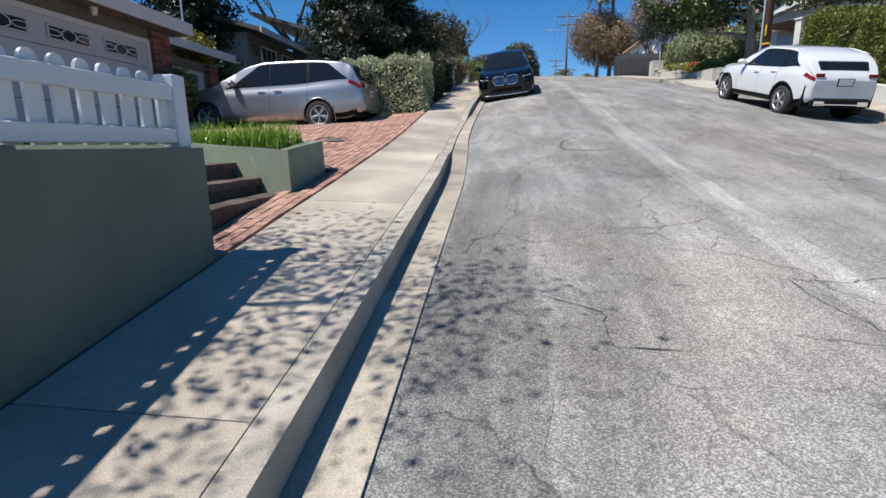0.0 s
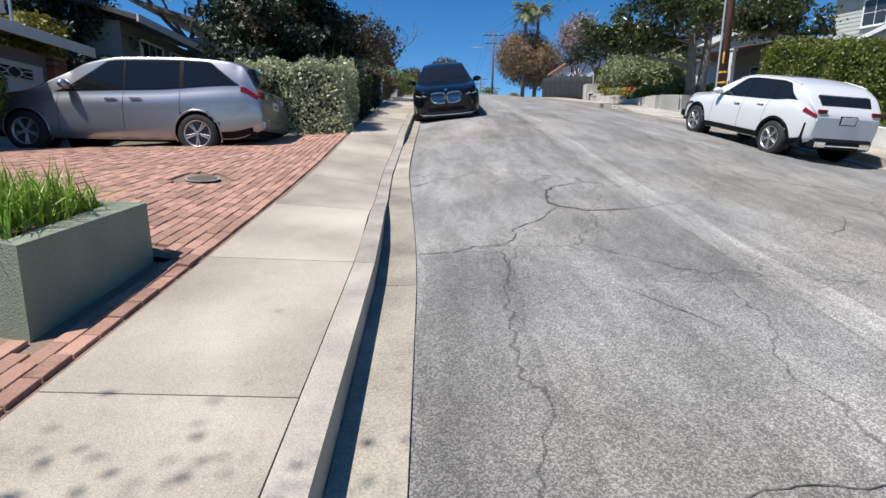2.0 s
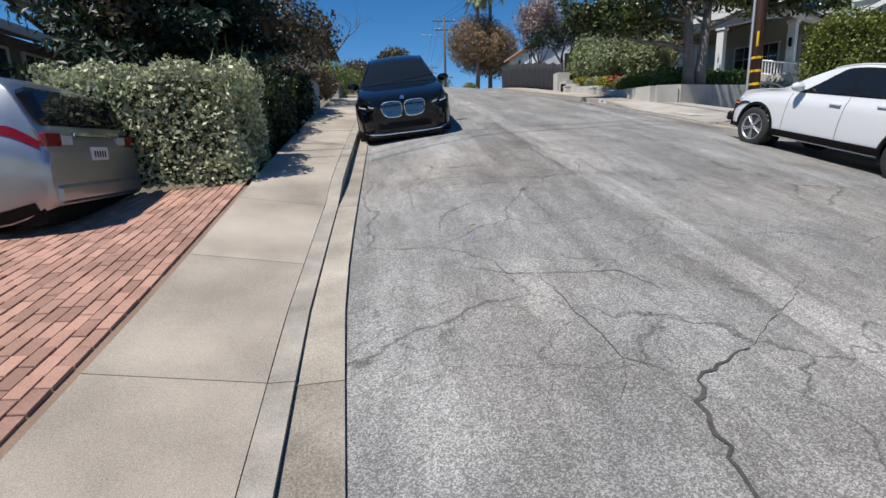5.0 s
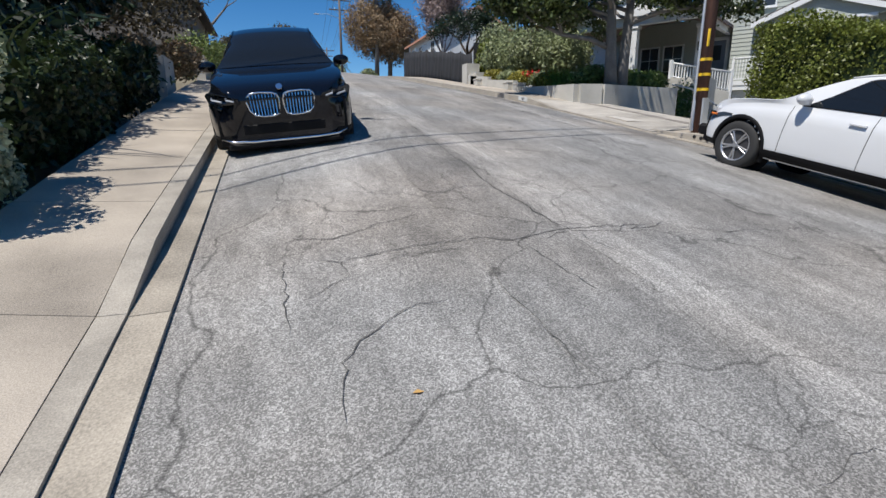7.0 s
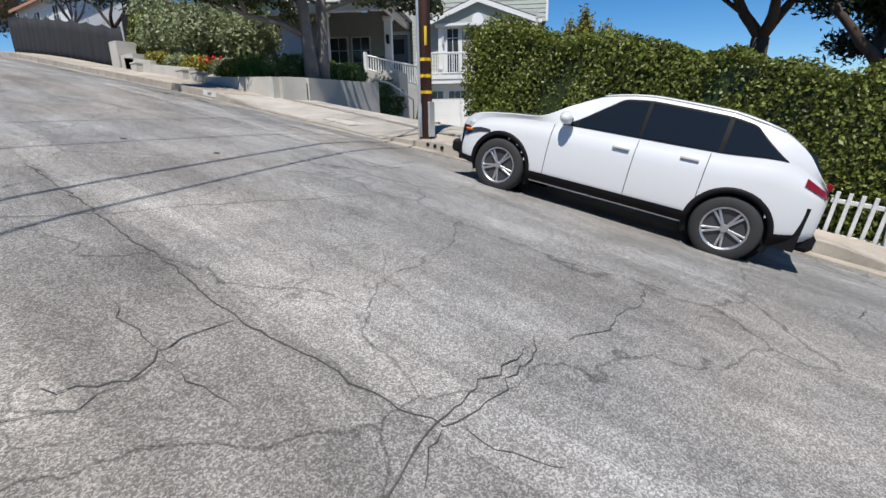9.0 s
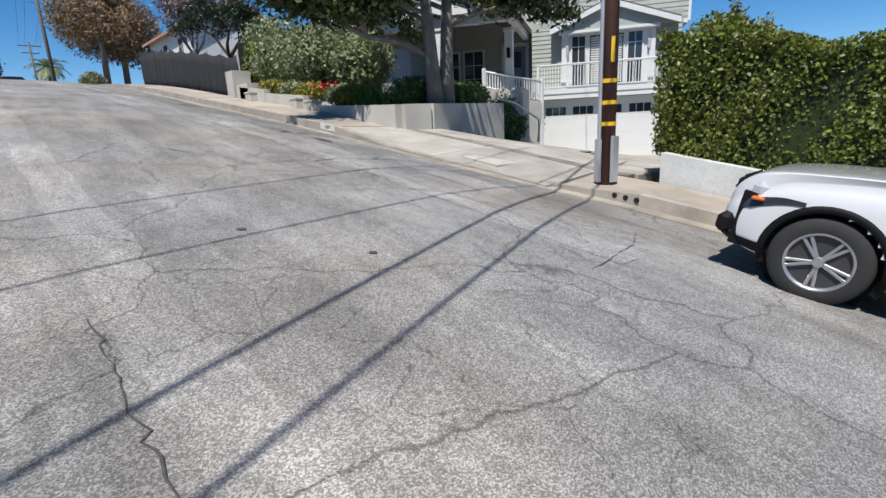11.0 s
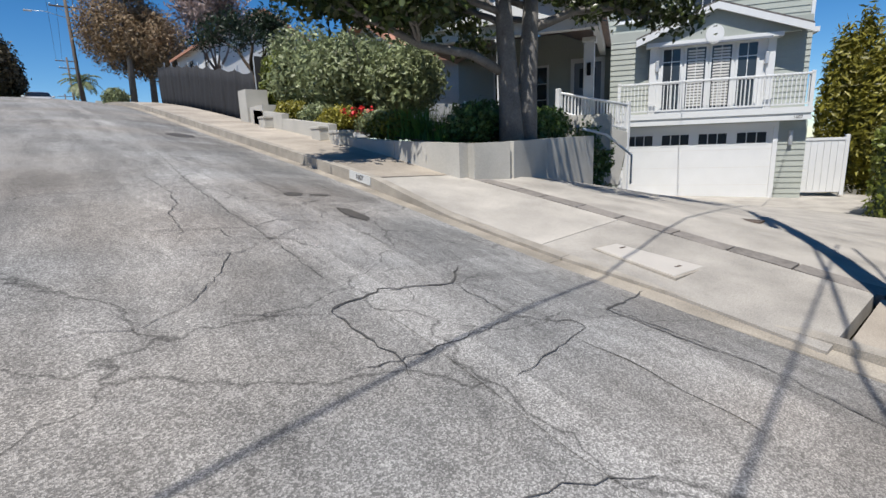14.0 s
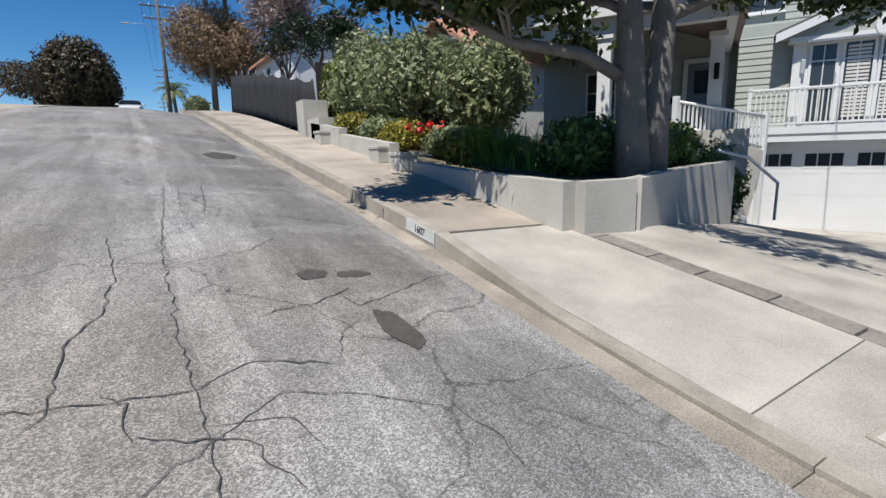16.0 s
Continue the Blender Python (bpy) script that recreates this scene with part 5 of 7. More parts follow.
def white_extra(ob, surf, patch, L, W):
    tail_face(ob, L - 0.02, 0.50, 0.69, 0.99, 1.07, LAMP_RED, "tail_light", "red tail light")
    part("rear_window_panel", boxed(L - 0.46, L - 0.22, -W * 0.62, W * 0.62, 1.18, 1.48, 0.05, m=Matrix.Translation((L, 0, 1.15)) @ Matrix.Rotation(radians(-32), 4, "Y") @ Matrix.Translation((-L + 0.10, 0, -1.15))), GLASS_CAR, ob, "dark rear window")
    part("plate_recess", boxed(L - 0.02, L + 0.008, -0.19, 0.19, 0.79, 0.97, 0.01), BLACK, ob)
    part("number_plate", boxed(L - 0.01, L + 0.014, -0.16, 0.16, 0.81, 0.95, 0.004), PLATE, ob, "white number plate")
    part("rear_bumper", boxed(L - 0.22, L + 0.05, -W * 0.72, W * 0.72, 0.30, 0.52, 0.05), BLACK, ob, "black lower bumper")
    part("chrome_strip", boxed(L + 0.02, L + 0.062, -0.6, 0.6, 0.36, 0.40, 0.01), CHROME, ob)
    tail_face(ob, L + 0.05, 0.38, 0.62, 0.34, 0.46, CHROME, "exhaust_trim", "chrome exhaust trim")
    part("grille", boxed(-0.03, 0.06, -0.42, 0.42, 0.58, 0.88, 0.05), BLACK, ob, "black grille")
    for zz in (0.68, 0.76):
        part("grille_bar", boxed(-0.04, 0.0, -0.40, 0.40, zz - 0.015, zz + 0.015, 0.005), CHROME, ob)
    for s in (1, -1):
        part("headlight", boxed(-0.02, 0.25, s * 0.52, s * 0.86, 0.74, 0.90, 0.05, m=Matrix.Rotation(radians(-14 * s), 4, "Z")), LAMP_CLEAR, ob, "clear headlight")
        part("air_intake", boxed(-0.02, 0.12, s * 0.55, s * 0.85, 0.38, 0.56, 0.04), BLACK, ob)
        part("indicator", boxed(0.20, 0.30, s * 0.79, s * 0.90, 0.74, 0.77, 0.01), AMBER, ob)


MINIVAN = dict(length=5.15, width=1.98, top=[(0, 0.72), (0.15, 0.86), (0.6, 1.00), (1.15, 1.10), (1.55, 1.33), (2.1, 1.62), (2.7, 1.73), (3.6, 1.745), (4.5, 1.70), (4.80, 1.62), (5.02, 1.25), (5.12, 1.05), (5.15, 0.95)],
               belt=[(0, 0.66), (0.5, 0.90), (1.2, 1.02), (2.2, 1.05), (3.4, 1.09), (4.3, 1.17), (4.8, 1.20), (5.15, 1.0)], bottom=[(0, 0.34), (0.4, 0.25), (2.5, 0.24), (4.6, 0.27), (5.15, 0.45)],
               plan=[(0, 0.70), (0.15, 0.83), (0.5, 0.95), (1.0, 1.0), (4.2, 1.0), (4.8, 0.96), (5.1, 0.90), (5.15, 0.87)], tumble=0.20, crease=0.75, axle_f=1.02, axle_r=4.02, wheel_r=0.36, paint=PAINT_SILVER,
               windows=[(1.62, 2.74, 0.75, 0), (2.78, 3.72, 0, 0), (3.80, 4.72, 0, 0.5)], screen=(1.12, 2.05), rear_screen=None, cladding=False, door_lines=[1.62, 2.75, 3.74], handles=[(2.55, 0.47), (2.98, 0.47)], handle_m=CHROME,
               spokes=5, rim=ALLOY, mirror=(1.80, 0.6), rails=None, tail_side=(4.80, 5.08, 0.49, 0.55), head_side=(0.12, 0.72, 0.40, 0.50), head_m=LAMP_CLEAR, extra=van_extra)
BLACKSUV = dict(length=4.72, width=1.90, top=[(0, 0.84), (0.05, 0.95), (0.25, 1.03), (0.8, 1.11), (1.35, 1.15), (1.75, 1.40), (2.2, 1.62), (2.8, 1.68), (3.6, 1.65), (4.2, 1.56), (4.5, 1.25), (4.66, 1.05), (4.72, 0.95)],
                belt=[(0, 0.80), (0.5, 0.98), (1.3, 1.04), (2.4, 1.06), (3.6, 1.10), (4.3, 1.12), (4.72, 0.98)], bottom=[(0, 0.32), (0.4, 0.24), (2.4, 0.26), (4.3, 0.28), (4.72, 0.42)],
                plan=[(0, 0.64), (0.06, 0.77), (0.2, 0.89), (0.45, 0.97), (0.9, 1.0), (4.0, 1.0), (4.5, 0.94), (4.72, 0.86)], tumble=0.33, crease=0.8, axle_f=0.88, axle_r=3.74, wheel_r=0.37, paint=PAINT_BLACK,
                windows=[(1.68, 2.56, 0.6, 0), (2.60, 3.38, 0, 0), (3.42, 4.10, 0, 0.6)], screen=(1.38, 2.15), rear_screen=None, cladding=True, door_lines=[1.55, 2.58, 3.38], handles=[(2.4, 0.47), (3.2, 0.48)], handle_m=PAINT_BLACK,
                spokes=5, rim=ALLOY_D, mirror=(1.72, 0.6), rails=(2.1, 4.1, False), tail_side=(4.3, 4.66, 0.42, 0.5), head_side=(0.06, 0.5, 0.44, 0.52), head_m=GLASS_CAR, extra=black_extra)
WHITESUV = dict(length=4.50, width=1.89, top=[(0, 0.74), (0.06, 0.88), (0.25, 1.00), (0.8, 1.09), (1.22, 1.14), (1.62, 1.38), (2.02, 1.57), (2.6, 1.65), (3.3, 1.64), (3.84, 1.54), (4.16, 1.36), (4.36, 1.13), (4.45, 1.02), (4.50, 0.92)],
                belt=[(0, 0.66), (0.5, 0.95), (1.3, 1.06), (2.4, 1.09), (3.4, 1.13), (4.0, 1.19), (4.50, 0.98)], bottom=[(0, 0.34), (0.4, 0.27), (2.4, 0.29), (4.1, 0.31), (4.50, 0.45)],
                plan=[(0, 0.72), (0.08, 0.82), (0.35, 0.94), (0.85, 1.0), (3.75, 1.0), (4.2, 0.92), (4.40, 0.83), (4.50, 0.74)], tumble=0.22, crease=0.86, axle_f=0.82, axle_r=3.69, wheel_r=0.37, paint=PAINT_WHITE,
                windows=[(1.62, 2.50, 0.66, 0), (2.54, 3.36, 0, 0), (3.41, 3.98, 0, 0.6)], screen=(1.26, 1.98), rear_screen=None, cladding=True, door_lines=[1.46, 2.52, 3.30], handles=[(2.36, 0.47), (3.12, 0.49)], handle_m=PAINT_WHITE,
                spokes=5, rim=ALLOY, mirror=(1.62, 0.6), rails=(1.95, 3.9, False), tail_side=(4.24, 4.47, 0.47, 0.525), head_side=(0.12, 0.6, 0.40, 0.50), head_m=GLASS_WIN, extra=white_extra)


def on_slope(x, y, heading, up_pitch, z=None):
    """Pose of a car whose nose is at (x, y): it points along heading degrees (0: downhill), pitched with the street."""
    return pose(x, y, road_z(x, y) if z is None else z) @ Matrix.Rotation(radians(heading), 4, "Z") @ Matrix.Rotation(radians(up_pitch), 4, "Y")


def stand(front, back, zf=None, zb=None, axle_f=0.85, roll=0.0):
    """Pose from the road points midway between the front and the back wheels."""
    f = Vector((*front, road_z(*front) if zf is None else zf))
    b = Vector((*back, road_z(*back) if zb is None else zb))
    d = (b - f).normalized()
    side = Vector((0, 0, 1)).cross(d).normalized()
    up = d.cross(side)
    M = Matrix((d, side, up)).transposed().to_4x4()
    return Matrix.Translation(f - d * axle_f) @ M @ Matrix.Rotation(radians(roll), 4, "X")


white_suv = car("white_suv", "white compact SUV with black wheel arches parked at the kerb", stand((6.86, 15.02), (7.04, 12.41), axle_f=0.745, roll=-2.2) @ Matrix.Diagonal((0.91, 0.92, 0.905, 1)), WHITESUV)
black_suv = car("black_suv", "black SUV with chrome grille parked facing downhill at the kerb", stand((0.06, 16.95), (0.12, 19.72), road_z(0.06, 16.95) - 0.16, road_z(0.12, 19.72) - 0.16, axle_f=0.85, roll=-5.5) @ Matrix.Diagonal((0.96, 0.95, 0.94, 1)), BLACKSUV)
minivan = car("minivan", "silver minivan parked nose-in on the brick driveway", stand((-7.32, 12.35), (-4.48, 12.35), 1.80, 1.80, axle_f=0.97) @ Matrix.Diagonal((0.95, 0.95, 0.95, 1)), MINIVAN)
far_car = car("far_car", "small white car at the crest of the street", stand((5.6, 71.0), (5.7, 73.8), axle_f=0.82), dict(WHITESUV, extra=lambda *a: None))

# ---- poles and wires ----
def utility_pole(x, y, zb, h, r, material, arms, label, axis=0.0):
    ob = thing("utility_pole", label, "utility pole", pose(x, y, zb, 0, 0, axis), "utility poles")
    V, F = tube([(0, 0, -0.4), (0, 0, h * 0.5), (0, 0, h)], [r, r * 0.88, r * 0.72], 14)
    put("shaft", mesh_of("shaft", V, F, material, True), ob)
    for z, w in arms:
        part("crossarm", boxed(-w, w, r * 0.7, r * 0.7 + 0.11, z - 0.06, z + 0.06, 0.006), WOOD_G, ob)
        for k in (-0.92, -0.45, 0.45, 0.92):
            bm = bmesh.new()
            cyl(bm, 0.03, 0.05, 0.10, 8, pose(k * w, r * 0.7 + 0.05, z + 0.06))
            cyl(bm, 0.05, 0.02, 0.07, 8, pose(k * w, r * 0.7 + 0.05, z + 0.15))
            part("insulator", bm, STEEL, ob)
        for s in (-1, 1):
            V, F = tube([(s * w * 0.5, r, z - 0.03), (0, r, z - 0.55)], [0.018, 0.018], 5)
            put("brace", mesh_of("brace", V, F, STEEL), ob)
    return ob


PX, PY = 8.42, 17.92
PB = Z(PX, PY) + 0.13
pole = utility_pole(PX, PY, PB, 9.4, 0.122, WOOD_P, [(9.0, 1.15), (8.2, 0.8)], "tall dark brown wooden utility pole with yellow bands", 25)
for z in (3.89, 4.185, 4.48):
    part("band", cyl(bmesh.new(), 0.1245, 0.1245, 0.055, 18, pose(0, 0, z - PB - 0.03)), YELLOW, pole, "yellow reflective band")
for a, h in ((95, 0.62), (215, 0.66)):
    part("guard", boxed(0.11, 0.155, -0.075, 0.075, 0.0, h, 0.006, m=Matrix.Rotation(radians(a + 25), 4, "Z")), STEEL, pole, "pale metal cable guard")
part("conduit", cyl(bmesh.new(), 0.028, 0.028, 6.5, 8, pose(-0.115, 0.10, 0.3)), STEEL, pole)
part("tag", boxed(-0.142, -0.126, -0.08, -0.03, 4.72 - PB + 0.0, 5.05 - PB + 0.0), YELLOW, pole)
fp = utility_pole(9.0, 76.0, Z(9, 76) + 0.1, 11.2, 0.17, WOOD_G, [(10.7, 1.5), (9.6, 1.25)], "distant wooden utility pole with two crossarms", 0)
V, F = tube([(0, 0, 8.6), (-1.6, 0, 9.0), (-2.6, 0, 8.95)], [0.03, 0.025, 0.02], 6)
put("lamp_arm", mesh_of("lamp_arm", V, F, STEEL, True), fp)
part("lamp_head", boxed(-3.1, -2.5, -0.12, 0.12, 8.86, 8.98, 0.03), STEEL, fp)
fp2 = utility_pole(11.2, 112.0, Z(9, 112) - 0.2, 12.5, 0.16, WOOD_G, [(12.0, 1.4), (11.0, 1.1)], "distant wooden utility pole beyond the crest", 0)
fp3 = utility_pole(13.5, 160.0, 6.0, 12.5, 0.16, WOOD_G, [(12.0, 1.4), (11.0, 1.1)], "distant wooden utility pole beyond the crest", 0)


def wire(a, b, sag, r=0.012, label="thin black overhead cable"):
    a, b = Vector(a), Vector(b)
    V, F = tube([a.lerp(b, t / 14) - Vector((0, 0, sag * 4 * (t / 14) * (1 - t / 14))) for t in range(15)], [r] * 15, 4)
    tagged(put("overhead_cable", mesh_of("overhead_cable", V, F, CABLE)), label, "cable", "overhead cables")


for dx, zt in ((-1.05, 9.15), (-0.5, 9.15), (0.5, 9.15), (1.05, 9.15), (0.7, 8.35)):
    wire((PX + dx * 0.9, PY + dx * 0.42, PB + zt), (9.0 + dx * 1.3, 76, Z(9, 76) + 0.1 + zt + 1.65), 1.3, 0.014)
    wire((PX + dx * 0.9, PY + dx * 0.42, PB + zt), (10.5 + dx, -28, Z(9, -28) + 10.5), 0.8)
    wire((9.0 + dx * 1.3, 76, Z(9, 76) + zt + 1.7), (11.2 + dx * 1.2, 112, Z(9, 112) + 11.9), 0.6, 0.014)
wire((PX, PY, 8.95), (-9.5, 11.8, 8.5), 0.3, 0.019, "thick black overhead cable bundle")
wire((PX, PY - 0.5, 8.9), (-9.5, 11.15, 8.5), 0.3, 0.017, "thick black overhead cable bundle")
wire((PX, PY - 0.35, 8.95), (-12.0, 14.65, 8.7), 0.3, 0.012)
wire((19.5, 21.4, 8.9), (-12.0, 15.4, 8.9), 0.3, 0.012)
wire((PX, PY, PB + 7.2), (19.5, 25.0, 8.4), 0.3, 0.012)
mast = thing("service_mast", "thin pale service mast on the garage roof", "mast", pose(-9.5, 14.3, 4.5))
part("shaft", cyl(bmesh.new(), 0.03, 0.03, 1.25, 8), STEEL, mast)


# ---- hedges, shrubs and trees ----
def hedge(name, label, x0, x1, y0, y1, zb, zt, n, size, material, wob=0.08, core=None):
    ob = thing(name, label, "hedge")
    # solid block whose dark colour stands in for shade between the leaves
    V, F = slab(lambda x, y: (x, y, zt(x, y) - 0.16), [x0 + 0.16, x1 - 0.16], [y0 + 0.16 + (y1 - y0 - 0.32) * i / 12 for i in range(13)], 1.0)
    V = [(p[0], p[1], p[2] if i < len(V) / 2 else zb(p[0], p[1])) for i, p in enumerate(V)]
    put("shade_core", mesh_of("shade_core", V, F, core or LEAF_DARK_AND_SHADE), ob)
    P, D = box_shell(n, x0, x1, y0, y1, zb, zt, wob)
    put("foliage", leaf_mesh("foliage", P, size, material, D), ob)
    return ob


def bush(name, label, lobes, n, size, material, category="shrub", trunk=True, long=1.6, shell=0.55):
    ob = thing(name, label, category)
    P, D = lumps(n, lobes, shell)
    put("crown", leaf_mesh("crown", P, size, material, D, long), ob)
    if trunk:
        xs = np.array(lobes)
        c = xs[:, :2].mean(0)
        zb = (xs[:, 2] - xs[:, 5]).min()
        parts = []
        for l in lobes[:6]:
            parts.append(tube([(c[0], c[1], zb - 0.1), ((c[0] + l[0]) / 2, (c[1] + l[1]) / 2, (zb + l[2]) / 2), (l[0], l[1], l[2])], [0.05, 0.035, 0.012], 6))
        V, F = merge(parts)
        put("stems", mesh_of("stems", V, F, BARK_D, True), ob)
    return ob


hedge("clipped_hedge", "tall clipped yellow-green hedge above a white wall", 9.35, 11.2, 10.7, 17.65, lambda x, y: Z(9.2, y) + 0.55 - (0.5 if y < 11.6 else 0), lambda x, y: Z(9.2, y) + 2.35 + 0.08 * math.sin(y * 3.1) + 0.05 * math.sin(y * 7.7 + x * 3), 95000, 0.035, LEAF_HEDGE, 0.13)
hw = thing("hedge_wall", "low white stucco wall under the hedge", "garden wall")
V, F = slab(lambda x, y: (x, y, Z(9.1, y) + 0.62), [9.08, 9.28], [11.55 + 0.65 * i for i in range(10)], 1.0)
put("body", mesh_of("body", V, F, WHITE_W), hw)
gp = thing("white_post", "short white wooden post at the hedge's end", "post", pose(9.22, 10.74, Z(9.22, 10.74) + 0.0))
part("shaft", boxed(-0.07, 0.07, -0.07, 0.07, 0, 0.75, 0.01), WHITE_W, gp)
part("cap", boxed(-0.09, 0.09, -0.09, 0.09, 0.75, 0.80, 0.015), WHITE_W, gp)
pf = thing("picket_fence", "low white picket fence overgrown by the hedge", "fence", pose(9.22, 10.84, Z(9.22, 10.84), 8, 0, 0))
for zz in (0.14, 0.62):
    part("rail", boxed(-0.02, 0.02, 0, 0.70, zz, zz + 0.06, 0.006), WHITE_W, pf)
for k in range(5):
    part("picket", boxed(-0.045, -0.021, 0.06 + 0.14 * k, 0.11 + 0.14 * k, 0.06, 0.78, 0.005), WHITE_W, pf)
sh = thing("garden_shed", "small white shed with a dark roof beyond the hedge", "shed", pose(14.8, 9.75, ground_z(14.8, 9.75) - 0.15))
part("wall", boxed(0, 2.4, 0, 2.8, 0, 2.05, 0.01), WHITE_W, sh)
part("door", boxed(-0.03, -0.002, 0.35, 1.25, 0.18, 1.85, 0.008), WHITE_W, sh)
part("corner_board", boxed(-0.025, -0.002, 0.0, 0.10, 0.12, 2.03, 0.006), WHITE_W, sh)
part("roof", boxed(-0.12, 2.5, -0.08, 2.9, 2.052, 2.20, 0.02), ROOF, sh)

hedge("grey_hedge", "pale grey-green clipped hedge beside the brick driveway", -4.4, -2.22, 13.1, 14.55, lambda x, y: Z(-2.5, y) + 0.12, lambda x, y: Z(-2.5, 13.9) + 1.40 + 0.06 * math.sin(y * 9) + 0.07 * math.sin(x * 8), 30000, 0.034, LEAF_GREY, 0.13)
hedge("dark_hedge", "dark green hedge in shade along the pavement", -3.7, -2.25, 14.8, 21.3, lambda x, y: Z(-2.2, y) + 0.1, lambda x, y: Z(-2.2, y) + 1.15 + 0.12 * math.sin(y * 2.7) - 0.02 * (y - 15), 24000, 0.05, LEAF_DARK_AND_SHADE, 0.2)
bush("brown_shrub", "dull brown shrub behind the hedges", [(-4.6, 21.5, 6.0, 1.9, 2.0, 1.1), (-3.2, 23.5, 6.2, 1.7, 1.9, 1.0), (-5.2, 18.6, 5.6, 1.2, 1.4, 0.9)], 12000, 0.07, LEAF_DULL)
bush("red_shrub", "rusty red and green shrub by the pavement", [(-3.0, 22.8, 4.65, 0.7, 0.8, 0.5), (-2.4, 25.4, 4.95, 0.6, 0.8, 0.5)], 6000, 0.05, LEAF_BROWN)
bush("low_green_shrub", "low green shrub by the pavement", [(-2.2, 28.0, 5.4, 0.9, 1.2, 0.7), (-1.6, 31.0, 5.7, 0.8, 1.0, 0.6)], 6000, 0.05, LEAF_LIGHT)
pts = [(-2.9 + 0.25 * RNG.normal(), 15.6 + 0.25 * RNG.normal(), Z(-2.9, 15.6) + 1.0) for _ in range(60)]
tagged(put("fern_palm", blades("fern_palm", pts, 0.9, 0.05, LEAF_DARK_AND_SHADE, 1.0, 5)), "dark spiky fronds above the hedge", "plant", kind="stuff")
lw = thing("pale_wall", "low pale stucco wall beside the pavement uphill", "garden wall")
for y0, y1, x, h in ((22.4, 23.6, -2.3, 0.75), (26.5, 30.5, -1.9, 0.7), (33, 44, -0.6, 0.5)):
    V, F = slab(lambda xx, y: (xx, y, Z(-2, y0) + 0.17 + h), [x - 0.25, x], [y0, y1], 1.6)
    put("block", mesh_of("block", V, F, WALL_C), lw)


def tree(name, label, base, height, r, seed, depth, leaf_m, per, sigma, size, bark, lean=(0, 0), up=0.25, start=0.35, fork=3, length=None, leaves=True, shrink=0.72, long=1.7):
    rnd = random.Random(seed)
    ob = thing(name, label, "tree")
    path, tips = [], []
    b = Vector(base)
    t1 = b + Vector((lean[0] * start, lean[1] * start, height * start))
    path.append(tube([b - Vector((0, 0, 0.5)), b + Vector((0, 0, 0.05)), b.lerp(t1, 0.5) + Vector((rnd.gauss(0, r), rnd.gauss(0, r), 0)), t1], [r * 1.5, r * 1.2, r, r * 0.85], 12))
    put("trunk", mesh_of("trunk", *path[0], bark, True), ob)
    path = []
    for k in range(fork):
        a = 2 * math.pi * (k + rnd.uniform(-0.25, 0.25)) / fork + seed
        limb(path, t1.copy(), Vector((math.cos(a) * 0.8, math.sin(a) * 0.8, 0.75)).normalized(), length or height * 0.33, r * 0.6, depth, rnd, tips, up, shrink=shrink)
    put("branchwork", mesh_of("branchwork", *merge(path), bark, True), ob)
    if leaves:
        put("crown", leaf_mesh("crown", cloud(tips, per, sigma), size, leaf_m, None, long), ob)
    return ob


def conifer(label, x, y, z, h, r, seed, n=16000):
    rnd = np.random.default_rng(seed)
    ob = thing("conifer", label, "tree")
    V, F = tube([(x, y, z - 0.5), (x, y, z + h * 0.5), (x, y, z + h)], [r * 0.10, r * 0.06, 0.02], 10)
    put("trunk", mesh_of("trunk", V, F, BARK_D, True), ob)
    t = rnd.random(n) ** 0.7
    a = rnd.random(n) * 2 * math.pi
    tier = (t * 11) % 1.0
    rad = r * (1.04 - t) ** 0.75 * (0.55 + 0.5 * tier) * (0.8 + 0.35 * np.sin(a * 5 + np.floor(t * 11) * 2.1)) * (1 - 0.45 * rnd.random(n) ** 2)
    P = np.stack([x + rad * np.cos(a), y + rad * np.sin(a), z + 0.4 + h * (1 - t * 0 - (1 - t)) - 0.12 * rad], 1)
    P[:, 2] = z + 0.3 + h * t - 0.15 * rad + 0.06 * rnd.normal(size=n)
    D = np.stack([np.cos(a), np.sin(a), np.full(n, 0.4)], 1)
    put("crown", leaf_mesh("crown", P, 0.07, LEAF_PINE, D, 3.0), ob)
    return ob


conifer("dense dark green conifer behind the driveway hedge", -5.2, 19.4, 2.8, 7.2, 3.4, 1, 60000)
conifer("dense dark green conifer behind the garage", -12.4, 19.5, 2.2, 9.0, 3.0, 2, 45000)
conifer("dense dark green conifer beside the grey house", -8.6, 26.5, 2.6, 9.0, 2.8, 5, 35000)
tree("leafy_tree", "light green leafy tree behind the garage", (-10.5, 25.0, 3.0), 9.5, 0.16, 4, 3, LEAF_LIGHT, 26, 0.42, 0.10, BARK)
bush("yellow_shrub", "yellow-green shrub above the garage roof", [(-10.5, 16.2, 4.6, 0.7, 0.7, 0.6)], 2600, 0.07, LEAF_YEL)
bush("potted_shrub", "small dark green shrub against the brick pier", [(-7.6, 11.0, 2.75, 0.32, 0.3, 0.5)], 1600, 0.06, LEAF_LIGHT)
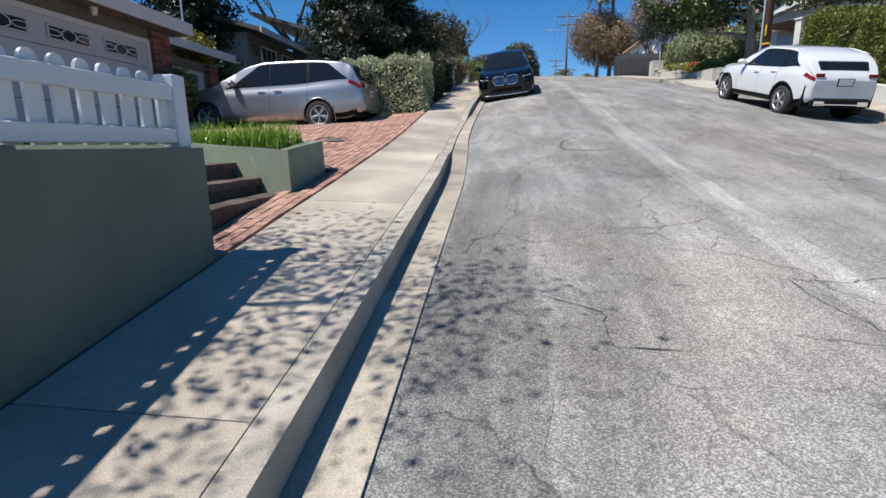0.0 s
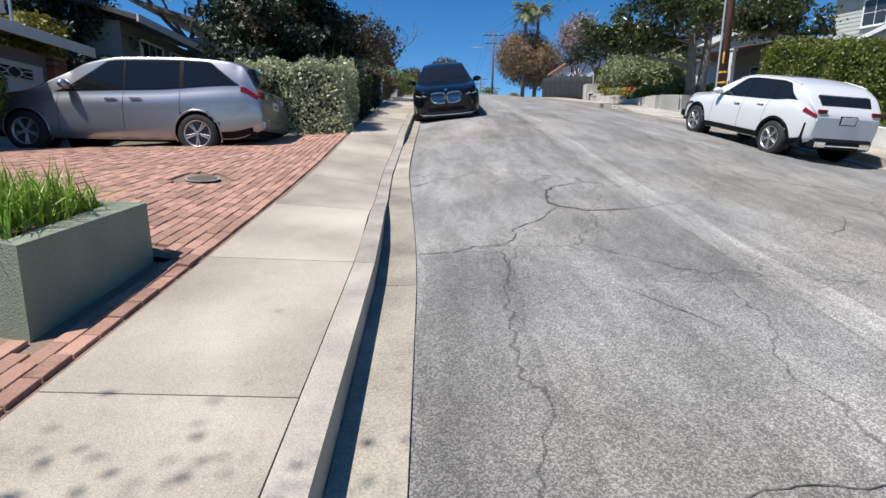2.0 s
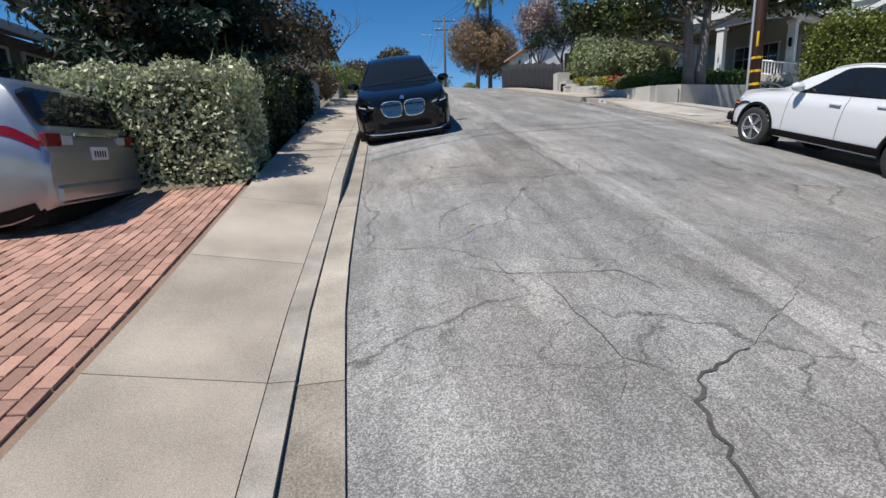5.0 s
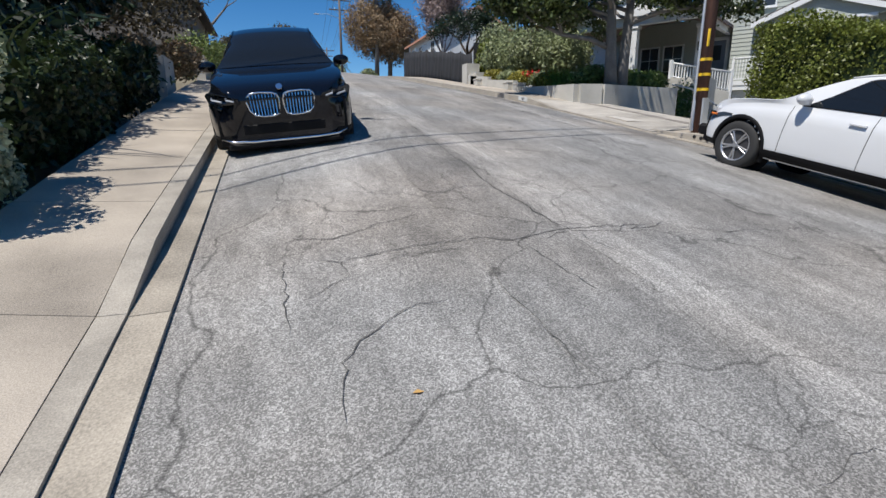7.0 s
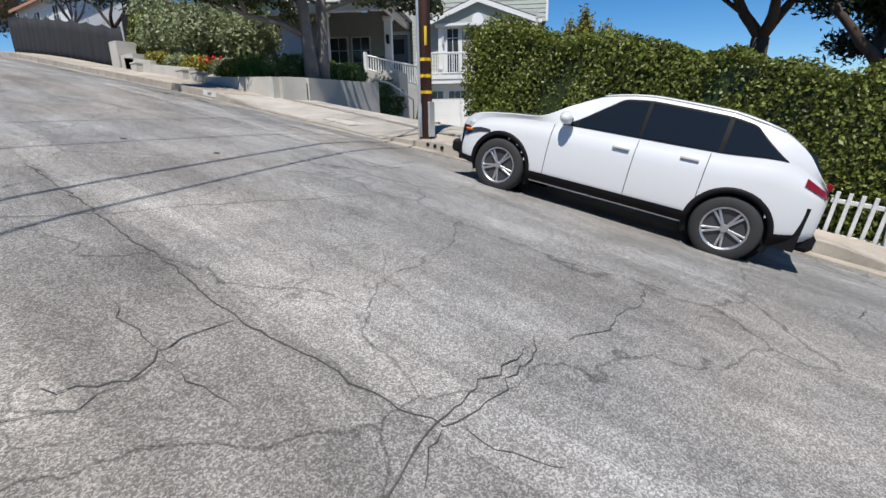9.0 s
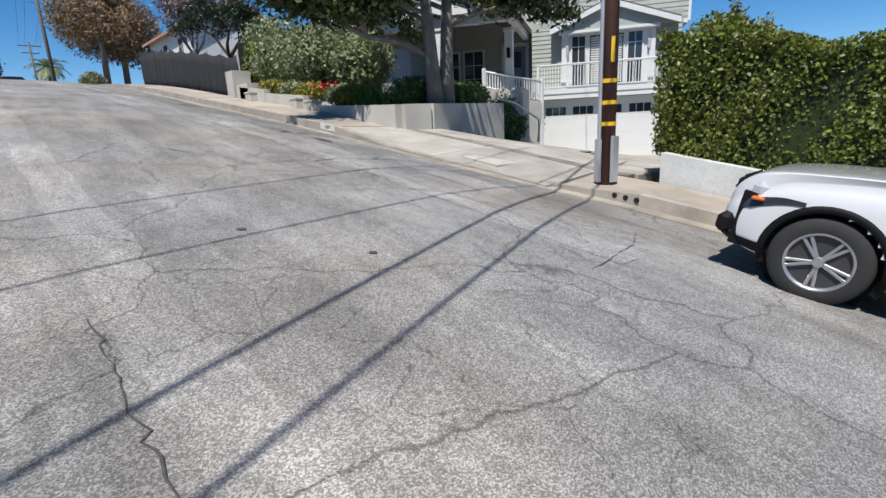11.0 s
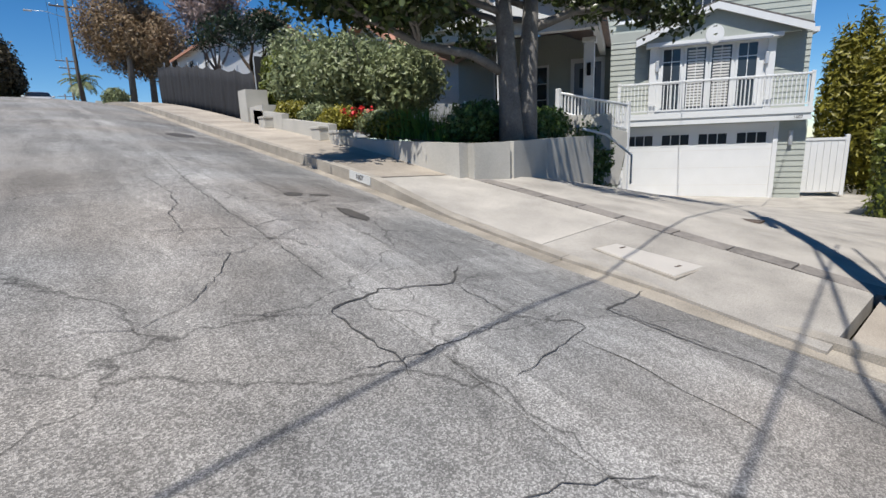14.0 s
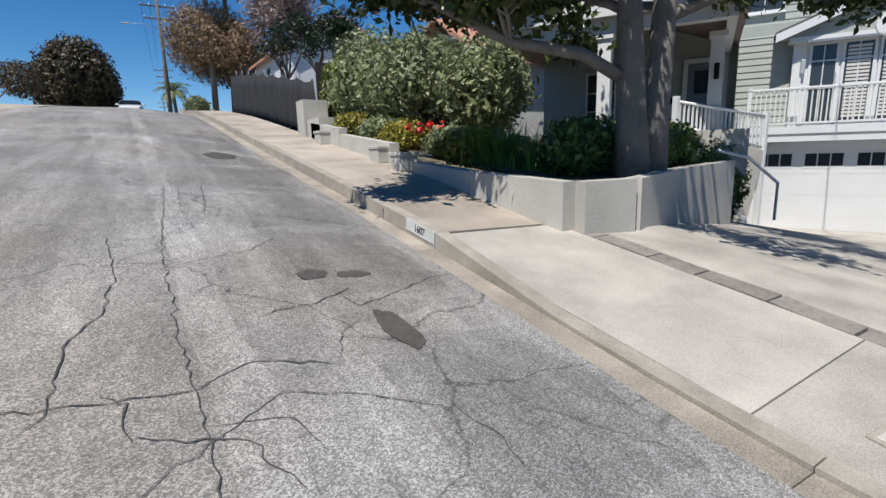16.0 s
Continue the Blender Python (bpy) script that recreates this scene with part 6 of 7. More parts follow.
# out of sight over the first stretch of pavement; only its shade is seen
tree("shade_tree", "leafy street tree in the first garden", (-6.0, 0.5, 0.6), 7.4, 0.14, 11, 3, LEAF_LIGHT, 86, 0.55, 0.032, BARK, lean=(1.5, 1.4), up=0.15, length=1.6)
bush("round_tree", "large round brown-green tree uphill", [(2.1, 74, 12.2, 2.7, 2.7, 2.9), (2.9, 75, 10.9, 2.3, 2.4, 2.3), (0.9, 74, 11.0, 2.3, 2.4, 2.6)], 36000, 0.17, LEAF_DULL, "tree")
tree("bare_tree", "leafless pale twisted tree uphill", (-4.0, 50.0, 7.6), 7.0, 0.16, 9, 3, LEAF_TWIG, 0, 0.2, 0.05, BARK, leaves=False)
bush("far_shrub", "dark shrubs along the upper street", [(-1.6, 42, 7.4, 1.5, 2.4, 1.0), (-0.8, 46, 7.9, 1.1, 1.8, 0.8), (0.3, 57, 9.5, 1.0, 2.0, 1.0)], 12000, 0.08, LEAF_DULL)
fh = thing("uphill_house", "dark far house behind the upper hedges", "house")
part("wall", boxed(-12, -4, 42, 52, 5, 10.2), BEIGE, fh)
roof_slab(fh, [(-3.4, 41.5, 10.2), (-3.4, 52.5, 10.2), (-8, 52.5, 11.6), (-8, 41.5, 11.6)], 0.2, ROOF)

# pines behind the hedge
for sx, sy, h, sd, ln in ((17.0, 13.6, 8.2, 31, (0.4, -0.4)), (17.6, 11.2, 7.8, 32, (1.0, -0.8)), (18.6, 8.6, 7.6, 35, (0.5, -0.9))):
    tree("pine_tree", "spreading dark pine with bare forked trunk behind the hedge", (sx, sy, ground_z(sx, sy)), h, 0.26, sd, 3, LEAF_PINE, 60, 0.22, 0.06, BARK_D, lean=ln, up=0.16, start=0.6, length=2.0, long=3.2)
tree("far_pine", "dark pine uphill beside the far houses", (13.5, 44, 6.2), 5.4, 0.18, 33, 3, LEAF_PINE, 22, 0.25, 0.06, BARK_D, up=0.1, start=0.4, length=1.5, long=3.0)

# ---- right gardens: planter walls and plants ----
gw = thing("garden_wall", "pale stucco planter wall stepping up the hill", "garden wall")


def wall_run(pts, thick, tops, nm="wall_section"):
    for (a, b), (ta, tb) in zip(zip(pts[:-1], pts[1:]), zip(tops[:-1], tops[1:])):
        d = Vector((b[0] - a[0], b[1] - a[1])).normalized()
        nrm = Vector((-d.y, d.x)) * -thick
        V = []
        for p, t in ((a, ta), (b, tb)):
            for q in (Vector(p), Vector(p) + nrm):
                zb = min(Z(q.x, q.y), drive_z(min(q.x, 19), q.y) if q.x > 9 and q.y < 25.2 else 99) - 0.25
                V += [(q.x, q.y, zb), (q.x, q.y, t)]
        put(nm, mesh_of(nm, V, [(0, 4, 5, 1), (2, 3, 7, 6), (1, 5, 7, 3), (0, 1, 3, 2), (4, 6, 7, 5)], WALL_C), gw)


wall_run([(13.75, 24.5), (11.4, 24.0), (9.9, 23.5), (9.2, 23.62)], -0.2, [4.58, 4.55, 4.52, 4.52])
wall_run([(9.2, 23.6), (9.15, 25.3), (9.3, 28.05)], -0.2, [4.52, 4.60, 4.78])
wall_run([(9.3, 28.05), (9.3, 30.6)], -0.2, [5.05, 5.32])
wall_run([(9.3, 30.62), (9.3, 32.6)], -0.2, [5.45, 5.68])
blk = thing("end_block", "tall pale stucco wall block at the fence end", "garden wall")
put("body", mesh_of("body", *slab(lambda x, y: (x, y, 6.30), [9.05, 9.7], [32.95, 33.6], 1.4), WALL_C), blk)
put("low_block", mesh_of("low_block", *slab(lambda x, y: (x, y, 5.78), [9.1, 9.9], [31.9, 32.9], 1.2), WALL_C), blk)
bed = [(9.4, 23.8), (11.4, 24.2), (13.7, 24.7), (14.5, 29), (14.5, 33.6), (9.5, 33.6), (9.5, 28)]
tagged(put("garden_bed", mesh_of("garden_bed", [(x, y, 4.44 + 0.13 * max(0, y - 24.5)) for x, y in bed], [tuple(range(len(bed)))], SOIL)), "dark soil of the raised garden bed", "soil", kind="structure")


def bed_z(x, y):
    return 4.44 + 0.13 * max(0, y - 24.5)


for x, y in ((9.2, 28.3), (9.17, 27.35), (9.17, 31.4)):
    pt = thing("planter_box", "small square weathered planter box against the wall", "planter box", pose(x - 0.15, y, Z(9, y) + 0.16), "planter boxes")
    part("pot", boxed(-0.17, 0.17, -0.2, 0.2, 0, 0.30, 0.015), WALL_C, pt)
    part("rim", boxed(-0.19, 0.19, -0.22, 0.22, 0.26, 0.32, 0.01), WALL_C, pt)
bush("olive_shrub", "large rounded olive-green shrubs in the raised bed", [(10.8, 32.2, 6.5, 1.2, 1.3, 1.05), (10.9, 30.2, 6.3, 1.2, 1.2, 1.0), (11.6, 31.3, 6.8, 1.2, 1.3, 1.0), (11.7, 28.8, 6.1, 1.1, 1.1, 0.9), (12.6, 30, 6.5, 1.2, 1.3, 1.0)], 30000, 0.065, LEAF_OLIVE, long=2.4)
bush("bright_shrub", "bright yellow-green pointed shrub beside the fence", [(10.3, 33.4, 6.4, 0.55, 0.55, 1.05)], 5000, 0.06, LEAF_HEDGE, long=2.6)
for k, (x, y) in enumerate([(9.7, 31.3), (9.75, 29.8), (9.7, 28.6), (9.9, 27.2), (9.75, 26.5)]):
    bush("low_shrub", "low mounded yellow-green groundcover at the wall", [(x, y, bed_z(x, y) + 0.22, 0.45, 0.65, 0.30)], 2600, 0.045, LEAF_YEL if k % 2 == 0 else LEAF_OLIVE, trunk=False)
pts = []
for cx, cy in ((9.75, 25.6), (10.0, 25.1), (10.1, 25.9), (9.7, 26.0), (10.6, 25.4)):
    pts += [(cx + 0.10 * RNG.normal(), cy + 0.12 * RNG.normal(), bed_z(cx, cy)) for _ in range(150)]
tagged(put("lily_clump", blades("lily_clump", pts, 0.75, 0.022, LEAF_LILY, 0.95, 5)), "green arching strap leaves of lily clumps", "plant", kind="stuff")
bush("flower_shrub", "dark green shrub with a few pale flowers by the tree", [(10.2, 24.6, 4.85, 0.5, 0.45, 0.40), (10.9, 25.0, 4.9, 0.55, 0.5, 0.45), (12.0, 24.75, 4.8, 0.6, 0.4, 0.35), (12.8, 24.95, 4.8, 0.6, 0.4, 0.35)], 9000, 0.05, LEAF_BOX)
bush("clipped_box", "dark clipped box hedge below the porch", [(12.6, 25.7, 4.85, 0.7, 0.5, 0.5), (13.6, 25.5, 4.85, 0.7, 0.5, 0.45)], 9000, 0.045, LEAF_BOX)
fl, _ = lumps(70, [(9.8, 27.9, bed_z(9.8, 28) + 0.42, 0.4, 0.6, 0.14)], 0.5)
tagged(put("red_flowers", leaf_mesh("red_flowers", fl, 0.07, PETAL_RED, None, 1.0)), "small red flowers above the low shrubs", "flowers", kind="stuff")
fl, _ = lumps(40, [(10.6, 24.8, 5.05, 0.9, 0.5, 0.35)], 0.8)
tagged(put("pale_flowers", leaf_mesh("pale_flowers", fl, 0.05, PETAL_WHITE, None, 1.0)), "small pale flowers on the shrub", "flowers", kind="stuff")
bush("wall_creeper", "dark creeper hanging beside the garage", [(15.5, 25.6, 4.0, 1.0, 0.45, 0.9), (17.5, 26.5, 3.9, 1.3, 0.45, 0.9)], 9000, 0.055, LEAF_BOX)

# the large tree with two stems
mt = thing("magnolia_tree", "broad grey-barked tree with dark glossy leaves, two stems", "tree")
path, tips = [], []
rnd = random.Random(77)
for off, top, rr in (((-0.05, 0.0), (10.55, 24.1, 7.4), 0.185), ((0.36, 0.05), (11.25, 24.0, 7.6), 0.175)):
    b = Vector((10.72 + off[0], 23.98 + off[1], 4.25))
    t = Vector(top)
    pts = [b, b.lerp(t, 0.35) + Vector((rnd.gauss(0, 0.04), 0, 0)), b.lerp(t, 0.7), t]
    put("trunk", mesh_of("trunk", *tube(pts, [rr * 1.35, rr, rr * 0.85, rr * 0.6], 12), BARK_M, True), mt)
    for k in range(5):
        a = 2 * math.pi * (k + 0.3) / 5 + rr * 40
        q = pts[2].lerp(t, 0.05 + 0.22 * k)
        limb(path, q.copy(), Vector((math.cos(a), math.sin(a), 0.35)).normalized(), 1.8, 0.065, 2, rnd, tips, 0.06, (2, 3), 0.35, 0.75)
for pts in ([(10.5, 24.1, 5.75), (9.9, 24.2, 6.0), (9.1, 24.6, 6.15), (8.2, 24.9, 6.55), (7.4, 25.2, 6.75)], [(11.2, 24.0, 6.5), (12.2, 23.8, 6.9), (13.4, 23.6, 7.1), (14.6, 23.6, 7.0)]):
    path.append(tube(pts, [0.09, 0.08, 0.065, 0.05, 0.03][: len(pts)], 8))
    for q in pts[2:]:
        for k in range(3):
            limb(path, Vector(q), Vector((rnd.gauss(0, 1), rnd.gauss(0, 1), 0.7)).normalized(), 0.9, 0.035, 1, rnd, tips, 0.1)
put("branchwork", mesh_of("branchwork", *merge(path), BARK_M, True), mt)
tips = [q for q in tips if q[2] > 6.55]
for k in range(11):
    tips += [(7.1 + 0.25 * k, 25.3 - 0.1 * k, 7.0 + 0.35 * math.sin(k * 1.3)), (11.6 + 0.3 * k, 23.9 - 0.05 * k, 7.25 + 0.3 * math.sin(k * 1.7))]
P = cloud(tips, 60, 0.21, 0.7)
put("crown", leaf_mesh("crown", P, 0.075, LEAF_MAG, None, 2.0), mt)

# black mesh fence
bf = thing("construction_fence", "black fabric-covered construction fence with steel posts", "fence")


def fence_xy(t):
    return 9.70 + 0.5 * t, 33.9 + 15.5 * t


for k in range(9):
    t0, t1 = k / 9, (k + 1) / 9
    V, F = [], []
    for i in range(9):
        for j in range(5):
            x, y = fence_xy(t0 + (t1 - t0) * i / 8)
            h = 1.78 + 0.05 * k - 0.12 * math.sin(math.pi * i / 8) * (j / 4)
            V.append((x + 0.03 * math.sin(i * 1.7 + j + k), y, Z(9.5, y) - 0.08 + h * j / 4))
    F = [(i * 5 + j, (i + 1) * 5 + j, (i + 1) * 5 + j + 1, i * 5 + j + 1) for i in range(8) for j in range(4)]
    ob = put("fabric_panel", mesh_of("fabric_panel", V, F, MESH, True), bf)
    so = ob.modifiers.new("thick", "SOLIDIFY")
    so.thickness = 0.008
    x, y = fence_xy(t0)
    part("post", cyl(bmesh.new(), 0.025, 0.025, 1.8 + 0.05 * k, 8, pose(x + 0.05, y, Z(9.5, y))), STEEL, bf)
part("end_panel", boxed(9.74, 12.4, 33.82, 33.84, 4.9, 7.40), MESH, bf)

# far plants, houses and palms uphill on the right
bush("brown_tree", "rusty brown leafless-looking tree above the fence", [(12.6, 72, 15.2, 3.6, 3.2, 3.4), (14.6, 71, 14.2, 3.0, 3.0, 3.0)], 34000, 0.085, LEAF_BROWN, "tree", long=3.6)
tree("purple_twig_tree", "leafless tree with many upright purple-brown twigs", (12.6, 47.0, 7.5), 6.2, 0.12, 41, 3, LEAF_TWIG, 10, 0.30, 0.07, LEAF_TWIG, up=0.8, start=0.2, fork=6, length=2.0, long=5.0)
bush("round_shrub", "small round shrub at the top of the street", [(9.9, 63.0, Z(9, 63) + 0.7, 0.9, 0.9, 0.8)], 3500, 0.09, LEAF_OLIVE)
bush("green_treetops", "dark green treetops behind the garden", [(13.5, 38, 8.6, 1.5, 1.5, 0.9), (14.5, 41, 8.8, 1.5, 1.5, 0.9)], 3500, 0.09, LEAF_OLIVE, "tree")
ew = thing("upper_wall", "pale low wall at the top of the street", "garden wall")
put("body", mesh_of("body", *slab(lambda x, y: (x, y, Z(9, 66) + 0.75), [8.9, 11.5], [66.0, 66.4], 1.4), WALL_C), ew)
put("step_block", mesh_of("step_block", *slab(lambda x, y: (x, y, Z(9, 66) + 0.4), [8.9, 10.0], [63.6, 65.9], 1.2), WALL_C), ew)


def palm(x, y, z, h, seed):
    rnd = random.Random(seed)
    ob = thing("palm_tree", "tall palm with a slim trunk uphill", "palm tree", group="palms")
    V, F = tube([(x, y, z), (x + 0.2, y, z + h * 0.5), (x + 0.1, y, z + h)], [0.30, 0.22, 0.20], 10)
    put("trunk", mesh_of("trunk", V, F, BARK, True), ob)
    V, F = [], []
    for k in range(34):
        a, el = rnd.uniform(0, 6.28), rnd.uniform(-0.4, 1.2)
        ln = rnd.uniform(1.8, 2.7)
        p = Vector((x + 0.1, y, z + h))
        d = Vector((math.cos(a) * math.cos(el), math.sin(a) * math.cos(el), math.sin(el)))
        side = Vector((-math.sin(a), math.cos(a), 0))
        for i in range(9):
            q = p + d * (ln / 9)
            d = (d + Vector((0, 0, -0.20))).normalized()
            for s in (-1, 1):
                tip = (p + q) / 2 + side * s * 0.55 * math.sin(0.4 + 2.4 * i / 9) + d * 0.25 - Vector((0, 0, 0.15))
                o = len(V)
                V += [p, q, tip]
                F.append((o, o + 1, o + 2))
            p = q
    put("fronds", mesh_of("fronds", V, F, LEAF_OLIVE), ob)
    return ob


palm(12.2, 70, 8.7, 11.6, 1)
palm(14.0, 71, 8.6, 12.2, 2)
palm(10.8, 96, 8.0, 5.6, 3)


def far_house(name, label, x0, x1, y0, y1, z0, z1, ridge, wall_m, roof_m, along="y", windows=()):
    ob = thing(name, label, "house")
    part("wall", boxed(x0, x1, y0, y1, z0, z1), wall_m, ob)
    xm, ym = (x0 + x1) / 2, (y0 + y1) / 2
    e = 0.5
    if along == "x":
        roof_slab(ob, [(x0 - e, y0 - e, z1 - 0.1), (x1 + e, y0 - e, z1 - 0.1), (x1 + e, ym, ridge), (x0 - e, ym, ridge)], 0.2, roof_m)
        roof_slab(ob, [(x0 - e, ym, ridge), (x1 + e, ym, ridge), (x1 + e, y1 + e, z1 - 0.1), (x0 - e, y1 + e, z1 - 0.1)], 0.2, roof_m)
        V = [(x0, y0, z1), (x0, y1, z1), (x0, ym, ridge - 0.25), (x0 + 0.15, y0, z1), (x0 + 0.15, y1, z1), (x0 + 0.15, ym, ridge - 0.25)]
    else:
        roof_slab(ob, [(x0 - e, y0 - e, z1 - 0.1), (xm, y0 - e, ridge), (xm, y1 + e, ridge), (x0 - e, y1 + e, z1 - 0.1)], 0.2, roof_m)
        roof_slab(ob, [(xm, y0 - e, ridge), (x1 + e, y0 - e, z1 - 0.1), (x1 + e, y1 + e, z1 - 0.1), (xm, y1 + e, ridge)], 0.2, roof_m)
        V = [(x0, y0, z1), (x1, y0, z1), (xm, y0, ridge - 0.25), (x0, y0 + 0.15, z1), (x1, y0 + 0.15, z1), (xm, y0 + 0.15, ridge - 0.25)]
    put("gable", mesh_of("gable", V, [(0, 1, 2), (5, 4, 3), (0, 3, 4, 1), (1, 4, 5, 2), (2, 5, 3, 0)], wall_m), ob)
    for y, z in windows:
        window_unit(ob, x0 - 0.02, y, y + 1.1, z, z + 1.2, 2, 2, -1)
    return ob


far_house("tiled_house", "white house with a terracotta tiled roof above the fence", 15.2, 22, 55, 66, 7, 12.4, 14.4, WHITE, ROOF_T, "y", [(57, 10.4), (61, 10.4)])
far_house("gabled_house", "pale gabled house with a brown roof behind the garden", 17.5, 26, 36, 43, 5, 8.5, 10.6, WHITE_W, ROOF_T, "x", [(38.5, 6.8)])
ch = thing("chimney", "white chimney above the far roofs", "chimney", pose(15.6, 46, 8.0))
part("stack", boxed(-0.4, 0.4, -0.35, 0.35, 0, 3.2, 0.02), WHITE, ch)
part("cap", boxed(-0.5, 0.5, -0.45, 0.45, 3.2, 3.35, 0.02), WHITE, ch)

# ---- the house on the right ----
house = thing("sage_house", "sage green two-storey house with white trim, garage and balcony", "house")
HX = 19.42
TURN_H = Matrix.Translation((HX, 27.0, 0)) @ Matrix.Rotation(radians(30), 4, "Z") @ Matrix.Diagonal((1, 0.92, 1, 1)) @ Matrix.Translation((-HX, -27.0, 0))
house.matrix_basis = Matrix.Translation((0, 0, -0.2)) @ TURN_H


def siding(x, y0, y1, z0, z1, step=0.17, parent=house, skip=()):
    z = z0
    while z < z1:
        zt = min(z + step, z1)
        V = [(x + 0.0, y0, zt), (x + 0.0, y1, zt), (x - 0.022, y1, z), (x - 0.022, y0, z), (x + 0.03, y0, zt), (x + 0.03, y1, zt), (x + 0.03, y1, z), (x + 0.03, y0, z)]
        put("siding_board", mesh_of("siding_board", V, [(0, 1, 2, 3), (4, 7, 6, 5), (0, 4, 5, 1), (3, 2, 6, 7), (0, 3, 7, 4), (1, 5, 6, 2)], SIDING), parent)
        z = zt


FL = 5.40
part("wall", boxed(HX + 0.04, HX + 7.5, 21.15, 27.4, 2.0, 5.3), SIDING, house)
siding(HX, 27.02, 27.4, 2.6, 5.2)
siding(HX, 21.15, 21.95, 2.3, 5.0)
siding(HX, 21.95, 27.02, 5.02, 5.25)
for a in ((26.86, 27.0, 2.5, 5.02), (21.97, 22.11, 2.4, 5.02), (22.11, 26.86, 4.88, 5.02)):
    part("garage_trim", boxed(HX - 0.07, HX + 0.06, *a), WHITE, house)
gd = part("garage_door", boxed(HX + 0.0, HX + 0.04, 22.11, 26.86, 2.50, 4.88), WHITE, house, "white garage door with a row of small windows")
for k in range(4):
    y0 = 22.30 + 1.185 * k
    for j in range(3):
        part("pane", boxed(HX - 0.012, HX + 0.004, y0 + 0.30 * j, y0 + 0.30 * j + 0.27, 4.40, 4.72), GLASS_WIN, gd)
    part("window_panel", boxed(HX - 0.006, HX + 0.002, y0 - 0.05, y0 + 0.92, 4.34, 4.78), WHITE, gd)
for k in range(3):
    part("panel_joint", boxed(HX - 0.003, HX + 0.002, 22.11, 26.86, 2.52 + 0.56 * (k + 1), 2.53 + 0.56 * (k + 1)), TRIM, gd)
# balcony
part("balcony_floor", boxed(HX - 0.360, HX + 0.05, 21.2, 27.1, FL - 0.22, FL - 0.02), WHITE, house)
part("balcony_fascia", boxed(HX - 0.400, HX - 0.362, 21.16, 27.14, FL - 0.16, FL + 0.02), WHITE, house)
part("balcony_fascia", boxed(HX - 0.370, HX - 0.340, 21.18, 27.12, FL - 0.36, FL - 0.225), WHITE, house)
rail = part("balcony_rail", boxed(HX - 0.400, HX - 0.300, 21.2, 27.1, FL + 0.93, FL + 0.99, 0.01), WHITE, house, "white balustrade")
part("bottom_rail", boxed(HX - 0.380, HX - 0.320, 21.26, 27.04, FL + 0.08, FL + 0.13), WHITE, rail)
for yy in np.arange(21.34, 27.0, 0.118):
    part("baluster", boxed(HX - 0.365, HX - 0.335, yy - 0.016, yy + 0.016, FL + 0.13, FL + 0.93), WHITE, rail)
for yy in (21.25, 27.05):
    part("post", boxed(HX - 0.400, HX - 0.300, yy - 0.055, yy + 0.055, FL, FL + 1.03, 0.006), WHITE, rail)
written("house_number", "1607", 0.13, INK, house, pose(HX - 0.375, 21.55, FL - 0.28, 90, 0, -90))
# upper floor bay with french doors
part("wall", boxed(HX + 0.35, HX + 7.5, 21.2, 27.4, FL - 0.02, 8.1), SIDING, house)
siding(HX + 0.32, 21.2, 22.35, FL, 7.8)
siding(HX + 0.32, 25.95, 27.4, FL, 7.8)
part("bay", boxed(HX + 0.16, HX + 0.36, 22.35, 25.95, FL - 0.02, 7.75), WHITE, house)
for k, (y0, y1, slat) in enumerate(((22.75, 23.30, 0), (23.50, 24.10, 1), (24.28, 24.88, 1), (25.08, 25.62, 0))):
    w = window_unit(house, HX + 0.15, y0, y1, FL + 0.12, 7.42, 2, 1, -1, depth=0.03)
    part("muntin", boxed(HX + 0.12, HX + 0.15, y0, y1, 7.02, 7.05), WHITE, w)
    if slat:
        for j in range(20):
            zz = FL + 0.22 + 0.088 * j
            part("blind_slat", boxed(HX + 0.125, HX + 0.138, y0 + 0.05, y1 - 0.05, zz, zz + 0.055), TRIM, w)
    else:
        part("sash_rail", boxed(HX + 0.115, HX + 0.15, y0, y1, 6.35, 6.41), WHITE, w)
for yy in (22.48, 25.82):
    ln = part("wall_lantern", boxed(HX + 0.02, HX + 0.14, yy - 0.06, yy + 0.06, 6.75, 7.1, 0.015), STEEL, house)
for yy in (22.35, 25.95):
    part("pilaster", boxed(HX + 0.08, HX + 0.2, yy - 0.12, yy + 0.12, FL, 7.75, 0.008), WHITE, house)
# gable over the balcony
GY, GZ = 24.1, 8.62
for s, ye in ((1, 26.55), (-1, 21.35)):
    roof_slab(house, [(HX - 0.28, GY, GZ + 0.06), (HX - 0.28, ye, 7.78), (HX + 3.5, ye, 7.78), (HX + 3.5, GY, GZ + 0.06)][:: s], 0.10, ROOF)
    V = [(HX - 0.31, GY, GZ), (HX - 0.31, ye, 7.72), (HX - 0.31, ye, 7.52), (HX - 0.31, GY, GZ - 0.2)]
    V += [(p[0] + 0.08, p[1], p[2]) for p in V]
    put("barge_board", mesh_of("barge_board", V, [(0, 1, 2, 3), (7, 6, 5, 4), (0, 4, 5, 1), (2, 6, 7, 3), (1, 5, 6, 2)], WHITE), house)
V = [(HX - 0.1, 21.6, 7.6), (HX - 0.1, 26.4, 7.6), (HX - 0.1, GY, GZ - 0.12), (HX + 0.1, 21.6, 7.6), (HX + 0.1, 26.4, 7.6), (HX + 0.1, GY, GZ - 0.12)]
put("gable", mesh_of("gable", V, [(0, 1, 2), (5, 4, 3), (0, 3, 4, 1), (1, 4, 5, 2), (2, 5, 3, 0)], SIDING), house)
part("gable_beam", boxed(HX - 0.14, HX + 0.36, 22.1, 26.2, 7.5, 7.62), WHITE, house)
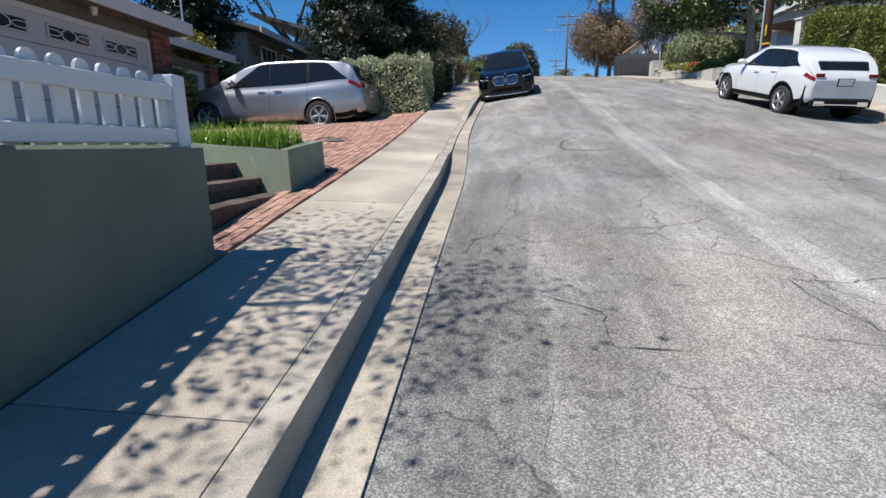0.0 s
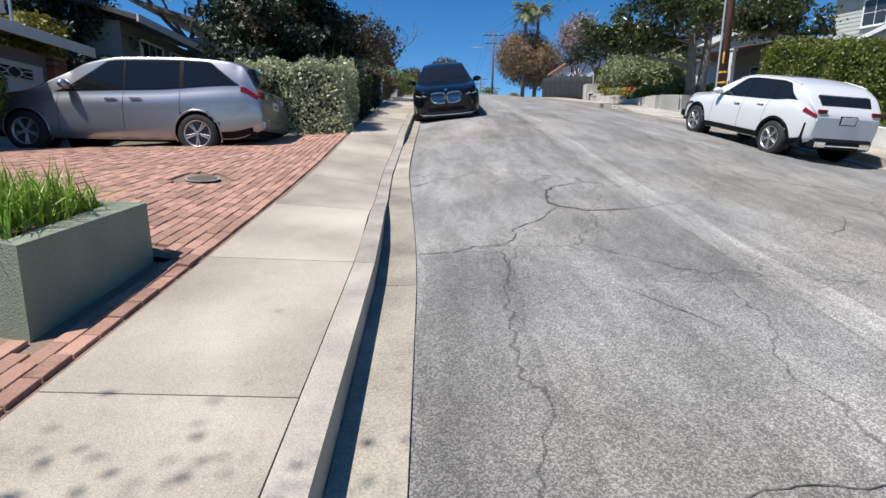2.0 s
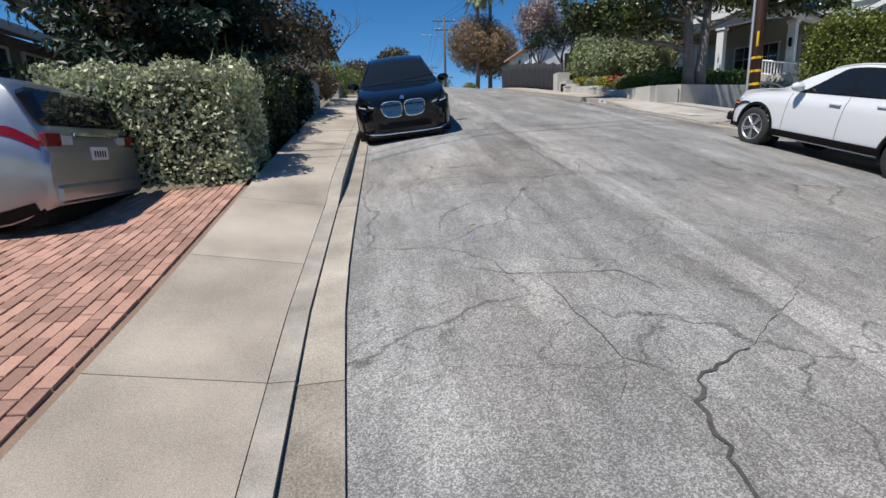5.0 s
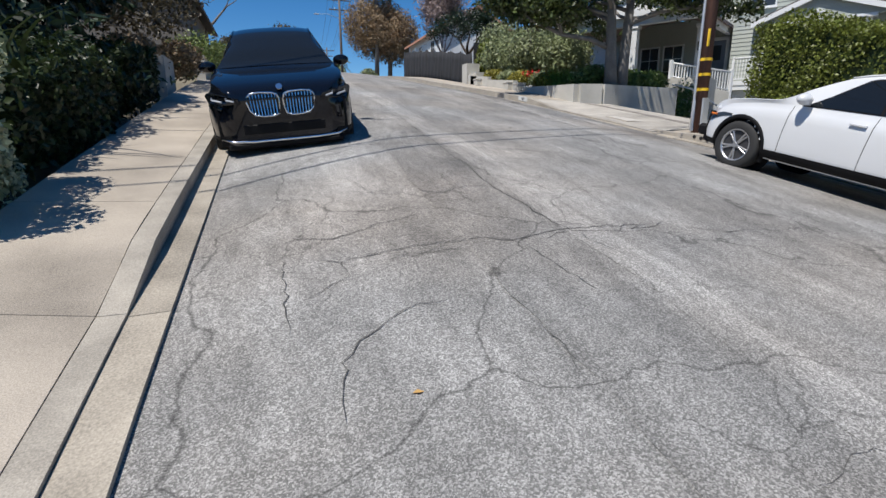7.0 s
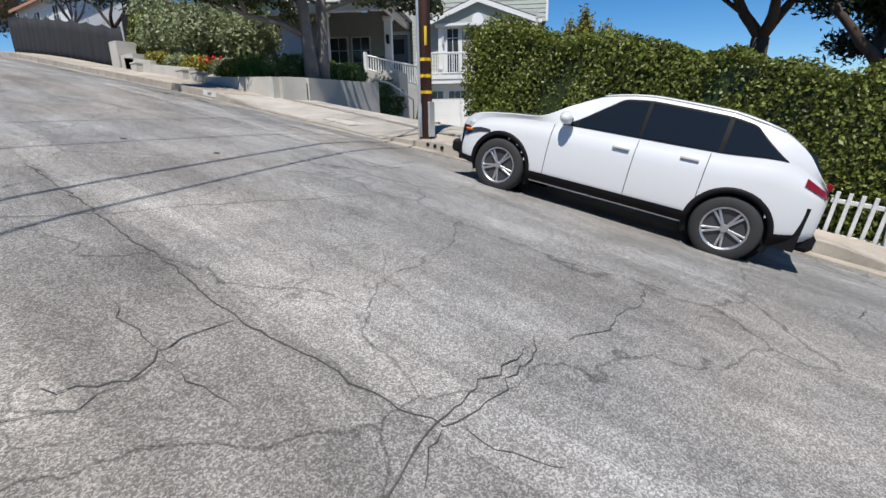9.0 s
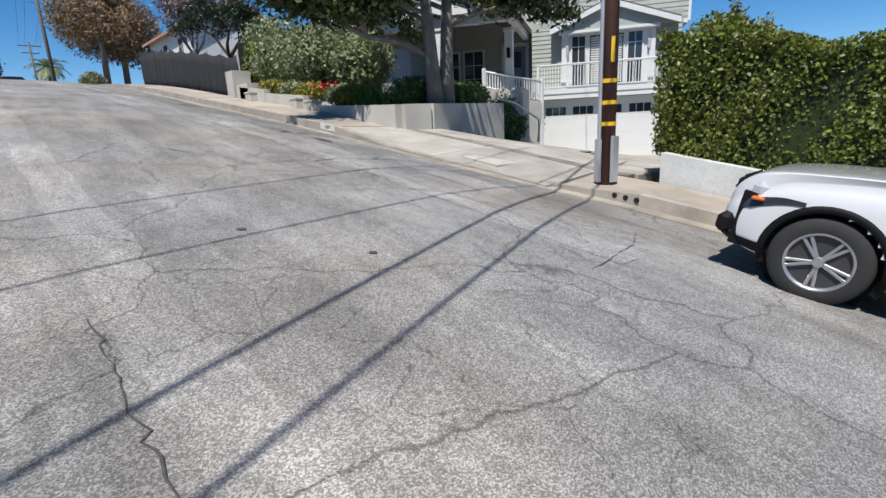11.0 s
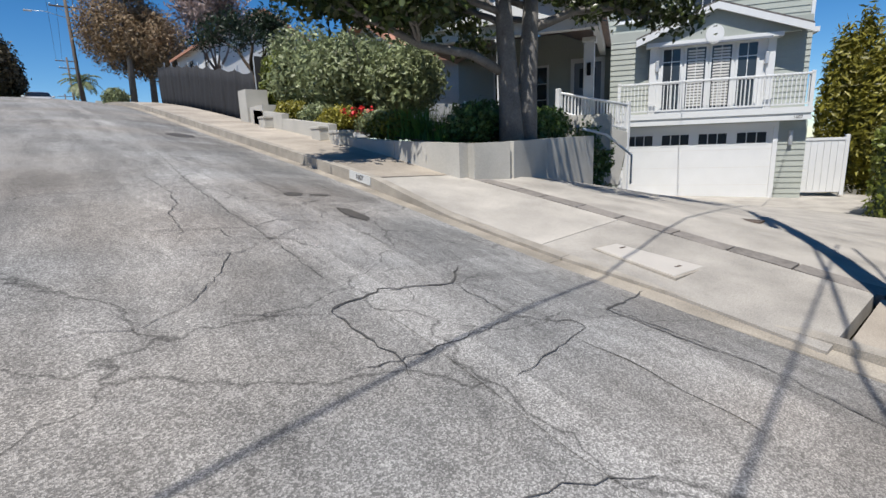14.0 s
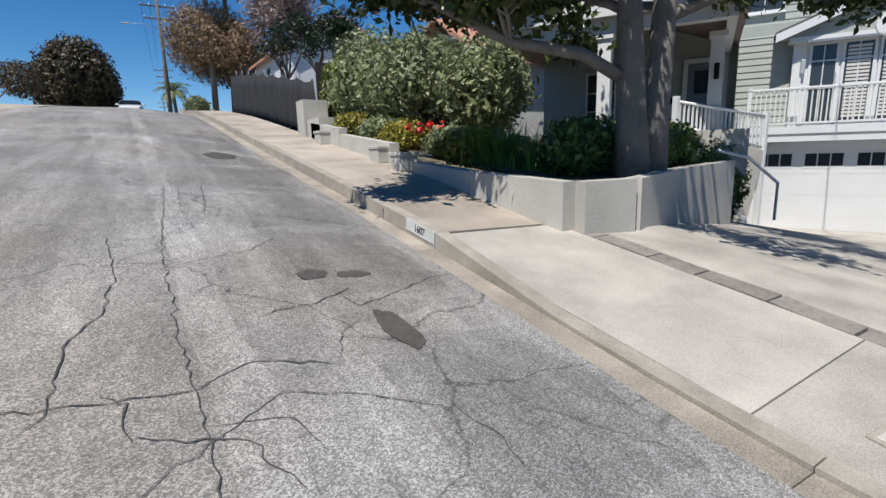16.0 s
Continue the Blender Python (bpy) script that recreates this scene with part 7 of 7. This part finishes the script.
part("gable_ornament", cyl(bmesh.new(), 0.28, 0.28, 0.05, 20, pose(HX - 0.11, GY, 7.72, 0, -90, 0)), WHITE, house)
part("soffit_bar", boxed(HX - 0.16, HX - 0.12, 22.4, 25.8, 7.46, 7.52), BLUEGREY, house)
# third level set back, with its roof
part("wall", boxed(HX + 2.6, HX + 8, 20.6, 28.6, 8.0, 11.2), GREYWALL, house)
siding(HX + 2.57, 20.6, 28.6, 8.0, 11.0, 0.2)
window_unit(house, HX + 2.53, 23.6, 24.5, 9.0, 9.9, 3, 2, -1)
window_unit(house, HX + 2.53, 26.2, 27.2, 8.9, 10.1, 2, 2, -1)
roof_slab(house, [(HX + 1.9, 20.0, 11.1), (HX + 1.9, 29.2, 11.1), (HX + 5.4, 29.2, 13.0), (HX + 5.4, 20.0, 13.0)], 0.2, ROOF)
part("corner_trim", boxed(HX + 2.5, HX + 2.62, 20.54, 20.66, 8.0, 11.1), WHITE, house)
part("eave", boxed(HX + 0.36, HX + 7.5, 21.0, 21.18, 7.6, 7.74), WHITE, house)
part("wall_lantern", boxed(HX - 0.12, HX - 0.02, 21.55, 21.67, 4.3, 4.75, 0.02), STEEL, house)
# porch to the left of the garage
part("wall", boxed(HX + 0.9, HX + 7, 27.4, 33.5, 4.6, 8.4), SIDING, house)
part("porch_floor", boxed(15.4, HX + 1, 27.2, 33.4, 4.4, 5.35), WALL_C, house)
dr = part("front_door", boxed(HX + 0.84, HX + 0.9, 27.75, 28.75, 5.35, 7.35), BLUEGREY, house, "dark front door with glass")
part("door_glass", boxed(HX + 0.82, HX + 0.845, 27.95, 28.55, 6.5, 7.15), GLASS_WIN, dr)
for a in ((27.62, 27.75, 5.35, 7.5), (28.75, 28.88, 5.35, 7.5), (27.62, 28.88, 7.36, 7.5)):
    part("door_trim", boxed(HX + 0.80, HX + 0.88, *a), WHITE, dr)
part("mailbox", boxed(HX + 0.76, HX + 0.88, 29.05, 29.35, 6.25, 6.42, 0.02), BLACK, house)
for yy in (29.8, 31.0):
    w = window_unit(house, HX + 0.87, yy, yy + 0.9, 5.6, 7.3, 2, 3, -1)
for x, y in ((16.9, 27.95), (15.6, 30.4), (15.6, 33.2)):
    c = part("porch_column", boxed(x - 0.16, x + 0.16, y - 0.16, y + 0.16, 5.3, 7.55, 0.012), WHITE, house, "square white porch column")
    part("column_base", boxed(x - 0.21, x + 0.21, y - 0.21, y + 0.21, 5.3, 5.55, 0.01), WHITE, c)
    part("column_cap", boxed(x - 0.21, x + 0.21, y - 0.21, y + 0.21, 7.42, 7.55, 0.01), WHITE, c)
part("column_lantern", boxed(16.62, 16.74, 27.88, 28.0, 6.5, 6.85, 0.015), BLACK, house)
part("porch_beam", boxed(15.4, HX + 1, 27.6, 27.8, 7.55, 7.85), WHITE, house)
part("porch_beam", boxed(15.4, 15.7, 27.8, 33.5, 7.55, 7.85), WHITE, house)
for s, y0, y1 in ((1, 27.4, 30.5), (-1, 33.6, 30.5)):
    roof_slab(house, [(15.0, y0, 7.85), (15.0, y1, 8.9), (HX + 2.6, y1, 8.9), (HX + 2.6, y0, 7.85)][:: s], 0.12, ROOF_P)
V = [(15.2, 27.6, 7.85), (15.2, 33.4, 7.85), (15.2, 30.5, 8.75), (15.35, 27.6, 7.85), (15.35, 33.4, 7.85), (15.35, 30.5, 8.75)]
put("gable", mesh_of("gable", V, [(0, 1, 2), (5, 4, 3), (0, 3, 4, 1), (1, 4, 5, 2), (2, 5, 3, 0)], WHITE), house)
# stair rail from the porch
ramp = thing("porch_railing", "white picket railing falling from the porch to the garage", "railing")
RA, RB = Vector((15.5, 26.6, 5.25)), Vector((18.0, 25.9, 4.66))
for nm, up_a, up_b, th in (("bottom_rail", 0.05, 0.08, 0.03), ("hand_rail", 0.55, 0.80, 0.04)):
    V, F = tube([RA + Vector((0, 0, up_a)), RB + Vector((0, 0, up_b))], [th, th], 6)
    put(nm, mesh_of(nm, V, F, WHITE, True), ramp)
for k in range(23):
    q = RA.lerp(RB, k / 22)
    part("picket", boxed(q.x - 0.018, q.x + 0.018, q.y - 0.018, q.y + 0.018, q.z - 0.02, q.z + 0.55 + 0.25 * k / 22), WHITE, ramp)
for q, hh in ((RA, 0.66), (RB, 0.92)):
    part("post", boxed(q.x - 0.06, q.x + 0.06, q.y - 0.06, q.y + 0.06, q.z - 1.9, q.z + hh, 0.01), WHITE, ramp)
part("base_wall", boxed(15.4, 18.1, -0.06, 0.06, -1.6, 0.0, m=Matrix.Translation((0, 26.25, 4.95)) @ Matrix.Translation((16.75, 0, 0)) @ Matrix.Rotation(radians(-15.6), 4, "Z") @ Matrix.Rotation(radians(12.8), 4, "Y") @ Matrix.Translation((-16.75, 0, 0))), WALL_C, ramp, "pale stucco wall under the railing")
hr = thing("handrail", "white painted metal handrail beside the garden wall", "handrail")
V, F = tube([(13.9, 24.7, 4.75), (14.6, 24.5, 4.6), (16.0, 24.6, 4.05), (16.0, 24.6, 3.3)], [0.03] * 4, 8)
put("rail", mesh_of("rail", V, F, WHITE, True), hr)
gt = thing("garden_gate", "white vinyl garden gate beside the garage", "gate", TURN_H)
for k in range(6):
    part("board", boxed(19.86, 19.90, 19.9 + 0.19 * k, 20.085 + 0.19 * k, 2.6, 4.2, 0.004), WHITE, gt)
for yy in (19.84, 21.1):
    part("post", boxed(19.83, 19.95, yy - 0.06, yy + 0.06, 2.5, 4.36, 0.01), WHITE, gt)
part("rail", boxed(19.84, 19.92, 19.9, 21.04, 4.2, 4.28), WHITE, gt)
bl = []
for x, y, h in ((25.0, 21.3, 4.6), (25.6, 22.4, 5.4), (26.6, 22.0, 6.0), (27.6, 22.6, 5.4), (26.2, 20.8, 5.2), (28.2, 21.4, 5.0), (24.9, 19.9, 4.2)):
    bl.append((x, y, 2.6 + h * 0.46, 0.62, 0.6, h * 0.5))
bush("bamboo", "tall yellow-green bamboo beside the gate", bl, 26000, 0.065, LEAF_YEL, long=3.4, shell=0.75)
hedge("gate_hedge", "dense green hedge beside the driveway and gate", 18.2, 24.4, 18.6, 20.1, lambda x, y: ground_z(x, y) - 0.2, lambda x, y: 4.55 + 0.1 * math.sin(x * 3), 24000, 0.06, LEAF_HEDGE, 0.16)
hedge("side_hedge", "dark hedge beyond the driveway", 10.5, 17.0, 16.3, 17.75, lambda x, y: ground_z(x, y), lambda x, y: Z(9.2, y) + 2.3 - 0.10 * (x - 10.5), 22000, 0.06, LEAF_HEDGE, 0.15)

# ---- brick pavers of the left driveway ----
mh = thing("manhole_cover", "rusty round manhole cover in the brick driveway", "manhole cover", pose(-3.16, 8.51, ldrive_z(-3.16, 8.51) + 0.006, 8, 3, 0) @ Matrix.Scale(0.6, 4))
part("cover", cyl(bmesh.new(), 0.27, 0.27, 0.02, 28, pose(0, 0, -0.008)), IRON, mh)
part("ring", cyl(bmesh.new(), 0.31, 0.31, 0.016, 28, pose(0, 0, -0.010)), KERB, mh)
BL, BW, BH = 0.19, 0.092, 0.05


def paver(cx, cy, lx, ly):
    rnd_h = 0.004 * math.sin(cx * 57 + cy * 91)
    lev = ldrive_z if cy > 6.0 else (lambda a, b: Z(a, b) + 0.155)
    return [(cx + sx * lx / 2, cy + sy * ly / 2, lev(cx + sx * lx / 2, cy + sy * ly / 2) + rnd_h) for sx, sy in ((-1, -1), (1, -1), (1, 1), (-1, 1))]


near, V2, F2 = 0, [], []
k = 0
x = -2.16
while x > -9.3:
    y = 6.05 + (0.11 if k % 2 else 0.0)
    if k < 4:
        y = 2.9 + (0.11 if k % 2 else 0)
    while y < 13.0:
        cx, cy = x - BW / 2, y + BL / 2
        if math.hypot(cx + 3.16, cy - 8.51) > 0.34 and not (4.75 < y < 6.1 and cx < -2.38):
            q = paver(cx, cy, BW - 0.009, BL - 0.009)
            lo = [(p[0], p[1], p[2] - BH) for p in q]
            top = [(cx + (p[0] - cx) * 0.94, cy + (p[1] - cy) * 0.97, p[2] + 0.004) for p in q]
            fs = [(8, 9, 10, 11), (0, 1, 9, 8), (1, 2, 10, 9), (2, 3, 11, 10), (3, 0, 8, 11), (4, 5, 1, 0), (5, 6, 2, 1), (6, 7, 3, 2), (7, 4, 0, 3)]
            if near < 300 and y < 10.5 and k < 18:
                put("paver", mesh_of("paver", q + lo + top, fs, BRICK_D), ldrive)
                near += 1
            else:
                o = len(V2)
                V2 += q + lo + top
                F2 += [tuple(i + o for i in f) for f in fs]
        y += BL
    x -= BW
    k += 1
rest = put("far_pavers", mesh_of("far_pavers", V2, F2, BRICK_DS), ldrive)
rest["kind"] = "stuff"
